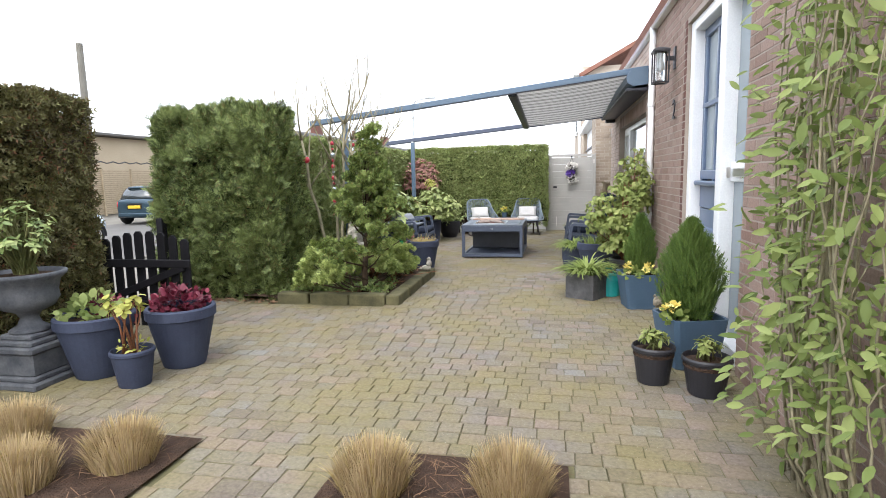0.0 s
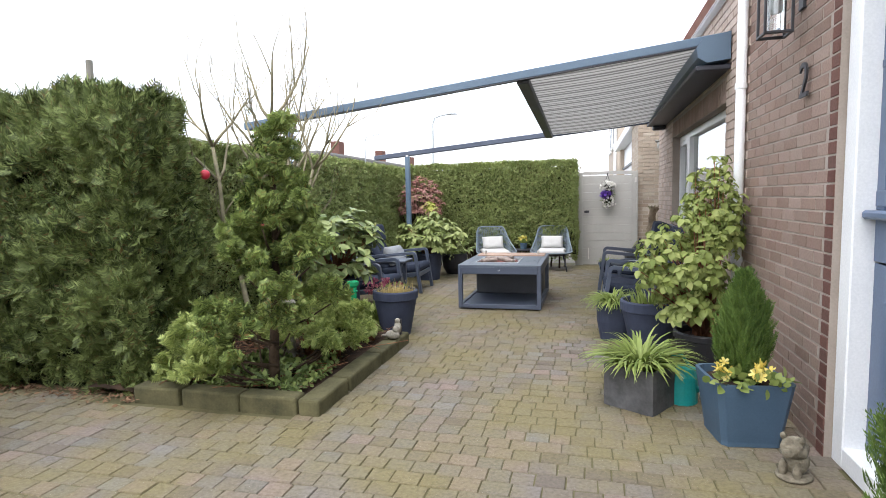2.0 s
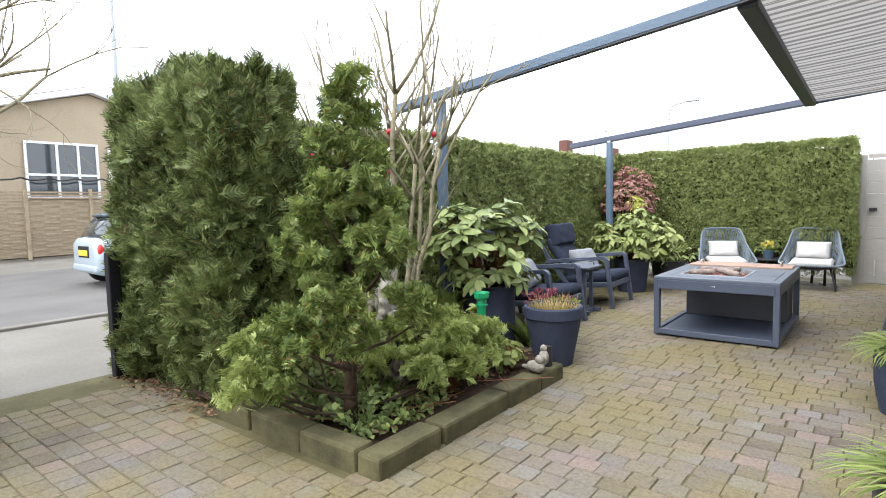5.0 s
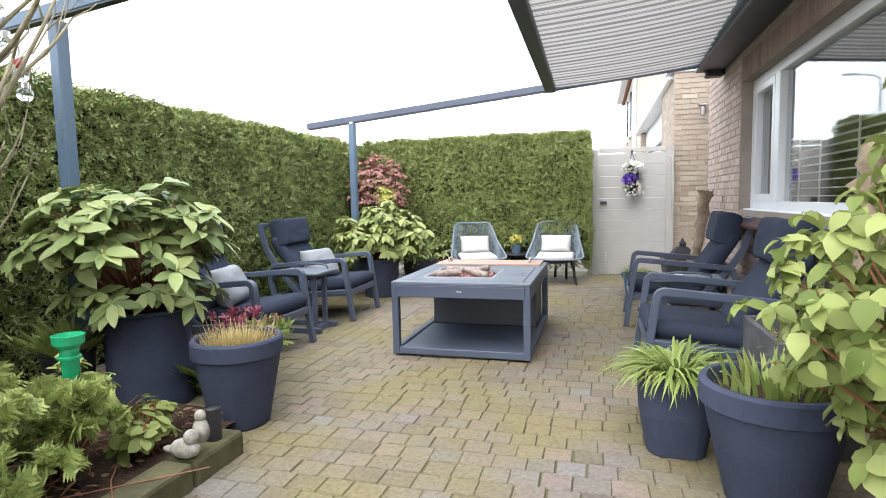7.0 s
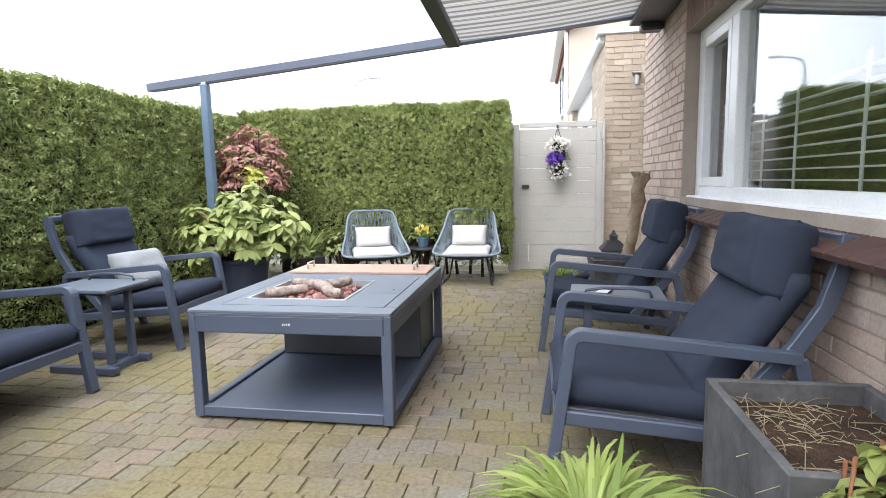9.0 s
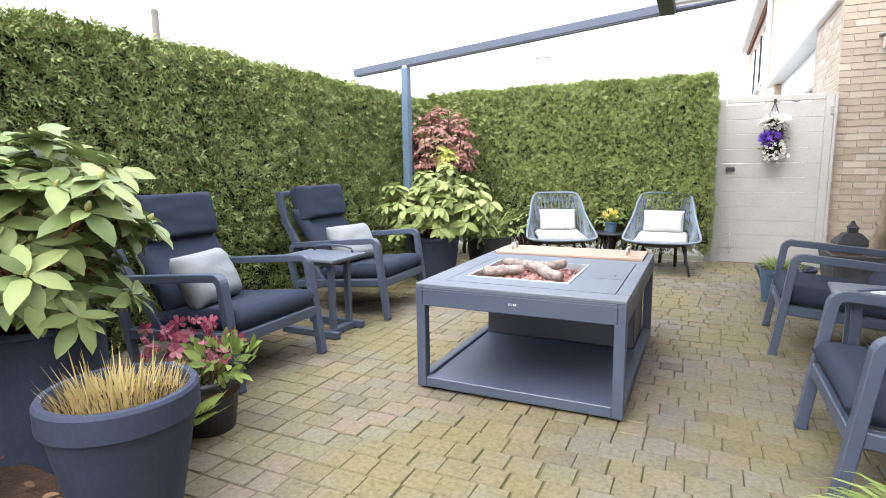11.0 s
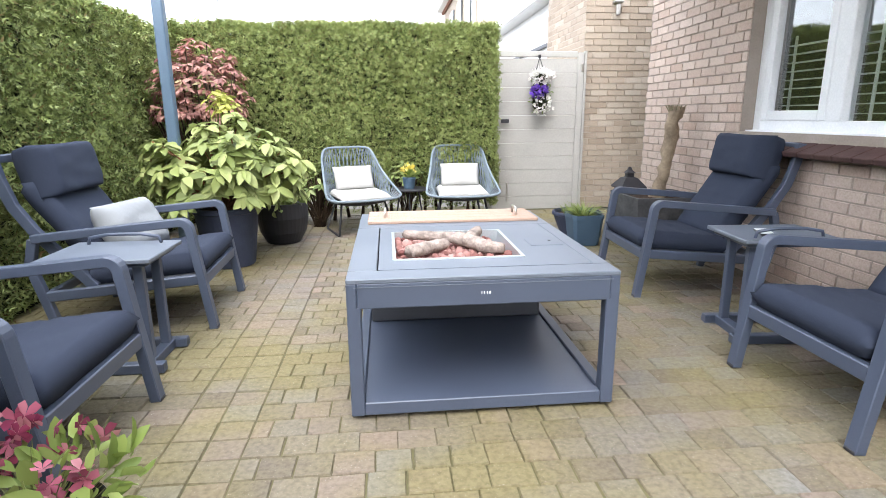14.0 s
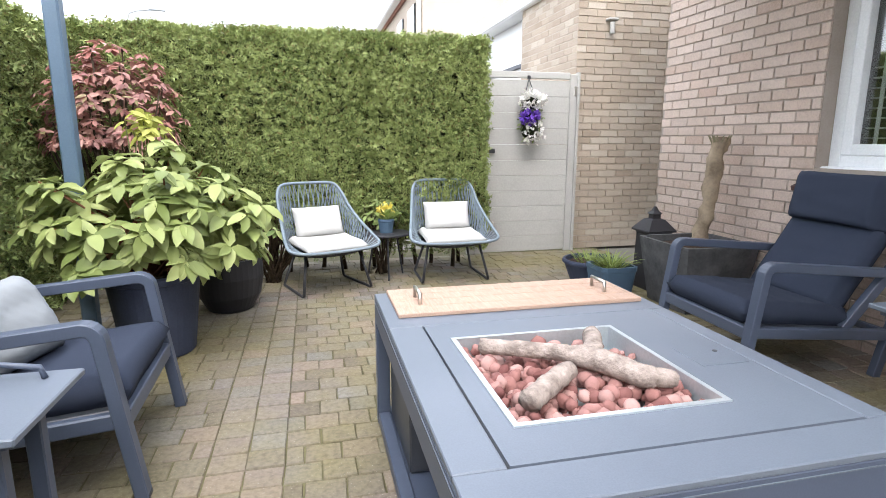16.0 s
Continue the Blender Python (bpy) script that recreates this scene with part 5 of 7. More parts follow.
# ---- cord chairs ----


def cord_chair(label):
    """Faces -y."""
    e = thing("cord_chair", label, "chair", group="cord chairs by the back hedge")
    half = [(0, 0.33, 0.885), (0.16, 0.33, 0.885), (0.255, 0.31, 0.865), (0.30, 0.26, 0.79), (0.325, 0.16, 0.67), (0.36, 0.0, 0.545), (0.395, -0.16, 0.445), (0.39, -0.27, 0.395), (0.27, -0.335, 0.375), (0, -0.35, 0.37)]
    full = half + [(-x, y, z) for x, y, z in half[-2:0:-1]]
    n = 120
    P = []
    m = len(full)
    for i in range(n):
        s = i / n * m
        k, f = int(s), s - int(s)
        a, b, c, d = (Vector(full[(k + j - 1) % m]) for j in range(4))
        P.append(0.5 * ((2 * b) + (c - a) * f + (2 * a - 5 * b + 4 * c - d) * f * f + (3 * b - a - 3 * c + d) * f ** 3))
    bm = bmesh.new()
    tube(bm, P + [P[0]], 0.013, 8)
    part("rim", bm, M["rope"], e, smooth=True)
    ring = []
    for i in range(n):
        a = math.pi / 2 - 2 * math.pi * i / n
        ring.append(Vector((0.30 * math.cos(a), 0.25 * math.sin(a) - 0.02, 0.33)))
    bm = bmesh.new()
    tube(bm, ring + [ring[0]], 0.011, 6)
    part("seat_ring", bm, M["black_steel"], e, smooth=True)
    bm = bmesh.new()
    for i in range(0, n):
        if 2 <= (i % 2) + 1:
            for sh in (5, -5):
                j = (i + sh) % n
                if P[i].z > 0.39:
                    mid = P[i].lerp(ring[j], 0.5)
                    mid += Vector((mid.x, mid.y, 0)).normalized() * 0.02
                    tube(bm, [P[i], mid, ring[j]], 0.0042, 4)
    part("cord_weave", bm, M["rope"], e, "woven grey blue cord")
    bm = bmesh.new()
    top = [bm.verts.new(p) for p in ring]
    low = [bm.verts.new((p.x * 0.7, p.y * 0.7, p.z - 0.03)) for p in ring]
    for i in range(n):
        bm.faces.new((top[i], top[(i + 1) % n], low[(i + 1) % n], low[i]))
    bm.faces.new(low)
    part("seat_shell", bm, M["black_steel"], e, smooth=True)
    bm = bmesh.new()
    for i in range(n):
        if P[i].z < 0.47:
            tube(bm, [P[i], ring[i]], 0.006, 4)
    part("seat_edge", bm, M["black_steel"], e)
    for s in (-1, 1):
        bm = bmesh.new()
        tube(bm, [(s * 0.24, -0.18, 0.33), (s * 0.305, -0.27, 0.02), (s * 0.305, -0.25, 0.012), (s * 0.29, 0.22, 0.012), (s * 0.28, 0.235, 0.03), (s * 0.20, 0.14, 0.33)], 0.012, 8)
        part("sled_leg", bm, M["black_steel"], e, smooth=True)
    part("seat_pad", moved(cushion((0.56, 0.52, 0.06), 0.015, 12, 0.25), pose(0, -0.07, 0.40, 3, 0, 0)), M["pillow"], e, "off white seat pad", True)
    return e


def back_pillow(e, turn, at):
    p = thing("back_pillow", "off white rectangular pillow propped in a cord chair", "cushion", at, turn, group="pillows on the cord chairs")
    part("cover", moved(cushion((0.44, 0.27, 0.09), 0.04, 14, 0.45), pose(0, 0, 0.135, 68, 0, 0)), M["pillow"], p, smooth=True)


k1 = cord_chair("grey blue cord armchair with off white pads by the hedge")
k1.matrix_basis = pose(-0.85, 13.74, 0, 0, 0, 0)
copy_thing(k1, pose(-2.00, 13.58, 0, 0, 0, 22))
back_pillow(None, 0, (-0.85, 13.84, 0.43))
back_pillow(None, 22, (-2.04, 13.68, 0.43))
st = thing("garden_side_table", "small round dark side table between cord chairs", "side table", (-1.43, 13.84, 0))
part("top", lathe([(0.215, 0.40), (0.22, 0.405), (0.22, 0.418), (0.215, 0.422)], 32), M["black_steel"], st)
for k in range(3):
    bm = bmesh.new()
    a = k * 2.094 + 0.5
    tube(bm, [(0.12 * math.cos(a), 0.12 * math.sin(a), 0.40), (0.19 * math.cos(a), 0.19 * math.sin(a), 0.0)], 0.009, 7)
    part("leg", bm, M["black_steel"], st)
fp = thing("flower_pot", "small blue pot of pale yellow primroses on the side table", "flower pot", (-1.43, 13.82, 0.422))
part("pot", pot_round(0.075, 0.06, 0.13, 0.03, 24, 0.01), M["pot_blue"], fp, smooth=False)
tuft(fp, 40, 0.05, 0.13, M["grassy"], LEAF, 1.2, 0.11, "leaves")
blob(fp, "flowers", (0, 0, 0.20), (0.09, 0.08, 0.06), 24, 0.034, M["yellow"], FLOWER, 1.0)

# ---- beds, kerb blocks ----
bed = thing("planting_bed", "raised planting bed of dark soil with leaf litter", "bed", kind="structure")
bm = bmesh.new()
bmesh.ops.create_grid(bm, x_segments=30, y_segments=36, size=0.5)
for v in bm.verts:
    x, y = -3.07 + v.co.x * 1.86, 7.0 + v.co.y * 2.3
    v.co = Vector((x, y, 0.075 + 0.04 * noise.noise(Vector((x, y, 0)) * 2.5) + 0.012 * noise.noise(Vector((x, y, 3)) * 14)))
part("soil", bm, M["soil"], bed)
blocks = [((-3.30, 5.87, 0.0), 0.40), ((-2.83, 5.87, 0), 0.49), ((-2.355, 5.87, 0), 0.45)]
for (x, y, z), L in blocks:
    k = tagged(part("kerb_block", one_box((0, 0, 0.045), (L, 0.15, 0.17), 0.02, None, 2), M["kerb"]), "mossy worn concrete edging block round the bed", "kerb block", "edging blocks of the bed")
    k.location, k.rotation_euler = (x, y, z), (0, 0, radians(RNG.uniform(-1.5, 1.5)))
for y, L in ((6.06, 0.52), (6.68, 0.70), (7.26, 0.44), (7.66, 0.36)):
    k = tagged(part("kerb_block", one_box((0, 0, 0.038), (0.165, L - 0.012, 0.165), 0.02, None, 2), M["kerb"]), "mossy worn concrete edging block round the bed", "kerb block", "edging blocks of the bed")
    k.location, k.rotation_euler = (-2.04, y, 0), (0, 0, radians(RNG.uniform(-1, 1)))

# litter of dead leaves and twigs on the soil
lit = thing("leaf_litter", "dead leaves and twigs on the soil", "litter", kind="stuff")
n = 900
P = np.stack([RNG.uniform(-3.6, -2.2, n), RNG.uniform(5.98, 8.05, n), RNG.uniform(0.08, 0.125, n)], 1)
scatter("dead_leaves", LEAF, P, frames(unit(n) * np.array([1, 1, 0.2]), np.tile([0, 0, 1.0], (n, 1)), 0.5), RNG.uniform(0.025, 0.06, n), M["dead_leaf"], lit)
bm = bmesh.new()
for k in range(90):
    p = Vector((RNG.uniform(-3.5, -2.2), RNG.uniform(6.0, 8.0), 0.115))
    d = Vector((*RNG.normal(0, 0.12, 2), 0.01))
    tube(bm, [p, p + d, p + d * 1.8 + Vector(RNG.normal(0, 0.02, 3)) * Vector((1, 1, 0.2))], 0.003, 4)
part("twigs", bm, M["twig_red"], lit)
n = 420
P = np.stack([RNG.uniform(-5.0, -3.45, n), 5.93 - np.abs(RNG.normal(0, 0.13, n)), RNG.uniform(0.012, 0.03, n)], 1)
lit2 = thing("leaf_litter", "red brown needles and dead sprays at the foot of the thuja", "litter", kind="stuff")
scatter("dead_sprays", LEAF, P, frames(unit(n) * np.array([1, 1, 0.15]), np.tile([0, 0, 1.0], (n, 1)), 0.4), RNG.uniform(0.02, 0.055, n), M["dead_leaf"], lit2)

# dwarf conifer with cloud-like pads
con = thing("dwarf_conifer", "dwarf hinoki conifer with fan shaped green pads", "conifer", (-2.44, 6.09, 0.05))
bm = bmesh.new()
tube(bm, [(-0.04, 0, -0.03), (-0.02, 0.0, 0.35), (0.03, -0.01, 0.8), (0.06, -0.04, 1.3), (0.12, -0.1, 1.8)], [0.048, 0.036, 0.030, 0.022, 0.010], 10)
pads = [((0.13, -0.10, 1.93), 0.10), ((0.10, -0.08, 1.76), 0.14), ((0.04, -0.16, 1.60), 0.14), ((0.20, -0.02, 1.58), 0.14), ((-0.08, 0.02, 1.45), 0.15), ((0.24, -0.14, 1.40), 0.15), ((0.08, -0.24, 1.30), 0.16),
        ((0.32, 0.06, 1.22), 0.17), ((-0.18, -0.10, 1.20), 0.16), ((0.02, 0.22, 1.22), 0.16), ((0.40, -0.12, 1.02), 0.18), ((-0.26, 0.14, 0.98), 0.17), ((-0.06, -0.30, 0.98), 0.18), ((0.20, -0.32, 0.84), 0.16),
        ((0.46, 0.10, 0.72), 0.17), ((-0.46, 0.10, 0.52), 0.18), ((-0.42, -0.34, 0.42), 0.18),
        ((-0.18, -0.52, 0.30), 0.17), ((0.34, 0.88, 0.34), 0.20), ((0.42, 0.66, 0.26), 0.19), ((0.22, 1.10, 0.30), 0.17), ((0.10, 0.80, 0.46), 0.17), ((-0.55, -0.32, 0.22), 0.15), ((-0.30, 0.34, 0.40), 0.18), ((-0.10, 0.62, 0.42), 0.17), ((-0.34, 0.72, 0.40), 0.16), ((0.34, 0.40, 0.22), 0.16), ((-0.02, -0.02, 1.10), 0.16), ((0.2, 0.1, 1.0), 0.18), ((-0.06, 0.05, 0.85), 0.2), ((0.12, 0.02, 1.45), 0.15)]
pads = [((c[0] * 0.92, c[1] * 0.92, c[2]), r) if c[2] > 0.6 else (c, r) for c, r in pads]
skirt = [((-0.42, -0.20, 0.60), 0.17), ((-0.30, -0.34, 0.44), 0.16), ((0.02, -0.36, 0.62), 0.16), ((0.26, -0.22, 0.58), 0.15), ((-0.52, -0.05, 0.40), 0.16), ((-0.16, -0.38, 0.30), 0.14)]
part("trunk", bm, M["bark"], con, smooth=True)
for c, r in pads + skirt:
    if (c, r) not in skirt and c[2] <= 0.6:
        continue
    z0 = max(0.1, c[2] - 0.22)
    bm = bmesh.new()
    tube(bm, [(0.02, -0.01, z0 * 0.95), (c[0] * 0.55, c[1] * 0.55, z0 + 0.06), (c[0], c[1], c[2] - 0.04)], [0.013, 0.008, 0.005], 6)
    part("limb", bm, M["bark"], con, smooth=True)


def pad_foliage(e, pads, mat):
    """Clusters of small curled fans round each pad."""
    P, A, N = [], [], []
    for c, r in pads:
        k = max(5, int(42 * r))
        puffs = unit(k)
        puffs[:, 2] = puffs[:, 2] * 0.75 + 0.15
        for q in np.array(c) + puffs * r * RNG.uniform(0.45, 0.95, k)[:, None]:
            n = 34
            d = unit(n)
            d[:, 2] = np.where(d[:, 2] < -0.4, -d[:, 2], d[:, 2])
            P.append(q + d * RNG.uniform(0.2, 1.0, n)[:, None] * RNG.uniform(0.04, 0.075))
            A.append(d + np.array([0, 0, 0.35]) + unit(n) * 0.3)
            N.append(unit(n) + d * 0.6)
    P, A, N = np.concatenate(P), np.concatenate(A), np.concatenate(N)
    scatter("foliage", WIDE_FROND, P, frames(A, N, 0.3), RNG.uniform(0.045, 0.085, len(P)), mat, e)


pad_foliage(con, [p for p in pads if p[0][2] > 0.6] + skirt, M["hinoki"])
# low pads split off from the conifer; stronger light is in their colour
low = thing("low_conifer", "spreading low conifer with golden green fans, brighter light put into their colour", "conifer", (-2.58, 6.16, 0.05))
pad_foliage(low, [(c, r) for c, r in pads if c[2] <= 0.6] + [((0.2, 0.5, 0.30), 0.17), ((-0.05, 0.35, 0.30), 0.17), ((-0.42, 0.5, 0.32), 0.16), ((0.3, 0.72, 0.4), 0.15)], M["lit_gold_conifer"])
bm = bmesh.new()
for c, r in pads:
    if c[2] <= 0.6:
        tube(bm, [(0.0, 0.0, 0.02), (c[0] * 0.5, c[1] * 0.5, 0.12), (c[0], c[1], c[2])], [0.014, 0.010, 0.005], 6)
part("stem_work", bm, M["bark"], low, smooth=True)["kind"] = "stuff"

# bare shrub with hanging glass balls
bare = thing("bare_shrub", "leafless many stemmed shrub hung with glass balls", "shrub", (-3.15, 7.15, 0.05))
# each stem: where it forks, then twigs that rise from the fork
stems = (((-0.30, 0.0, 0.0), (-0.58, 0.05, 2.0), 0.030), ((-0.10, 0.05, 0.0), (0.08, 0.05, 2.2), 0.030), ((0.05, 0.05, 0.0), (0.24, 0.08, 1.65), 0.026),
         ((0.12, 0.10, 0.0), (0.46, 0.12, 1.75), 0.024), ((-0.2, 0.2, 0.0), (-0.30, 0.36, 2.0), 0.026), ((-0.02, 0.25, 0.0), (0.02, 0.45, 2.0), 0.024))
for (bx, by, bz), (fx, fy, fz), r in stems:
    bm = bmesh.new()
    foot, fork = Vector((bx * 0.5, by, -0.05)), Vector((fx, fy, fz))
    pts = [foot.lerp(fork, t / 6) + Vector((*RNG.normal(0, 0.022, 2), 0)) * (0 < t < 6) for t in range(7)]
    tube(bm, pts, [r * (1 - 0.45 * t / 6) for t in range(7)], 8)
    up = (fork - foot).normalized()
    for k in range(5):
        a = 1.26 * k + RNG.uniform(0, 0.8)
        branch(bm, pts[6 - k % 2], (up.x + 0.85 * math.cos(a), up.y + 0.85 * math.sin(a), 1.0), RNG.uniform(0.58, 0.85), r * 0.56, 4, 0.5, -0.12)
    for k in (3, 4):
        a = RNG.uniform(0, 6.28)
        branch(bm, pts[k], (0.6 * math.cos(a), 0.6 * math.sin(a), 0.8), 0.45, r * 0.3, 2, 0.5, -0.08)
    part("stem", bm, M["bark_grey"], bare, smooth=True)


def ball(at, r, mat, label):
    e = thing("hanging_ball", label, "ornament", at, group="balls hung in the bare shrub")
    b = part("ball", lathe([(0.1 * r, -r), (0.55 * r, -0.84 * r), (0.9 * r, -0.45 * r), (r, 0), (0.9 * r, 0.45 * r), (0.55 * r, 0.84 * r), (0.2 * r, 0.98 * r)], 18), mat, e, smooth=True)
    part("cap", lathe([(0.62 * r, 0.72 * r), (0.66 * r, 0.74 * r), (0.66 * r, 1.5 * r), (0.6 * r, 1.55 * r)] if mat is M["glass"] else [(0.3 * r, 0.94 * r), (0.3 * r, 1.25 * r), (0.1 * r, 1.3 * r)], 16), M["steel"], e)
    bm = bmesh.new()
    tube(bm, [(0, 0, 1.25 * r), (0.004, 0, 1.5 * r + 0.12)], 0.002, 4)
    part("thread", bm, M["black_steel"], e)


ball((-3.42, 6.66, 1.75), 0.045, M["red_ball"], "glossy red ball hanging from a bare twig")
for p in ((-3.3, 7.2, 2.37), (-3.2, 7.75, 2.09), (-3.16, 7.8, 1.84), (-3.05, 7.6, 2.2), (-3.2, 7.82, 1.95)):
    ball(p, 0.04, M["glass"], "clear glass ball hanging from a bare twig")
ball((-3.18, 7.8, 2.0), 0.028, M["red_ball"], "small red ball hanging from a bare twig")

# small plants in the bed
# string of beads with a small red triangle
bs = thing("bead_string", "string of red and clear glass beads in the bare shrub", "ornament", (-3.36, 7.42, 2.12))
bm = bmesh.new()
tube(bm, [(0, 0, 0.06), (0, 0, -1.12)], 0.0025, 4)
part("cord", bm, M["black_steel"], bs)
for k in range(13):
    r = (0.022, 0.03, 0.018, 0.034)[k % 4]
    part("bead", lathe([(0.2 * r, -r), (0.8 * r, -0.6 * r), (r, 0), (0.8 * r, 0.6 * r), (0.2 * r, r)], 12), M["red_ball"] if k % 3 else M["tray"], bs, smooth=True).location = (0, 0, -0.03 - k * 0.083)
part("pendant", lathe([(0.05, -1.16), (0.05, -1.15), (0.006, -1.08)], 3), M["roof_tile"], bs)
gc = thing("ground_cover", "mixed low green ground cover in the bed", "ground cover", kind="stuff")
n = 2600
P = np.stack([RNG.uniform(-3.55, -2.22, n), RNG.uniform(5.95, 6.75, n), np.zeros(n)], 1)
P[:, 2] = 0.10 + 0.10 * np.clip(np.array([noise.noise(Vector(q) * 3.0) for q in P]) + 0.3, 0, 1) * RNG.uniform(0.3, 1.3, n)
scatter("leaves", ROUND_LEAF, P, frames(unit(n) + np.array([0, 0, 0.4]), np.tile([0, 0, 1.0], (n, 1)), 0.5), RNG.uniform(0.025, 0.06, n), M["ivy"], gc)
for x, y, r, h, c in ((-2.5, 7.30, 0.24, 0.52, 22), (-2.36, 6.92, 0.18, 0.32, 14), (-2.64, 6.98, 0.2, 0.42, 16), (-3.25, 6.25, 0.2, 0.36, 18), (-2.45, 7.72, 0.13, 0.2, 7), (-2.75, 7.45, 0.16, 0.3, 8), (-2.3, 7.55, 0.13, 0.18, 10)):
    e = thing("leafy_shrub", "small yellow green leafy shrub in the bed", "shrub", (x, y, 0.08), group="small shrubs in the bed")
    whorl_plant(e, (0, 0, h * 0.6), (r, r, h * 0.45), c * 2, 0.075, ROUND_LEAF, M["hydra"], M["twig_red"], leaves=5, stem_r=0.004)

stt = thing("garden_statue", "pale weathered stone garden statue among the shrubs", "statue", (-2.84, 6.80, 0.06), 50)
bm = lathe([(0.13, 0), (0.14, 0.03), (0.13, 0.09), (0.105, 0.11), (0.125, 0.25), (0.105, 0.42), (0.075, 0.54), (0.085, 0.62), (0.095, 0.70), (0.075, 0.765), (0.035, 0.79), (0.032, 0.815)], 26)
for c, q in (((0.015, -0.03, 0.835), (0.044, 0.052, 0.058)), ((0.01, 0.02, 0.855), (0.060, 0.058, 0.050)), ((0.0, 0.06, 0.80), (0.055, 0.035, 0.085)), ((0.03, 0.045, 0.885), (0.035, 0.035, 0.03)), ((0.09, -0.02, 0.64), (0.034, 0.042, 0.11)), ((-0.09, -0.02, 0.66), (0.034, 0.042, 0.10)), ((0.05, -0.09, 0.54), (0.075, 0.035, 0.032)), ((-0.04, -0.10, 0.60), (0.03, 0.04, 0.075)), ((0, -0.06, 0.32), (0.10, 0.08, 0.16)), ((0.05, -0.05, 0.20), (0.07, 0.08, 0.14))):
    bmesh.ops.create_uvsphere(bm, u_segments=16, v_segments=10, radius=1, matrix=Matrix.Translation(c) @ Matrix.Diagonal((*q, 1)))
for v in bm.verts:
    v.co += Vector((v.co.x, v.co.y, 0)) * (noise.noise(v.co * 15) * 0.4 + noise.noise(Vector((v.co.x * 60, v.co.y * 60, v.co.z * 8))) * 0.12)
part("figure", bm, M["statue_white"], stt, smooth=True)
g = thing("rain_gauge", "green plastic rain gauge on a thin stake", "rain gauge", (-2.30, 7.22, 0.08))
part("stake", lathe([(0.004, -0.08), (0.004, 0.42)], 6), M["black_steel"], g)
part("tube", lathe([(0.022, 0.36), (0.027, 0.37), (0.034, 0.58), (0.036, 0.61)], 20), M["green_plastic"], g, smooth=True)
part("funnel", lathe([(0.036, 0.60), (0.056, 0.62), (0.060, 0.655), (0.052, 0.656), (0.04, 0.62)], 20), M["green_plastic"], g)
part("rim_band", lathe([(0.036, 0.555), (0.044, 0.558), (0.044, 0.568), (0.036, 0.571)], 20), M["green_plastic"], g)
bd = thing("stone_bird", "small pale stone bird on the mossy kerb", "figurine", (-2.02, 7.50, 0.1205))
bm = bmesh.new()
for c, s in (((0, 0, 0.045), (0.075, 0.045, 0.045)), ((0.035, 0.0, 0.10), (0.035, 0.032, 0.035)), ((-0.07, 0, 0.035), (0.05, 0.022, 0.016)), ((0.03, 0.07, 0.10), (0.04, 0.035, 0.06)), ((0.03, 0.07, 0.17), (0.026, 0.025, 0.028))):
    bmesh.ops.create_uvsphere(bm, u_segments=12, v_segments=8, radius=1, matrix=Matrix.Translation(c) @ Matrix.Diagonal((*s, 1)))
part("figure", bm, M["statue_white"], bd, smooth=True)
bc = thing("bollard_light", "short black cylinder light at the end of the kerb", "garden light", (-2.03, 7.70, 0.1205))
part("body", lathe([(0.036, 0), (0.038, 0.004), (0.038, 0.155), (0.034, 0.16), (0.034, 0.15)], 24), M["black_steel"], bc)

# ---- potted plants ----


def potted(name, label, x, y, pot_bm, pot_mat, soil_r, soil_z, square=0.0, turn=0.0, group=""):
    e = thing(name, label, "potted plant", (x, y, 0), turn, group)
    part("pot", pot_bm, pot_mat, e)
    part("soil", soil_disc(soil_r, soil_z, square), M["soil"], e)
    return e


rh = potted("potted_rhododendron", "big rhododendron in a tall dark grey round pot", -2.99, 8.34, pot_round(0.265, 0.25, 0.61, 0.03, 40), M["pot_grey"], 0.225, 0.56)
whorl_plant(rh, (-0.08, -0.05, 0.98), (0.64, 0.56, 0.46), 112, 0.165, leaf_shape(0.46, 0.07, 0.14), M["rhodo"], M["twig_red"], (0, 0, 0.55), 8, 0.006, 0.95, 0.12, 0.26, 0.045)
whorl_plant(rh, (0.0, 0.0, 0.74), (0.46, 0.42, 0.16), 34, 0.15, LEAF, M["rhodo"], M["twig_red"], (0, 0, 0.55), 7, 0.006, 0.9, 0.35, 0.5)
ws = potted("potted_grass", "cut straw coloured grass in a round grey pot", -2.22, 8.17, pot_round(0.25, 0.16, 0.50, 0.10, 40, 0.03), M["pot_grey"], 0.22, 0.43)
tuft(ws, 620, 0.20, 0.11, M["straw_green"], blade_shape(0.045, 0.35, 3), 0.12, 0.43)
tuft(ws, 60, 0.20, 0.19, M["straw_green"], blade_shape(0.03, 0.2, 3), 0.10, 0.43, "tall_blades")
hb = potted("potted_hellebore", "pink flowering hellebore in a black plastic pot", -2.54, 8.80, pot_round(0.16, 0.12, 0.27, 0.03, 28, 0.008), M["pot_black"], 0.15, 0.22)
tuft(hb, 46, 0.06, 0.26, M["stem"], STRAIGHT, 1.3, 0.22, "stem_work")
blob(hb, "leafage", (0.08, 0, 0.34), (0.15, 0.15, 0.10), 90, 0.085, M["grassy"], LEAF, 0.6)
blob(hb, "flowerhead", (-0.08, 0, 0.41), (0.24, 0.2, 0.13), 60, 0.036, M["pink"], FLOWER, 0.3)
f2 = potted("potted_fern", "small bushy fern in a black plastic pot", -3.28, 8.02, pot_round(0.15, 0.12, 0.42, 0.04, 26, 0.01), M["pot_black"], 0.13, 0.37)
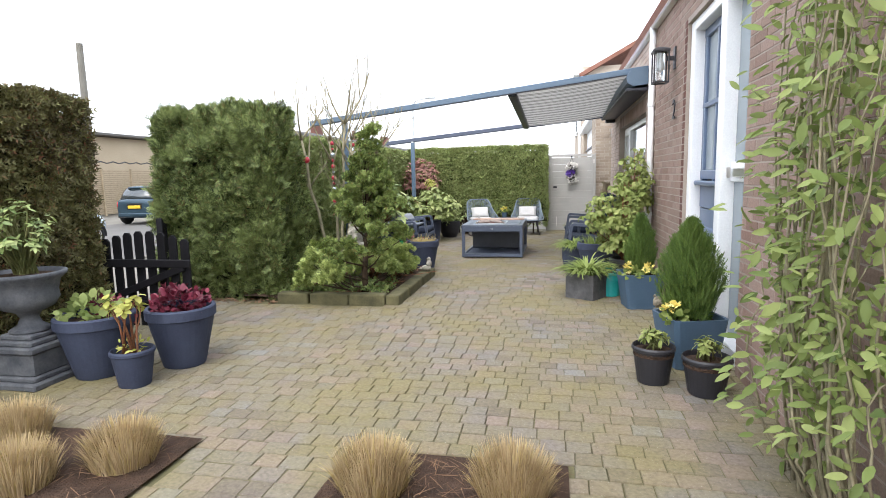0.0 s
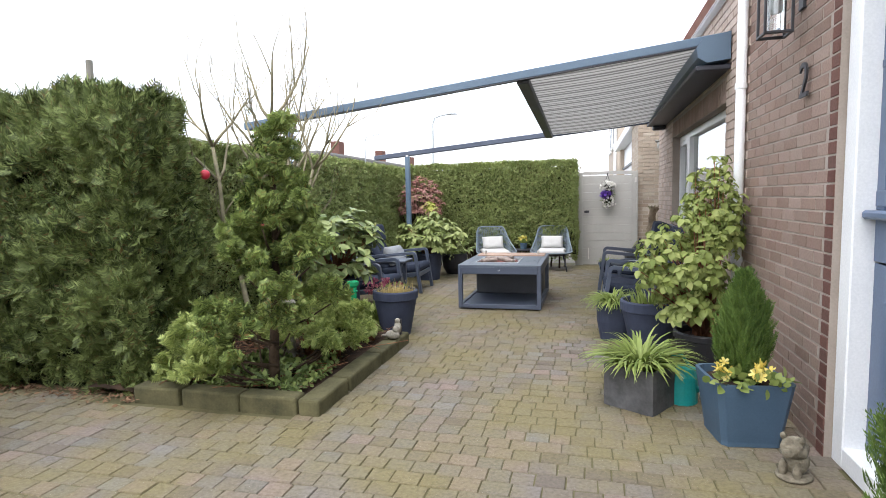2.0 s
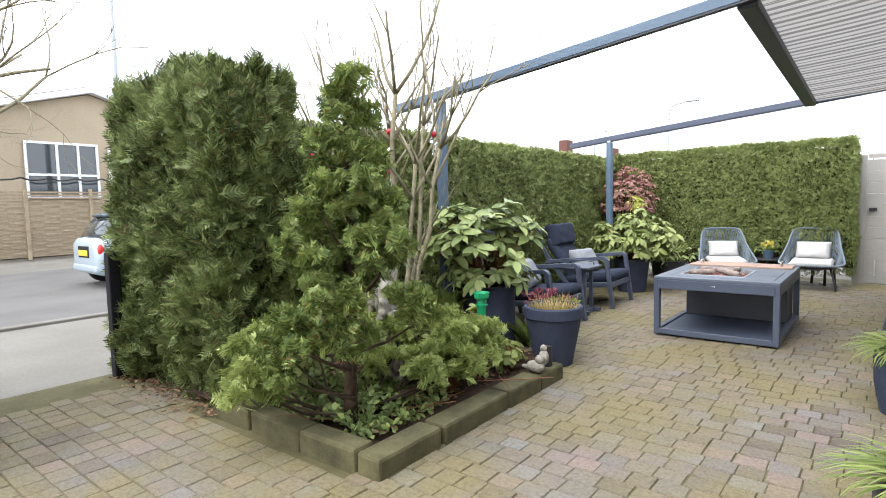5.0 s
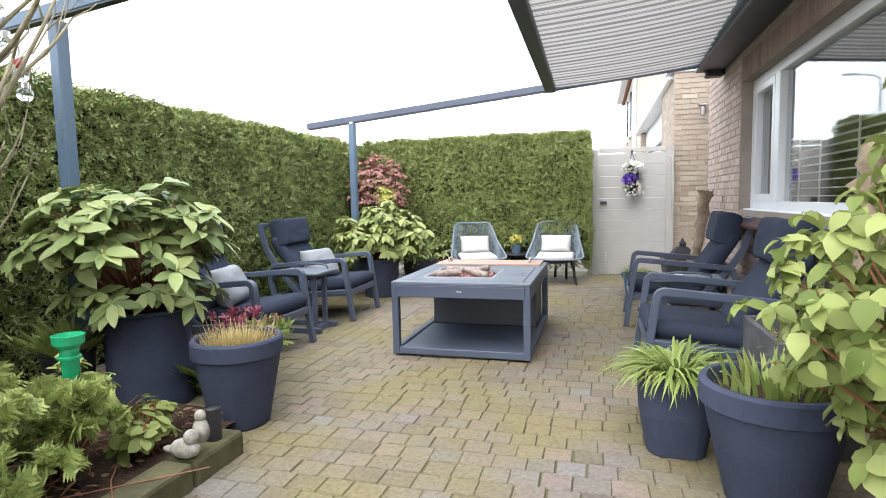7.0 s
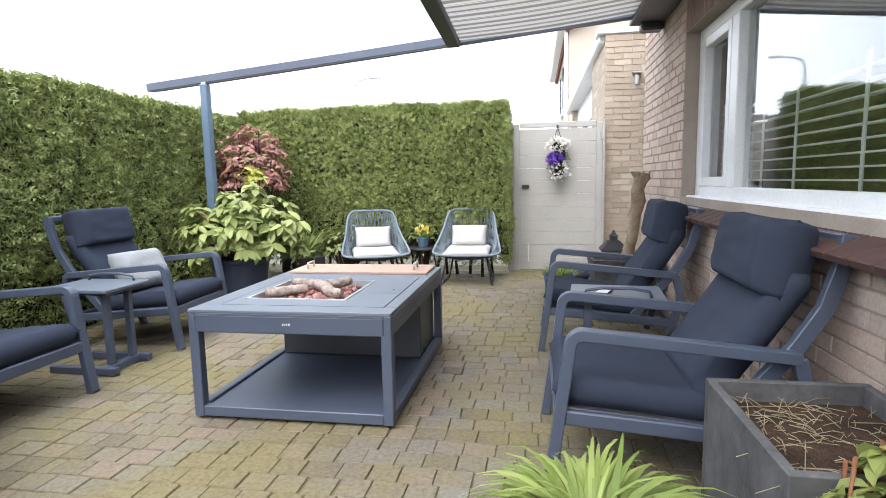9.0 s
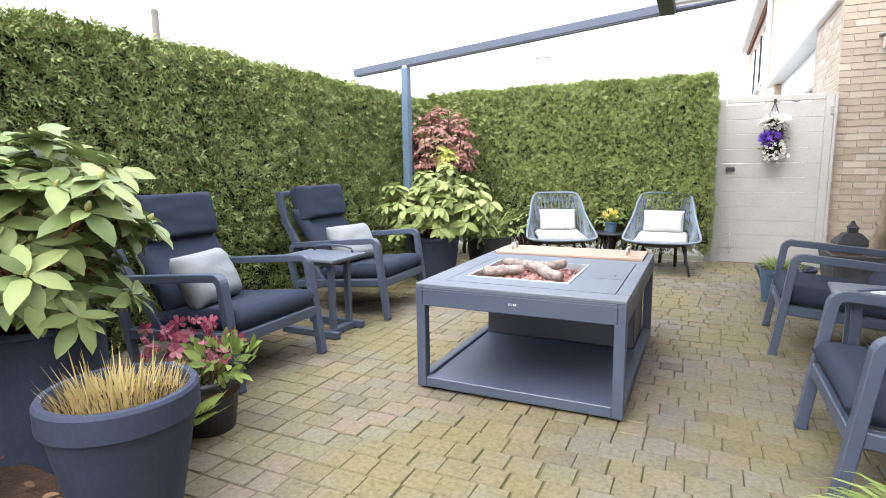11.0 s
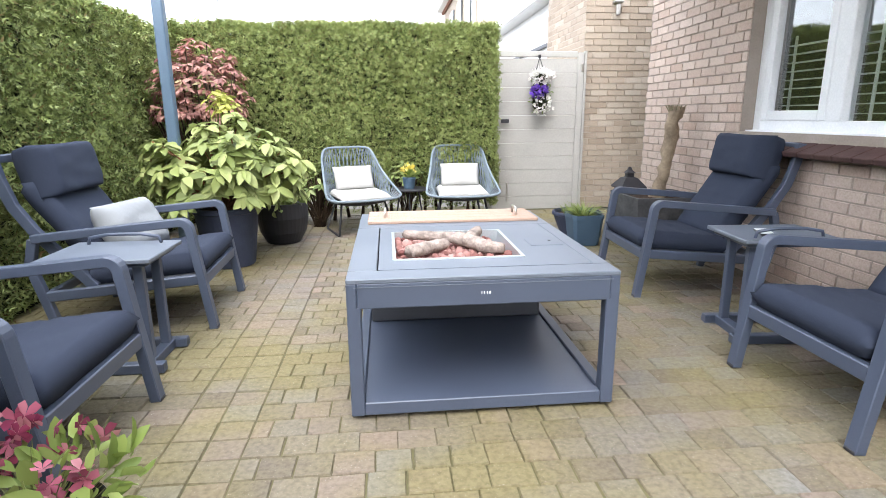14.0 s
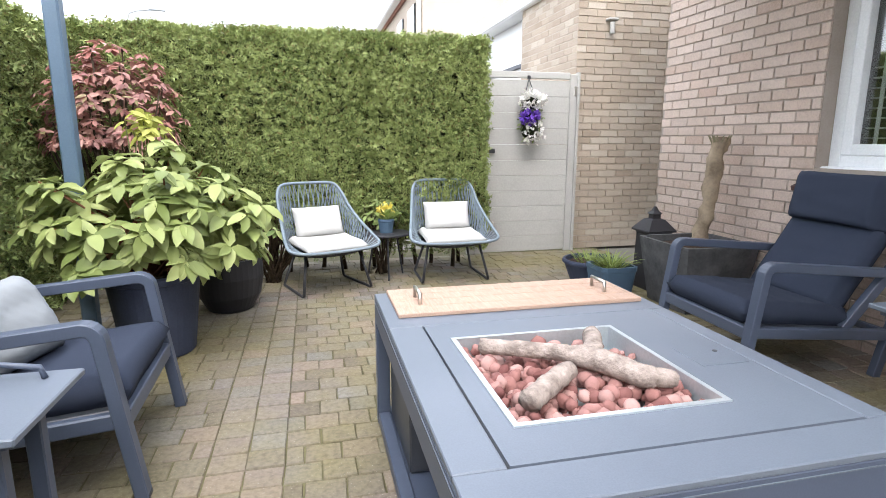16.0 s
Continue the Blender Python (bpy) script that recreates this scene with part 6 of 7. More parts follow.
tuft(f2, 60, 0.1, 0.26, M["grassy"], fern_shape(8, 0.22, 0.06, 0.3), 0.8, 0.36, "fronds")
fe = thing("fern", "green fern beside the rhododendron pot", "fern", (-2.66, 8.58, 0))
tuft(fe, 30, 0.06, 0.44, M["grassy"], fern_shape(12, 0.2, 0.035, 0.35), 1.1, 0.0, "fronds")

r2 = potted("potted_rhododendron", "rhododendron in a tall dark pot by the hedge", -3.02, 12.28, pot_round(0.27, 0.20, 0.50, 0.05, 36), M["pot_grey"], 0.24, 0.46)
whorl_plant(r2, (0.02, 0.0, 0.76), (0.64, 0.56, 0.50), 170, 0.145, leaf_shape(0.50, 0.08, 0.2), M["rhodo_pale"], M["twig_red"], (0, 0, 0.46), 8, 0.006, 0.85, 0.3, 0.36)
ys = thing("yellow_shrub", "yellow leaved shrub behind the rhododendron", "shrub", (-3.2, 12.85, 0))
whorl_plant(ys, (0.1, -0.1, 1.30), (0.14, 0.14, 0.22), 12, 0.10, LEAF, M["yellow_leaf"], M["stem"], (0, 0, 0.0), 6, 0.006)
r3 = potted("potted_lily", "tall green lily shoots in a dark round pot", -2.72, 13.10, lathe([(0.15, 0), (0.165, 0.01), (0.225, 0.12), (0.25, 0.26), (0.245, 0.40), (0.23, 0.405), (0.22, 0.38)], 36), M["pot_black"], 0.215, 0.37)
tuft(r3, 60, 0.1, 0.48, M["grassy"], BLADE, 0.35, 0.36)
blob(r3, "leaves", (-0.05, -0.1, 0.52), (0.24, 0.2, 0.22), 150, 0.11, M["rhodo"], LEAF, 0.4)
rp = thing("red_photinia", "shrub with reddish pink young leaves in the hedge corner", "shrub", (-3.52, 13.48, 0))
whorl_plant(rp, (0.04, -0.04, 1.38), (0.50, 0.42, 0.62), 330, 0.078, LEAF, M["red_leaf"], M["bark"], (0, 0, 0), 7, 0.008, 0.9, 0.35)
lb = thing("laurel_shrub", "dark green laurel shoots at the foot of the hedge", "shrub", (-2.45, 13.85, 0))
whorl_plant(lb, (0, 0, 0.42), (0.42, 0.16, 0.34), 46, 0.11, LEAF, M["rhodo"], M["bark"], (0, 0, 0), 6, 0.006)
l2 = thing("laurel_shrub", "dark green laurel shoots at the foot of the hedge", "shrub", (-1.45, 13.98, 0))
whorl_plant(l2, (0, 0, 0.55), (0.25, 0.1, 0.2), 18, 0.09, LEAF, M["rhodo"], M["bark"], (0, 0, 0), 6, 0.005)

# house side, from the gate towards the door
pb = thing("stump_planter", "square dark planter with a pale sawn trunk", "planter", (0.78, 12.40, 0))
bm = lathe([(0.24, 0), (0.245, 0.01), (0.315, 0.50), (0.315, 0.51), (0.285, 0.51), (0.275, 0.44)], 32, 14)
part("box", bm, M["slate"], pb)
part("soil", soil_disc(0.275, 0.46, 14), M["soil"], pb)
bm = bmesh.new()
tube(bm, [(0.05 + 0.0048 * k, 0.04 + 0.012 * math.sin(k * 0.6), 0.44 + 0.042 * k) for k in range(21)], [0.060 + 0.006 * math.sin(k * 1.3) for k in range(21)], 16)
for v in bm.verts:
    v.co += Vector((v.co.x - 0.09, v.co.y - 0.04, 0)) * (noise.noise(v.co * 9) * 0.5 + noise.noise(v.co * 30) * 0.3)
part("trunk", bm, M["stump"], pb, "pale trunk with peeling bark", True)
for k in range(14):
    a = RNG.uniform(0, 6.28)
    bm = bmesh.new()
    tube(bm, [(0.145 + 0.05 * math.cos(a), 0.04 + 0.05 * math.sin(a), 1.24), (0.145 + 0.09 * math.cos(a), 0.04 + 0.09 * math.sin(a), 1.30)], [0.009, 0.004], 4)
    part("splinter", bm, M["bark_grey"], pb)
la = thing("garden_lantern", "black metal garden lantern behind the planter", "lantern", (0.76, 12.93, 0))
part("body", lathe([(0.15, 0), (0.155, 0.01), (0.14, 0.48), (0.16, 0.50)], 4), M["black_steel"], la).rotation_euler = (0, 0, radians(45))
part("roof", lathe([(0.185, 0.50), (0.185, 0.515), (0.09, 0.60), (0.05, 0.61), (0.05, 0.645), (0.065, 0.65), (0.03, 0.675), (0.012, 0.71)], 4), M["black_steel"], la).rotation_euler = (0, 0, radians(45))
sq = potted("potted_grass", "yellow green grass in a square blue grey pot", 0.20, 12.63, lathe([(0.11, 0), (0.12, 0.01), (0.15, 0.26), (0.155, 0.265), (0.155, 0.30), (0.135, 0.30), (0.13, 0.25)], 28, 8), M["pot_blue"], 0.13, 0.27, 8)
tuft(sq, 130, 0.08, 0.22, M["grassy"], BLADE, 0.9, 0.26)
bw = potted("potted_grass", "short grass in a wide grey bowl", 0.30, 13.12, pot_round(0.26, 0.17, 0.24, 0.04, 30), M["pot_grey"], 0.23, 0.2)
tuft(bw, 90, 0.15, 0.16, M["grassy"], BLADE, 0.6, 0.2)

px = thing("slate_planter", "long slate grey planter box with bare roots and a sawn trunk", "planter", (0.82, 8.72, 0))
for c, s in (((0, -0.315, 0.27), (0.52, 0.03, 0.54)), ((0, 0.315, 0.27), (0.52, 0.03, 0.54)), ((-0.245, 0, 0.27), (0.03, 0.60, 0.538)), ((0.245, 0, 0.27), (0.03, 0.60, 0.538)), ((0, 0, 0.02), (0.46, 0.60, 0.03))):
    part("side_panel" if c[2] > 0.1 else "floor_panel", one_box(c, s, 0.004), M["slate"], px)
part("soil", one_box((0, 0, 0.45), (0.458, 0.598, 0.04)), M["soil"], px)
bm = bmesh.new()
for k in range(140):
    p = Vector((RNG.uniform(-0.2, 0.2), RNG.uniform(-0.27, 0.27), 0.475))
    d = Vector(RNG.normal(0, 0.035, 3)) * Vector((1, 1, 0.3))
    tube(bm, [p, p + d + Vector((0, 0, 0.012)), p + d * 2], 0.0014, 4)
part("root_tangle", bm, M["bark_grey"], px)["kind"] = "stuff"
bm = bmesh.new()
tube(bm, [(0.15, -0.12, 0.42 + 0.05 * k) if k % 2 else (0.16 + 0.001 * k, -0.13, 0.42 + 0.05 * k) for k in range(22)], [0.06 + 0.012 * math.sin(k * 1.7) for k in range(22)], 16)
for v in bm.verts:
    v.co += Vector((v.co.x - 0.165, v.co.y + 0.125, 0)) * (noise.noise(v.co * 9) * 0.6 + noise.noise(v.co * 31) * 0.35)
part("trunk", bm, M["stump"], px, "pale sawn trunk", True)

whorl_plant(px, (-0.02, -0.44, 0.52), (0.22, 0.14, 0.14), 26, 0.075, CRINKLED, M["hydra"], M["twig_red"], (0, -0.2, 0.45), 5, 0.005, 0.95, 0.35, 0.5)
cp = potted("potted_lily", "arching green blades in a rounded grey pot", 0.11, 8.36, lathe([(0.12, 0), (0.135, 0.01), (0.17, 0.2), (0.175, 0.34), (0.165, 0.40), (0.15, 0.40), (0.145, 0.34)], 30, 1.2), M["pot_grey"], 0.145, 0.37, 1.2)
tuft(cp, 340, 0.11, 0.32, M["grassy"], blade_shape(0.055, 0.9, 5), 0.85, 0.36)
bp = potted("potted_bulbs", "sprouting bulbs in a wide round grey pot", 0.42, 7.94, pot_round(0.275, 0.17, 0.50, 0.10, 40, 0.03), M["pot_grey"], 0.24, 0.44)
tuft(bp, 90, 0.20, 0.18, M["grassy"], blade_shape(0.16, 0.25, 3), 0.25, 0.44)
hy = potted("potted_hydrangea", "large hydrangea in fresh yellow green leaf against the brick", 0.78, 7.34, pot_round(0.24, 0.18, 0.36, 0.06, 30), M["pot_black"], 0.21, 0.31)
whorl_plant(hy, (0.10, 0.28, 1.28), (0.24, 0.45, 0.62), 230, 0.074, CRINKLED, M["hydra"], M["twig_red"], (0, 0, 0.3), 5, 0.005, 0.95, 0.35, 0.62)
whorl_plant(hy, (-0.20, -0.02, 0.92), (0.42, 0.40, 0.42), 230, 0.074, CRINKLED, M["hydra"], M["twig_red"], (0, 0, 0.3), 5, 0.005, 0.95, 0.35, 0.62)
whorl_plant(hy, (-0.06, -0.10, 0.62), (0.34, 0.30, 0.26), 75, 0.08, CRINKLED, M["hydra"], M["twig_red"], (0, 0, 0.3), 6, 0.005, 0.85, 0.2, 0.5)
cu1 = potted("potted_lily", "arching green blades in a square slate cube pot", 0.21, 6.52, moved(lathe([(0.185, 0), (0.19, 0.005), (0.19, 0.30), (0.165, 0.30), (0.165, 0.25)], 40, 16), pose(0, 0, 0, 0, 0, 0)), M["slate"], 0.165, 0.27, 16, -32)
tuft(cu1, 340, 0.12, 0.38, M["grassy"], blade_shape(0.058, 0.8, 5), 0.85, 0.27)
wc = thing("watering_can", "teal plastic watering can behind the pots", "watering can", (0.50, 6.62, 0))
part("body", lathe([(0.10, 0), (0.11, 0.01), (0.11, 0.20), (0.09, 0.26), (0.05, 0.27)], 24), M["teal"], wc, smooth=False)
bm = bmesh.new()
tube(bm, [(0.08, -0.02, 0.08), (0.16, -0.16, 0.22), (0.20, -0.24, 0.32)], [0.022, 0.016, 0.014], 10)
part("spout", bm, M["teal"], wc, smooth=True)
bm = bmesh.new()
tube(bm, [(-0.10, 0, 0.10), (-0.17, 0, 0.2), (-0.12, 0, 0.33), (0.0, 0, 0.34), (0.05, 0, 0.27)], 0.012, 8)
part("handle", bm, M["teal"], wc, smooth=True)


def square_pot(e_name, label, x, y, top, h, plant_h, turn=0.0, spread=0.44):
    e = potted(e_name, label, x, y, lathe([(top * 0.36, 0), (top * 0.375, 0.006), (top * 0.375, 0.03), (top * 0.48, h - 0.012), (top * 0.485, h), (top * 0.44, h), (top * 0.43, h - 0.06)], 36, 7), M["pot_blue"], top * 0.42, h - 0.045, 7, turn, "blue pots with conifers")
    n = 3400
    z = RNG.uniform(0, 1, n) ** 1.1
    a = RNG.uniform(0, 6.283, n)
    w = top * spread * np.sin(np.pi * np.clip(z * 0.82 + 0.2, 0, 1)) ** 0.8 * np.sqrt(RNG.uniform(0.1, 1, n)) * (1 + 0.25 * np.sin(a * 4 + z * 6))
    p = np.stack([w * np.cos(a), w * np.sin(a), h - 0.04 + z * plant_h], 1)
    aim = np.stack([np.cos(a) * 0.35, np.sin(a) * 0.35, np.ones(n)], 1) + unit(n) * 0.3
    scatter("needles", spray_shape(4, 0.3, 0.05), p, frames(aim, np.stack([np.cos(a), np.sin(a), np.zeros(n)], 1), 0.8), RNG.uniform(0.05, 0.11, n), M["cypress"], e)
    bm = bmesh.new()
    tube(bm, [(0, 0, h - 0.05), (0, 0, h + plant_h * 0.8)], [0.015, 0.005], 6)
    part("trunk", bm, M["bark"], e)
    return e


s1 = square_pot("potted_conifer", "upright green conifer with primroses in a blue pot", 0.76, 6.08, 0.46, 0.39, 0.62, 8, 0.27)
s2 = square_pot("potted_conifer", "bushy green conifer with yellow flowers in a blue pot", 0.85, 4.18, 0.45, 0.39, 0.72, 15)
for e, cs in ((s1, ((-0.17, -0.16), (0.02, -0.19))), (s2, ((-0.20, -0.10),))):
    for k, (cx, cy) in enumerate(cs):
        blob(e, "flowerhead", (cx, cy, 0.47), (0.06, 0.045, 0.05), 14, 0.036, M["yellow"], FLOWER, 0.8)
        blob(e, "flower_leaves", (cx + 0.05, cy, 0.40), (0.12, 0.06, 0.05), 40, 0.06, M["grassy"], ROUND_LEAF, 0.8)
li = thing("stone_lion", "weathered stone lion cub sitting by the door", "figurine", (0.89, 5.58, 0.0), 230)
bm = bmesh.new()
for c, s in (((0, 0, 0.018), (0.10, 0.085, 0.02)), ((-0.02, 0, 0.09), (0.065, 0.06, 0.075)), ((0.035, 0, 0.175), (0.055, 0.055, 0.055)), ((0.08, 0, 0.16), (0.03, 0.03, 0.025)), ((0.05, 0.035, 0.06), (0.025, 0.02, 0.05)), ((0.05, -0.035, 0.06), (0.025, 0.02, 0.05)), ((0.03, 0.045, 0.225), (0.018, 0.015, 0.02)), ((0.03, -0.045, 0.225), (0.018, 0.015, 0.02)), ((0.0, 0, 0.165), (0.06, 0.065, 0.06))):
    bmesh.ops.create_uvsphere(bm, u_segments=16, v_segments=10, radius=1, matrix=Matrix.Translation(c) @ Matrix.Diagonal((*s, 1)))
for v in bm.verts:
    v.co += Vector((1, 1, 0)) * noise.noise(v.co * 60) * 0.006
part("figure", bm, M["statue"], li, smooth=True)
for x, y, r, h in ((0.52, 3.74, 0.15, 0.27), (0.83, 3.56, 0.16, 0.26)):
    e = potted("potted_seedling", "fresh green seedling in a black plastic pot", x, y, pot_round(r, r * 0.72, h, 0.035, 28, 0.008), M["pot_black"], r * 0.93, h - 0.04, group="black nursery pots")
    whorl_plant(e, (0, 0, h + 0.06), (0.09, 0.09, 0.07), 16, 0.06, LEAF, M["hydra"], M["stem"], (0, 0, h - 0.05), 6, 0.004)

# climber on the wall
cl = thing("climbing_plant", "tall leafy climber on the brick wall", "climber", (0.98, 2.55, 0))
bm = bmesh.new()
LP, LA = [], []
for k in range(38):
    p = Vector((RNG.uniform(-0.04, 0.08), RNG.uniform(-0.75, 0.06), 0.0))
    top, lean, out = RNG.uniform(0.9, 2.9), RNG.normal(-0.05, 0.1), RNG.uniform(0.02, 0.24)
    pts = []
    for i in range(13):
        t = i / 12
        pts.append(Vector((min(0.09, p.x - out * math.sin(t * 2.4) + RNG.normal(0, 0.012)), p.y + lean * t + RNG.normal(0, 0.02), top * t)))
    tube(bm, pts, [0.009 * (1 - 0.75 * i / 12) for i in range(13)], 5)
    for i in range(4, 13):
        for q in range(int(RNG.integers(3, 6 + i // 3))):
            o = RNG.normal(0, 0.075, 3)
            c = np.array(pts[i]) + o
            c[0] = min(c[0], 0.10)
            LP.append(c)
            LA.append(o * 6 + np.array([-0.4, 0, -0.1]))
part("stem_work", bm, M["bark_grey"], cl, smooth=True)
LP, LA = np.array(LP), np.array(LA)
scatter("leafage", LEAF, LP, frames(LA + unit(len(LP)) * 0.6, np.tile([-0.4, -0.3, 0.8], (len(LP), 1)), 0.4), RNG.uniform(0.04, 0.095, len(LP)), M["climber"], cl)

# front grass beds
fb = thing("front_bed", "low soil bed with cut ornamental grasses", "bed", kind="structure")
for x0, x1, y0, y1 in ((-4.4, -2.16, 0.6, 2.40), (-1.27, -0.10, 1.2, 2.42)):
    bm = bmesh.new()
    bmesh.ops.create_grid(bm, x_segments=16, y_segments=14, size=0.5)
    for v in bm.verts:
        v.co = Vector(((x0 + x1) / 2 + v.co.x * (x1 - x0), (y0 + y1) / 2 + v.co.y * (y1 - y0), 0.018))
        v.co.z += 0.012 * noise.noise(v.co * 9)
    part("soil", bm, M["soil"], fb)
n = 700
P = np.concatenate([np.stack([RNG.uniform(-4.3, -2.2, n), RNG.uniform(1.2, 2.38, n), np.full(n, 0.035)], 1), np.stack([RNG.uniform(-1.25, -0.12, n), RNG.uniform(1.3, 2.4, n), np.full(n, 0.035)], 1)])
lt = thing("straw_litter", "dry straw and bark litter on the front beds", "litter", kind="stuff")
scatter("straw", STRAIGHT, P, frames(unit(2 * n) * np.array([1, 1, 0.1]), np.tile([0, 0, 1.0], (2 * n, 1)), 0.3), RNG.uniform(0.06, 0.14, 2 * n), M["dead_leaf"], lt)
for x, y in ((-2.78, 1.80), (-2.42, 2.10), (-3.25, 2.22), (-3.6, 1.75), (-1.02, 2.08), (-0.36, 2.12), (-0.7, 1.5)):
    e = thing("cut_grass_clump", "clipped straw coloured ornamental grass clump", "grass clump", (x, y, 0.02), group="clipped grass clumps")
    tuft(e, 1500, 0.16, 0.25, M["straw"], STRAIGHT, 0.22, 0.0, dome=0.35)
    tuft(e, 500, 0.16, 0.25, M["straw_green"], blade_shape(0.02, 0.3, 3), 0.35, 0.0, "loose_blades", dome=0.4)

# pots and urn by the entrance
ur = thing("garden_urn", "dark cast urn on a stepped square pedestal", "urn", (-4.10, 3.12, 0))
bm = bmesh.new()
for s, z0, z1 in ((0.48, 0.0, 0.05), (0.40, 0.05, 0.09), (0.36, 0.09, 0.26), (0.40, 0.26, 0.31), (0.34, 0.31, 0.35), (0.28, 0.35, 0.39)):
    box(bm, (0, 0, (z0 + z1) / 2), (s, s, z1 - z0 + 0.004), 0.012)
part("pedestal", bm, M["urn"], ur)
part("bowl", lathe([(0.13, 0.39), (0.14, 0.41), (0.08, 0.45), (0.06, 0.50), (0.085, 0.54), (0.17, 0.58), (0.21, 0.64), (0.205, 0.70), (0.225, 0.78), (0.27, 0.82), (0.275, 0.845), (0.25, 0.85), (0.22, 0.80)], 36), M["urn"], ur, smooth=True)
part("soil", soil_disc(0.22, 0.82), M["soil"], ur)
whorl_plant(ur, (0, 0, 1.10), (0.24, 0.24, 0.32), 60, 0.065, LEAF, M["rhodo"], M["stem"], (0, 0, 0.8), 7, 0.006)
p1 = potted("potted_heuchera", "bronze green leaved plant in a round grey pot", -3.70, 3.31, pot_round(0.285, 0.17, 0.49, 0.09, 36, 0.03), M["pot_grey"], 0.25, 0.43, group="round pots by the entrance")
blob(p1, "leaves", (-0.02, 0, 0.50), (0.24, 0.22, 0.15), 190, 0.075, M["climber"], ROUND_LEAF, 0.8)
blob(p1, "red_leaves", (0.06, 0.1, 0.48), (0.2, 0.14, 0.1), 90, 0.07, M["heuchera"], ROUND_LEAF, 0.8)
p2 = potted("potted_heuchera", "dark red leaved plant in a round grey pot", -3.18, 3.63, pot_round(0.27, 0.165, 0.49, 0.09, 36, 0.03), M["pot_grey"], 0.235, 0.43, group="round pots by the entrance")
blob(p2, "leaves", (0, 0, 0.50), (0.22, 0.22, 0.14), 420, 0.06, M["heuchera"], ROUND_LEAF, 0.9)
p3 = potted("potted_seedling", "young yellow green shrub in a small grey pot", -3.24, 3.14, pot_round(0.155, 0.11, 0.28, 0.04, 28, 0.014), M["pot_grey"], 0.13, 0.23, group="round pots by the entrance")
whorl_plant(p3, (-0.02, 0, 0.60), (0.16, 0.14, 0.10), 9, 0.07, ROUND_LEAF, M["yellow_leaf"], M["twig_red"], (0, 0, 0.22), 6, 0.005)
blob(p3, "low_leaves", (0, 0, 0.30), (0.11, 0.1, 0.05), 30, 0.05, M["yellow_leaf"], LEAF, 0.8)

# open picket gate and its posts
pg = thing("picket_gate", "open black picket gate at the street entrance", "gate", (-4.72, 4.47, 0))
for k in range(8):
    h = 0.92 + 0.10 * math.sin(math.pi * (k + 0.5) / 8)
    bm = bmesh.new()
    w = 0.085
    prof = [(-w / 2, 0.06), (w / 2, 0.06), (w / 2, h - 0.03), (0.02, h), (-0.02, h), (-w / 2, h - 0.03)]
    fr = [bm.verts.new((x, -0.011, z)) for x, z in prof]
    bk = [bm.verts.new((x, 0.011, z)) for x, z in prof]
    bm.faces.new(fr)
    bm.faces.new(bk[::-1])
    for i in range(6):
        bm.faces.new((fr[i], bk[i], bk[(i + 1) % 6], fr[(i + 1) % 6]))
    bmesh.ops.recalc_face_normals(bm, faces=bm.faces)
    part("picket", moved(bm, pose(0.10 + k * 0.128, 0, 0)), M["black_wood"], pg)
for zz in (0.28, 0.70):
    part("cross_rail", one_box((0.53, -0.03, zz), (1.06, 0.035, 0.08), 0.006), M["black_wood"], pg)
part("brace", one_box((0, 0, 0), (0.98, 0.03, 0.07), 0.005, pose(0.53, -0.028, 0.49, 0, -21, 0)), M["black_wood"], pg)
part("hinge", one_box((0.02, 0.0, 0.70), (0.06, 0.02, 0.04), 0.004), M["black_steel"], pg)
for x, y, h in ((-4.80, 4.50, 1.0), (-5.02, 5.80, 1.05)):
    tagged(part("fence_post", one_box((x, y, h / 2), (0.09, 0.09, h), 0.008), M["black_wood"]), "black square timber gate post", "post", "posts of the street entrance")

# hanging flower basket on the gate
fbk = thing("hanging_flowers", "hanging basket of white and purple flowers on the gate", "flower basket", (0.25, 14.60, 1.0))
bm = bmesh.new()
for s in (-1, 1):
    tube(bm, [(0, 0.01, 0.92), (s * 0.06, -0.03, 0.72)], 0.005, 5)
part("hanger", bm, M["black_steel"], fbk)
part("hook", one_box((0, 0.012, 0.93), (0.03, 0.03, 0.04), 0.004), M["black_steel"], fbk)
part("basket", lathe([(0.06, 0.28), (0.09, 0.34), (0.10, 0.70), (0.08, 0.72)], 16), M["hedge_core"], fbk).location = (0, -0.06, 0)
blob(fbk, "leaves", (0, -0.07, 0.48), (0.13, 0.10, 0.24), 240, 0.045, M["ivy"], LEAF, 0.2)
blob(fbk, "white_flowers", (0, -0.10, 0.68), (0.15, 0.11, 0.11), 190, 0.036, M["white_petal"], FLOWER, 0.6)
blob(fbk, "purple_flowers", (-0.02, -0.13, 0.50), (0.13, 0.09, 0.08), 85, 0.036, M["purple"], FLOWER, 0.2)
blob(fbk, "trailing_flowers", (0.02, -0.12, 0.36), (0.14, 0.10, 0.15), 110, 0.024, M["white_petal"], FLOWER, 0.2)

# ---- beyond the garden ----


def loft(sections):
    """A closed skin through rings of points with the same count."""
    bm = bmesh.new()
    rings = [[bm.verts.new(p) for p in ring] for ring in sections]
    for a, b in zip(rings, rings[1:]):
        for i in range(len(a)):
            j = (i + 1) % len(a)
            bm.faces.new((a[i], a[j], b[j], b[i]))
    bm.faces.new(rings[0][::-1])
    bm.faces.new(rings[-1])
    bmesh.ops.recalc_face_normals(bm, faces=bm.faces)
    return bm


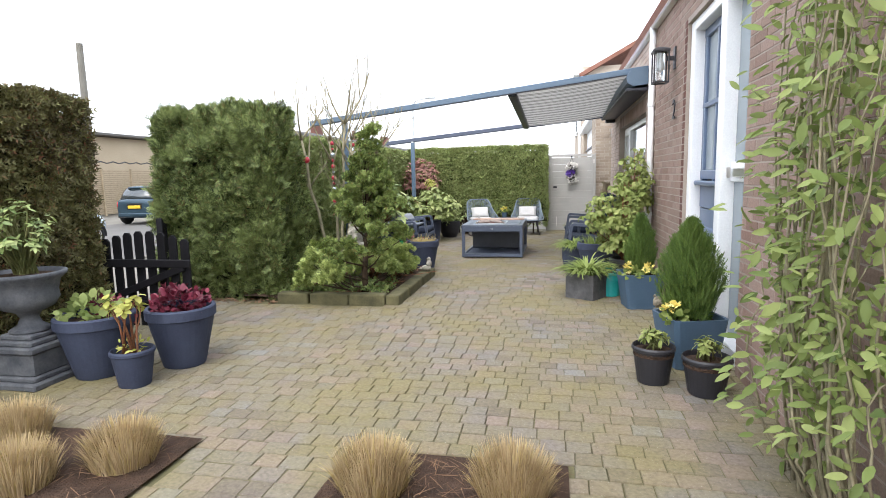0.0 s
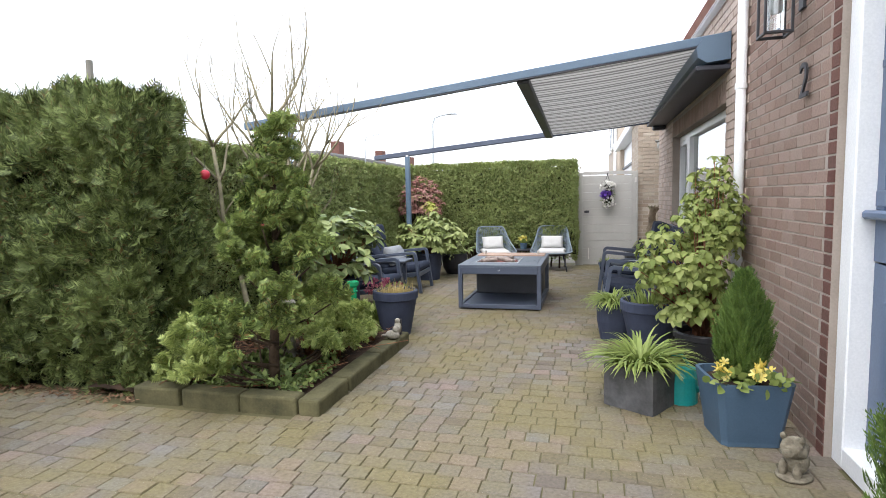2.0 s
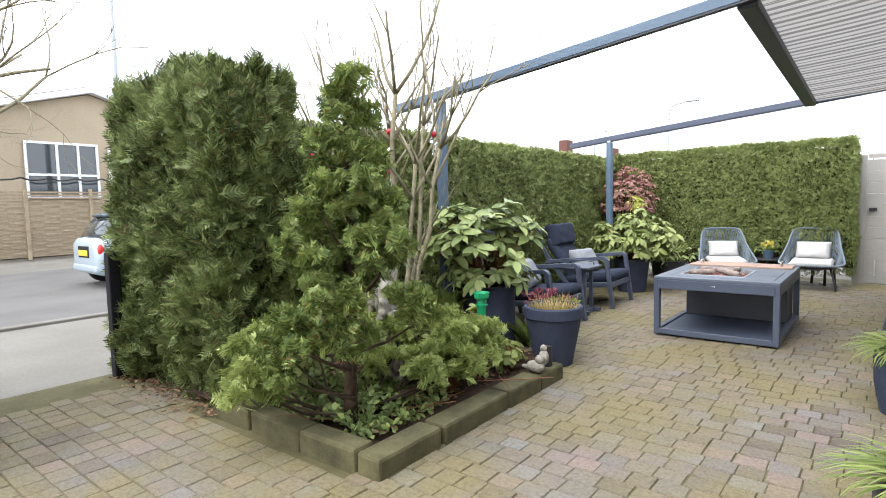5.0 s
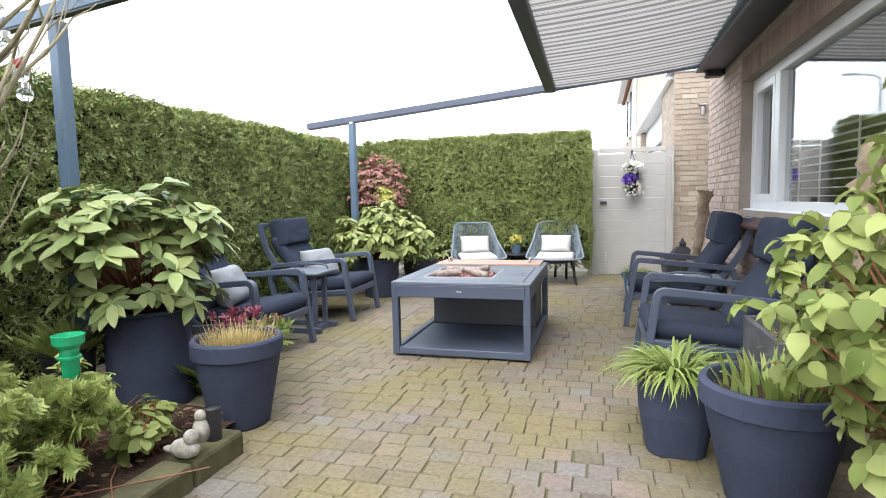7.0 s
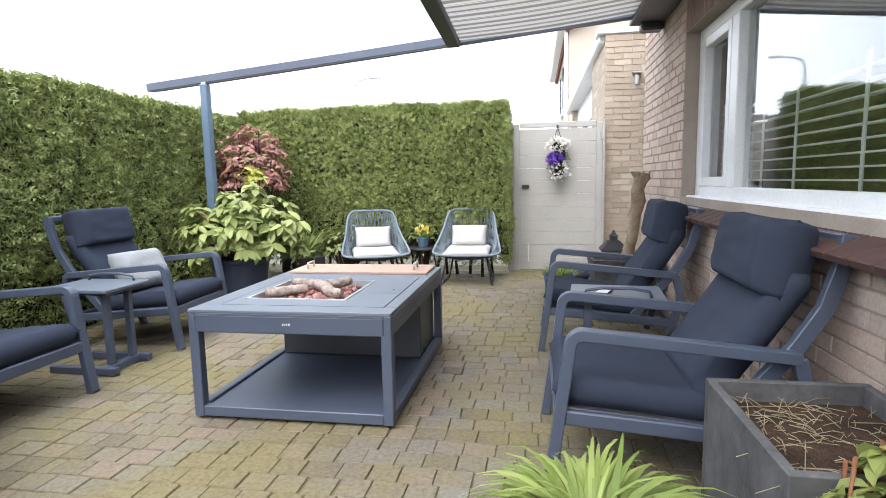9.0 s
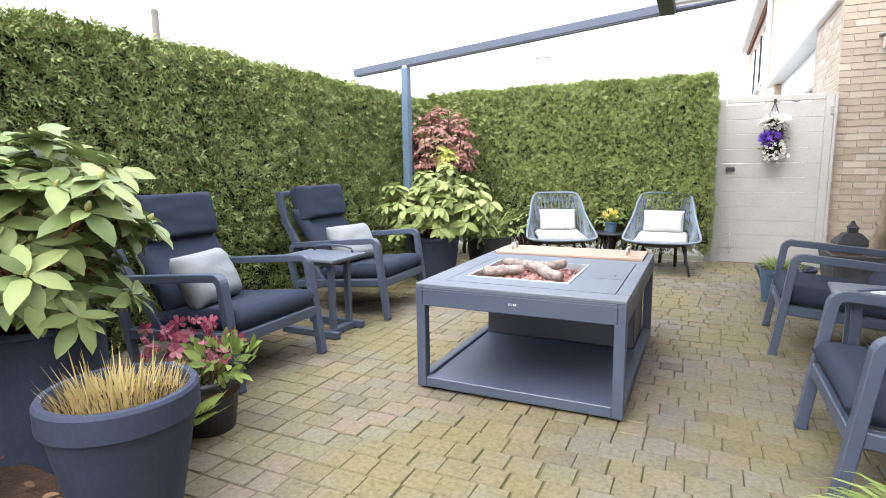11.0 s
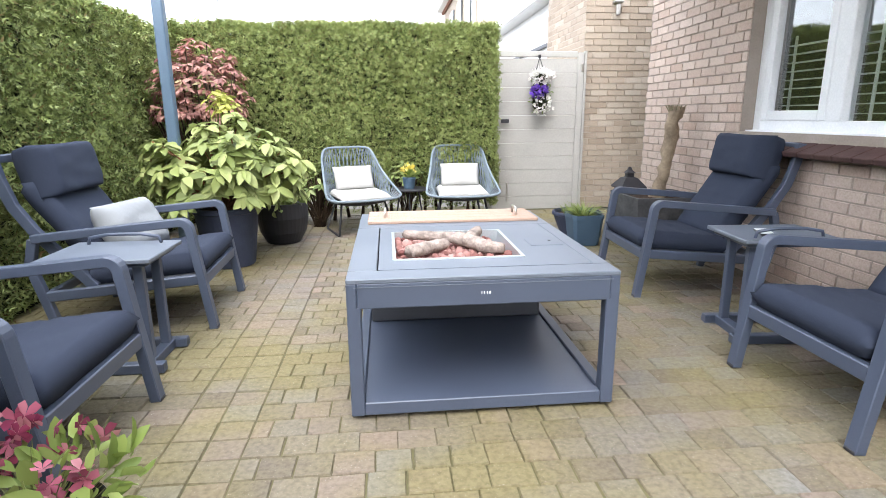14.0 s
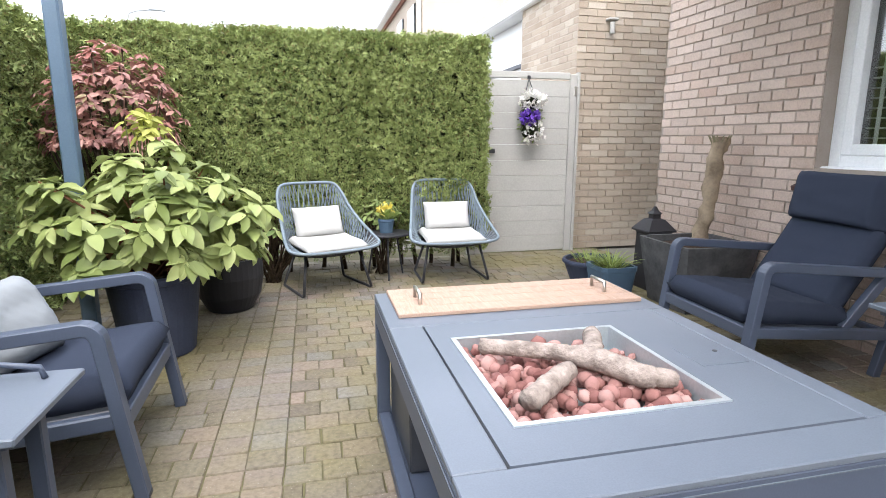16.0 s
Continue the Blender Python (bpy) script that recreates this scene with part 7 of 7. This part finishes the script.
def car(name, paint, roof_mat, label, at, turn):
    """A small two-door hatchback; faces +y, origin between the rear wheels on the ground."""
    e = thing(name, label, "car", at, turn, group="cars parked in the street")
    # station along the car, half width at the shoulder, height of the shoulder, lowest edge
    stations = [(-0.56, 0.60, 0.74, 0.36), (-0.545, 0.70, 0.84, 0.30), (-0.48, 0.77, 0.91, 0.26), (-0.30, 0.82, 0.945, 0.24), (0.2, 0.84, 0.945, 0.24), (0.9, 0.845, 0.94, 0.23),
                (1.6, 0.84, 0.935, 0.24), (2.0, 0.83, 0.91, 0.24), (2.5, 0.81, 0.86, 0.25), (2.85, 0.76, 0.79, 0.28), (3.02, 0.66, 0.68, 0.32), (3.06, 0.52, 0.60, 0.36)]
    rings = []
    for y, w, zt, zb in stations:
        half = [(w * 0.90, zb), (w * 0.985, zb + 0.10), (w, zb + (zt - zb) * 0.5), (w * 0.985, zt - 0.10), (w * 0.95, zt - 0.03), (w * 0.86, zt + 0.005), (w * 0.45, zt + 0.03)]
        rings.append([(x, y, z) for x, z in half] + [(-x, y, z) for x, z in half[::-1]])
    part("body", loft(rings), paint, e, smooth=True)
    # glass house: wraps round under a floating roof
    rings = []
    for z, y0, y1, w in ((0.93, -0.43, 1.85, 0.745), (1.08, -0.36, 1.62, 0.715), (1.22, -0.27, 1.36, 0.675), (1.335, -0.17, 1.12, 0.62)):
        pts = []
        for u, v in ((1, 0.04), (1, 0.5), (1, 0.95), (0.86, 1.0), (0, 1.02), (-0.86, 1.0), (-1, 0.95), (-1, 0.5), (-1, 0.04), (-0.84, 0.0), (0, -0.02), (0.84, 0.0)):
            pts.append((u * w, y0 + (y1 - y0) * v, z))
        rings.append(pts)
    part("glass_house", loft(rings), M["car_glass"], e, "tinted wrap-round windows", True)
    rings = []
    for z, y0, y1, w in ((1.325, -0.25, 1.16, 0.63), (1.36, -0.27, 1.13, 0.635), (1.395, -0.20, 1.02, 0.58), (1.415, -0.02, 0.85, 0.44)):
        pts = []
        for k in range(20):
            a = 2 * math.pi * k / 20
            c, q = math.cos(a), math.sin(a)
            m = 1 / (abs(c) ** 6 + abs(q) ** 6) ** (1 / 6)
            pts.append((w * c * m, (y0 + y1) / 2 + (y1 - y0) / 2 * q * m, z))
        rings.append(pts)
    part("roof", loft(rings), roof_mat, e, "dark blue roof", True)
    for s in (-1, 1):
        for y, x0, x1 in ((0.98, 0.735, 0.645),):
            bm = bmesh.new()
            tube(bm, [(s * x0, y, 0.95), (s * x1, y - 0.06, 1.33)], 0.028, 6)
            part("door_pillar", bm, M["tyre"], e)
        bm = bmesh.new()
        tube(bm, [(s * 0.752, y, 0.945) for y in np.linspace(-0.34, 1.75, 8)], 0.013, 6)
        part("belt_trim", bm, M["steel"], e)
        part("door_handle", one_box((s * 0.845, 0.62, 0.83), (0.03, 0.15, 0.028), 0.01), M["steel"], e)
        bm = bmesh.new()
        bmesh.ops.create_uvsphere(bm, u_segments=14, v_segments=8, radius=1, matrix=pose(s * 0.715, -0.455, 0.74) @ Matrix.Diagonal((0.06, 0.085, 0.125, 1)))
        part("tail_lamp", bm, M["tail_red"], e, "upright red tail lamp", True)
        for y in (0.0, 2.47):
            bm = moved(lathe([(0.20, -0.09), (0.28, -0.09), (0.30, -0.06), (0.30, 0.06), (0.28, 0.09), (0.20, 0.09)], 32), pose(s * 0.785, y, 0.30, 0, 90, 0))
            wh = part("wheel", bm, M["tyre"], e, smooth=True)
            bm = moved(lathe([(0.19, -0.06), (0.205, 0.092), (0.19, 0.106), (0.17, 0.099), (0.05, 0.103), (0.03, 0.112)], 28), pose(s * 0.785, y, 0.30, 0, 90 * s, 0))
            part("rim", bm, M["steel"], wh, smooth=True)
            for k in range(8):
                a = k * math.pi / 4
                part("rim_hole", moved(lathe([(0.030, 0), (0.030, 0.004)], 10), pose(s * 0.886, y + 0.118 * math.cos(a), 0.30 + 0.118 * math.sin(a), 0, 90, 0)), M["tyre"], wh)
            bm = bmesh.new()
            arc = [(y + 0.365 * math.cos(t), 0.30 + 0.365 * math.sin(t)) for t in np.linspace(-0.12, math.pi + 0.12, 18)]
            inner = [(y + 0.29 * math.cos(t), 0.30 + 0.29 * math.sin(t)) for t in np.linspace(-0.12, math.pi + 0.12, 18)]
            rows = [[bm.verts.new((s * x, p[0], p[1])) for p, x in ((i, 0.80), (i, 0.852), (o, 0.862), (o, 0.80))] for i, o in zip(inner, arc)]
            for u, v in zip(rows, rows[1:]):
                for k in range(4):
                    bm.faces.new((u[k], u[(k + 1) % 4], v[(k + 1) % 4], v[k]))
            bmesh.ops.recalc_face_normals(bm, faces=bm.faces)
            part("wheel_arch", bm, M["tyre"], e, "black wheel arch")
        part("sill", one_box((s * 0.80, 1.23, 0.27), (0.11, 1.75, 0.12), 0.02), M["tyre"], e, "black sill strip")
    part("number_plate", one_box((0, -0.572, 0.66), (0.5, 0.02, 0.11), 0.003), M["plate"], e, "yellow number plate")
    part("plate_recess", one_box((0, -0.56, 0.68), (0.62, 0.02, 0.22), 0.01), M["tyre"], e)
    part("rear_bumper", one_box((0, -0.49, 0.37), (1.40, 0.18, 0.16), 0.05, None, 2), paint, e)
    bm = bmesh.new()
    tube(bm, [(0.25, 1.05, 1.40), (0.25, 0.98, 1.55)], 0.006, 5)
    part("aerial", bm, M["tyre"], e)
    return e


car("parked_car", M["car_paint"], M["car_dark"], "light blue hatchback parked across the street", (-11.86, 8.42, -0.02), -3)
car("parked_car", M["car_dark"], M["car_dark"], "dark blue hatchback parked further along the street", (-15.3, 17.9, -0.02), 2)

# low gabled building across the street
bd2 = thing("gabled_building", "tan rendered low building with white framed windows across the street", "building", (-22.0, 0, 0))
bm = bmesh.new()
prof = [(3.0, 0), (20.5, 0), (20.5, 3.0), (11.7, 5.55), (3.0, 3.1)]
a = [bm.verts.new((0, y, z)) for y, z in prof]
b = [bm.verts.new((-8, y, z)) for y, z in prof]
bm.faces.new(a[::-1])
bm.faces.new(b)
for i in range(5):
    bm.faces.new((a[i], a[(i + 1) % 5], b[(i + 1) % 5], b[i]))
bmesh.ops.recalc_face_normals(bm, faces=bm.faces)
part("wall", bm, M["plaster"], bd2)
for (y0, z0), (y1, z1) in (((2.6, 3.05), (11.7, 5.68)), ((11.7, 5.68), (20.9, 3.0))):
    L, ang = math.hypot(y1 - y0, z1 - z0), math.degrees(math.atan2(z1 - z0, y1 - y0))
    part("verge_board", one_box((0, 0, 0), (0.35, L, 0.2), 0.02, pose(0.12, (y0 + y1) / 2, (z0 + z1) / 2, ang, 0, 0)), M["white"], bd2)
    part("roof", one_box((0, 0, 0), (8.2, L, 0.12), 0.0, pose(-4.1, (y0 + y1) / 2, (z0 + z1) / 2 + 0.1, ang, 0, 0)), M["asphalt"], bd2)
for y0, y1, z0, z1 in ((12.2, 14.18, 1.95, 3.72), (9.7, 11.8, 1.95, 3.78)):
    wn = part("window", one_box((0.03, (y0 + y1) / 2, (z0 + z1) / 2), (0.06, y1 - y0, z1 - z0)), M["car_glass"], bd2)
    bm = bmesh.new()
    for yy in (y0, y0 + (y1 - y0) * 0.42, y0 + (y1 - y0) * 0.72, y1):
        box(bm, (0.08, yy, (z0 + z1) / 2), (0.06, 0.08, z1 - z0 + 0.08))
    for zz in (z0, z0 + (z1 - z0) * 0.42, z1):
        box(bm, (0.085, (y0 + y1) / 2, zz), (0.06, y1 - y0 + 0.08, 0.08))
    part("window_frame", bm, M["white"], wn)
part("wing", one_box((-4, 25.5, 1.9), (7.9, 10, 3.8)), M["plaster"], bd2)
part("wing_roof", one_box((-3.8, 25.6, 3.9), (8.6, 10.3, 0.14), 0.03), M["asphalt"], bd2)
part("chimney", one_box((-3, 9.6, 5.6), (0.5, 0.5, 1.4), 0.02), M["plaster"], bd2)
wf = thing("woven_fence", "pale woven willow fence across the street", "fence", (-20.8, 0, 0))
for k in range(16):
    yc = 3.0 + k * 1.8
    part("fence_post", one_box((0.06, yc - 0.9, 1.1), (0.1, 0.1, 2.2), 0.01), M["cane"], wf)
    bm = bmesh.new()
    for j in range(22):
        for q in range(4):
            box(bm, (0.025 * (-1) ** (j + q), yc - 0.66 + q * 0.44, 0.12 + j * 0.094), (0.02, 0.45, 0.06))
    part("panel", bm, M["cane"], wf)
bm = bmesh.new()
tube(bm, [(0.05 * math.sin(k * 2), 2.5 + k * 0.25, 0.05 * math.cos(k * 2.1)) for k in range(118)], 0.03, 5)
part("barbed_wire", bm, M["black_steel"], wf, "twisted dark wire").location = (0, 0, 2.5)


def lamp_post(at, h, turn):
    e = thing("street_lamp", "tall galvanised street lamp with a curved neck", "street lamp", at, turn, group="street lamps")
    bm = bmesh.new()
    tube(bm, [(0, 0, 0), (0, 0, h * 0.5), (0, 0, h - 0.5), (0, 0.12, h - 0.12), (0, 0.4, h), (0, 0.9, h + 0.08)], [0.10, 0.08, 0.055, 0.05, 0.045, 0.04], 10)
    part("pole", bm, M["lamp_post"], e, smooth=True)
    part("head", one_box((0, 1.15, h + 0.1), (0.2, 0.6, 0.1), 0.03, None, 2), M["lamp_post"], e)


lamp_post((-18.6, 11.3, -0.03), 8.3, 0)
lamp_post((-19.2, 48.6, -0.03), 7.1, -90)
lamp_post((-8.9, 34.0, -0.03), 6.3, -80)
tp2 = thing("utility_pole", "tall pale wooden pole across the street", "pole", (-21.5, 15.8, 0))
part("pole", lathe([(0.19, 0), (0.15, 5.6), (0.12, 5.65)], 12), M["street_pave"], tp2)
tp3 = thing("utility_pole", "tall pale concrete pole further along the street", "pole", (-28, 29, 0))
part("pole", lathe([(0.24, 0), (0.19, 9.8), (0.17, 9.85)], 12), M["street_pave"], tp3)


def bare_tree(at, h, depth, label, spread=0.55):
    e = thing("bare_tree", label, "tree", at)
    bm = bmesh.new()
    if depth > 5:
        pts = [(0.15 * math.sin(k * 1.3), 0.12 * math.cos(k), h * 0.12 * k) for k in range(8)]
        tube(bm, pts, [h * 0.026 * (1 - 0.11 * k) for k in range(8)], 10)
        for k in range(30):
            a, q = k * 2.4, 2 + 5 * k / 30
            j = int(q)
            branch(bm, pts[j], (math.cos(a), math.sin(a), 0.55), h * 0.28 * (1.25 - 0.09 * j), h * 0.006, 5, 0.6, -0.03, None, 4)
    else:
        branch(bm, (0, 0, 0), (0.02, 0.02, 1), h * 0.42, h * 0.022, depth, spread, -0.03, None, 7)
    part("trunk", bm, M["bark_grey"], e, smooth=True)


bare_tree((-17.5, 6.6, 0), 11, 7, "large leafless tree across the street", 0.6)
for k, (x, y, h) in enumerate(((-2.5, 62, 7.5), (-0.5, 64, 7.2), (-1.5, 66, 7.4), (-36, 44, 8.0))):
    bare_tree((x, y, 0), h, 5, "distant leafless tree above the hedge", 0.6)

# far terraces
ter = thing("terrace_house", "distant white terrace with red panels and brick chimneys", "building", (-21.5, 62, 0))
part("wall", one_box((-4, 0, 2.5), (8, 36, 5.0)), M["white"], ter)
part("roof", one_box((-4, 0, 5.3), (8.6, 36.6, 0.6), 0.2), M["asphalt"], ter)
for k in range(9):
    y = -16 + k * 4
    part("window", one_box((0.03, y, 4.3), (0.06, 2.1, 1.0)), M["car_glass"], ter)
    part("red_panel", one_box((0.04, y + 1.7, 4.2), (0.08, 0.9, 1.5)), M["tail_red"], ter)
for y in (-12.4, -1.5, 9.0):
    part("chimney", one_box((0.4 - 1.2, y, 6.2), (0.8, 1.2, 1.3), 0.03), M["brick_red"], ter)

# neighbour house behind the gate
nb = thing("neighbour_house", "brown brick house with white gutter behind the gate", "house", (0, 0, 0))
part("wall", one_box((4.2, 28.0, 2.9), (6.6, 8.6, 5.8)), M["brick_pale"], nb)
part("gutter", one_box((0.78, 28.0, 5.55), (0.45, 9.0, 0.22), 0.04), M["white"], nb)
part("roof", one_box((0, 0, 0), (5.0, 9.2, 0.15), 0.0, pose(3.0, 28.0, 6.6, 0, -28, 0)), M["roof_tile"], nb)
part("downpipe", one_box((0.82, 23.8, 2.7), (0.1, 0.1, 5.5), 0.03), M["white"], nb)
for y in (25.2, 27.2, 29.4):
    wn = part("window", one_box((0.88, y, 4.2), (0.06, 1.1, 1.5)), M["car_glass"], nb)
    part("frame", one_box((0.87, y, 3.42), (0.1, 1.3, 0.1)), M["white"], wn)

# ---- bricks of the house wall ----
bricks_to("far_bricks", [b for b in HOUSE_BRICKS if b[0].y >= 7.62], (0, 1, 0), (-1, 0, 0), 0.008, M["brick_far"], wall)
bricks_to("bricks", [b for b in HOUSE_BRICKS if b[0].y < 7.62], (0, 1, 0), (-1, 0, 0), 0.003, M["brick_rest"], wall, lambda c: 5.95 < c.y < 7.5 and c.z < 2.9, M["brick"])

# ---- pavers ----
PROW, GAP = 0.131, 0.0042


def in_bed(x, y):
    return (-3.95 < x < -2.16 and 5.8 < y < 8.06) or (x < -2.18 and y < 2.38) or (-1.25 < x < -0.12 and y < 2.40) or (x < -3.4 and y > 5.9 and y < 8.1)


BASE = np.array([(-0.5, -0.5, -0.035), (0.5, -0.5, -0.035), (0.5, 0.5, -0.035), (-0.5, 0.5, -0.035)])
V, F, nv = [], [], 0
cache, singles = {}, 0
y, row = -1.6, 0
while y < 14.62:
    x = -4.75 + (0.07 if row % 2 else 0.0) + RNG.uniform(-0.015, 0.015)
    strip = y > 8.1
    while x < 1.10:
        w = RNG.uniform(0.125, 0.165)
        if strip and x < -2.53 and -2.53 - x < w + 0.07:
            w = -2.53 - x
        elif strip and -2.54 < x < -2.30:
            w = 0.148
        elif strip and -2.30 < x < -2.20:
            w = 0.075 if row % 2 else 0.145
        xc, yc = x + w / 2, y + PROW / 2
        x += w
        if in_bed(xc, yc):
            continue
        a, b = (w - GAP) / 2, (PROW - GAP) / 2
        e = 0.0035
        jit = RNG.uniform(-0.003, 0.003, (4, 2))
        z = RNG.uniform(-0.003, 0.003) + 0.002 * math.sin(xc * 2.1 + yc)
        tx, ty = RNG.uniform(-0.012, 0.012, 2)
        lo = np.array([(-a, -b, -0.03), (a, -b, -0.03), (a, b, -0.03), (-a, b, -0.03)])
        mi = np.array([(-a, -b, -0.006), (a, -b, -0.006), (a, b, -0.006), (-a, b, -0.006)])
        hi = np.array([(-a + e, -b + e, 0), (a - e, -b + e, 0), (a - e, b - e, 0), (-a + e, b - e, 0)])
        fs = [(0, 1, 5, 4), (1, 2, 6, 5), (2, 3, 7, 6), (3, 0, 4, 7), (4, 5, 9, 8), (5, 6, 10, 9), (6, 7, 11, 10), (7, 4, 8, 11), (8, 9, 10, 11)]
        if -2.0 < xc < 0.0 and 7.75 < yc < 9.6 and singles < 290:
            key = round(w, 2)
            if key not in cache:
                me = bpy.data.meshes.new("paver")
                me.from_pydata([tuple(p) for p in np.concatenate([lo, mi, hi])], [], fs)
                me.materials.append(M["paver"])
                me.polygons.foreach_set("use_smooth", np.zeros(len(me.polygons), dtype=bool))
                cache[key] = me
            o = new("paver", cache[key])
            o.location, o.rotation_euler = (xc, yc, z + 0.002), (tx, ty, RNG.uniform(-0.02, 0.02))
            o.parent = paving
            singles += 1
            continue
        q = np.concatenate([lo, mi, hi])
        q[4:, :2] += np.tile(jit, (2, 1))
        q[:, 2] += q[:, 0] * ty + q[:, 1] * tx
        V.append(q + np.array([xc, yc, z + 0.002]))
        F.append(np.array(fs) + nv)
        nv += 12
    y += PROW
    row += 1
rest = soup("pavers", np.concatenate(V), np.concatenate(F), M["paver_rest"], paving)
rest["kind"] = "stuff"
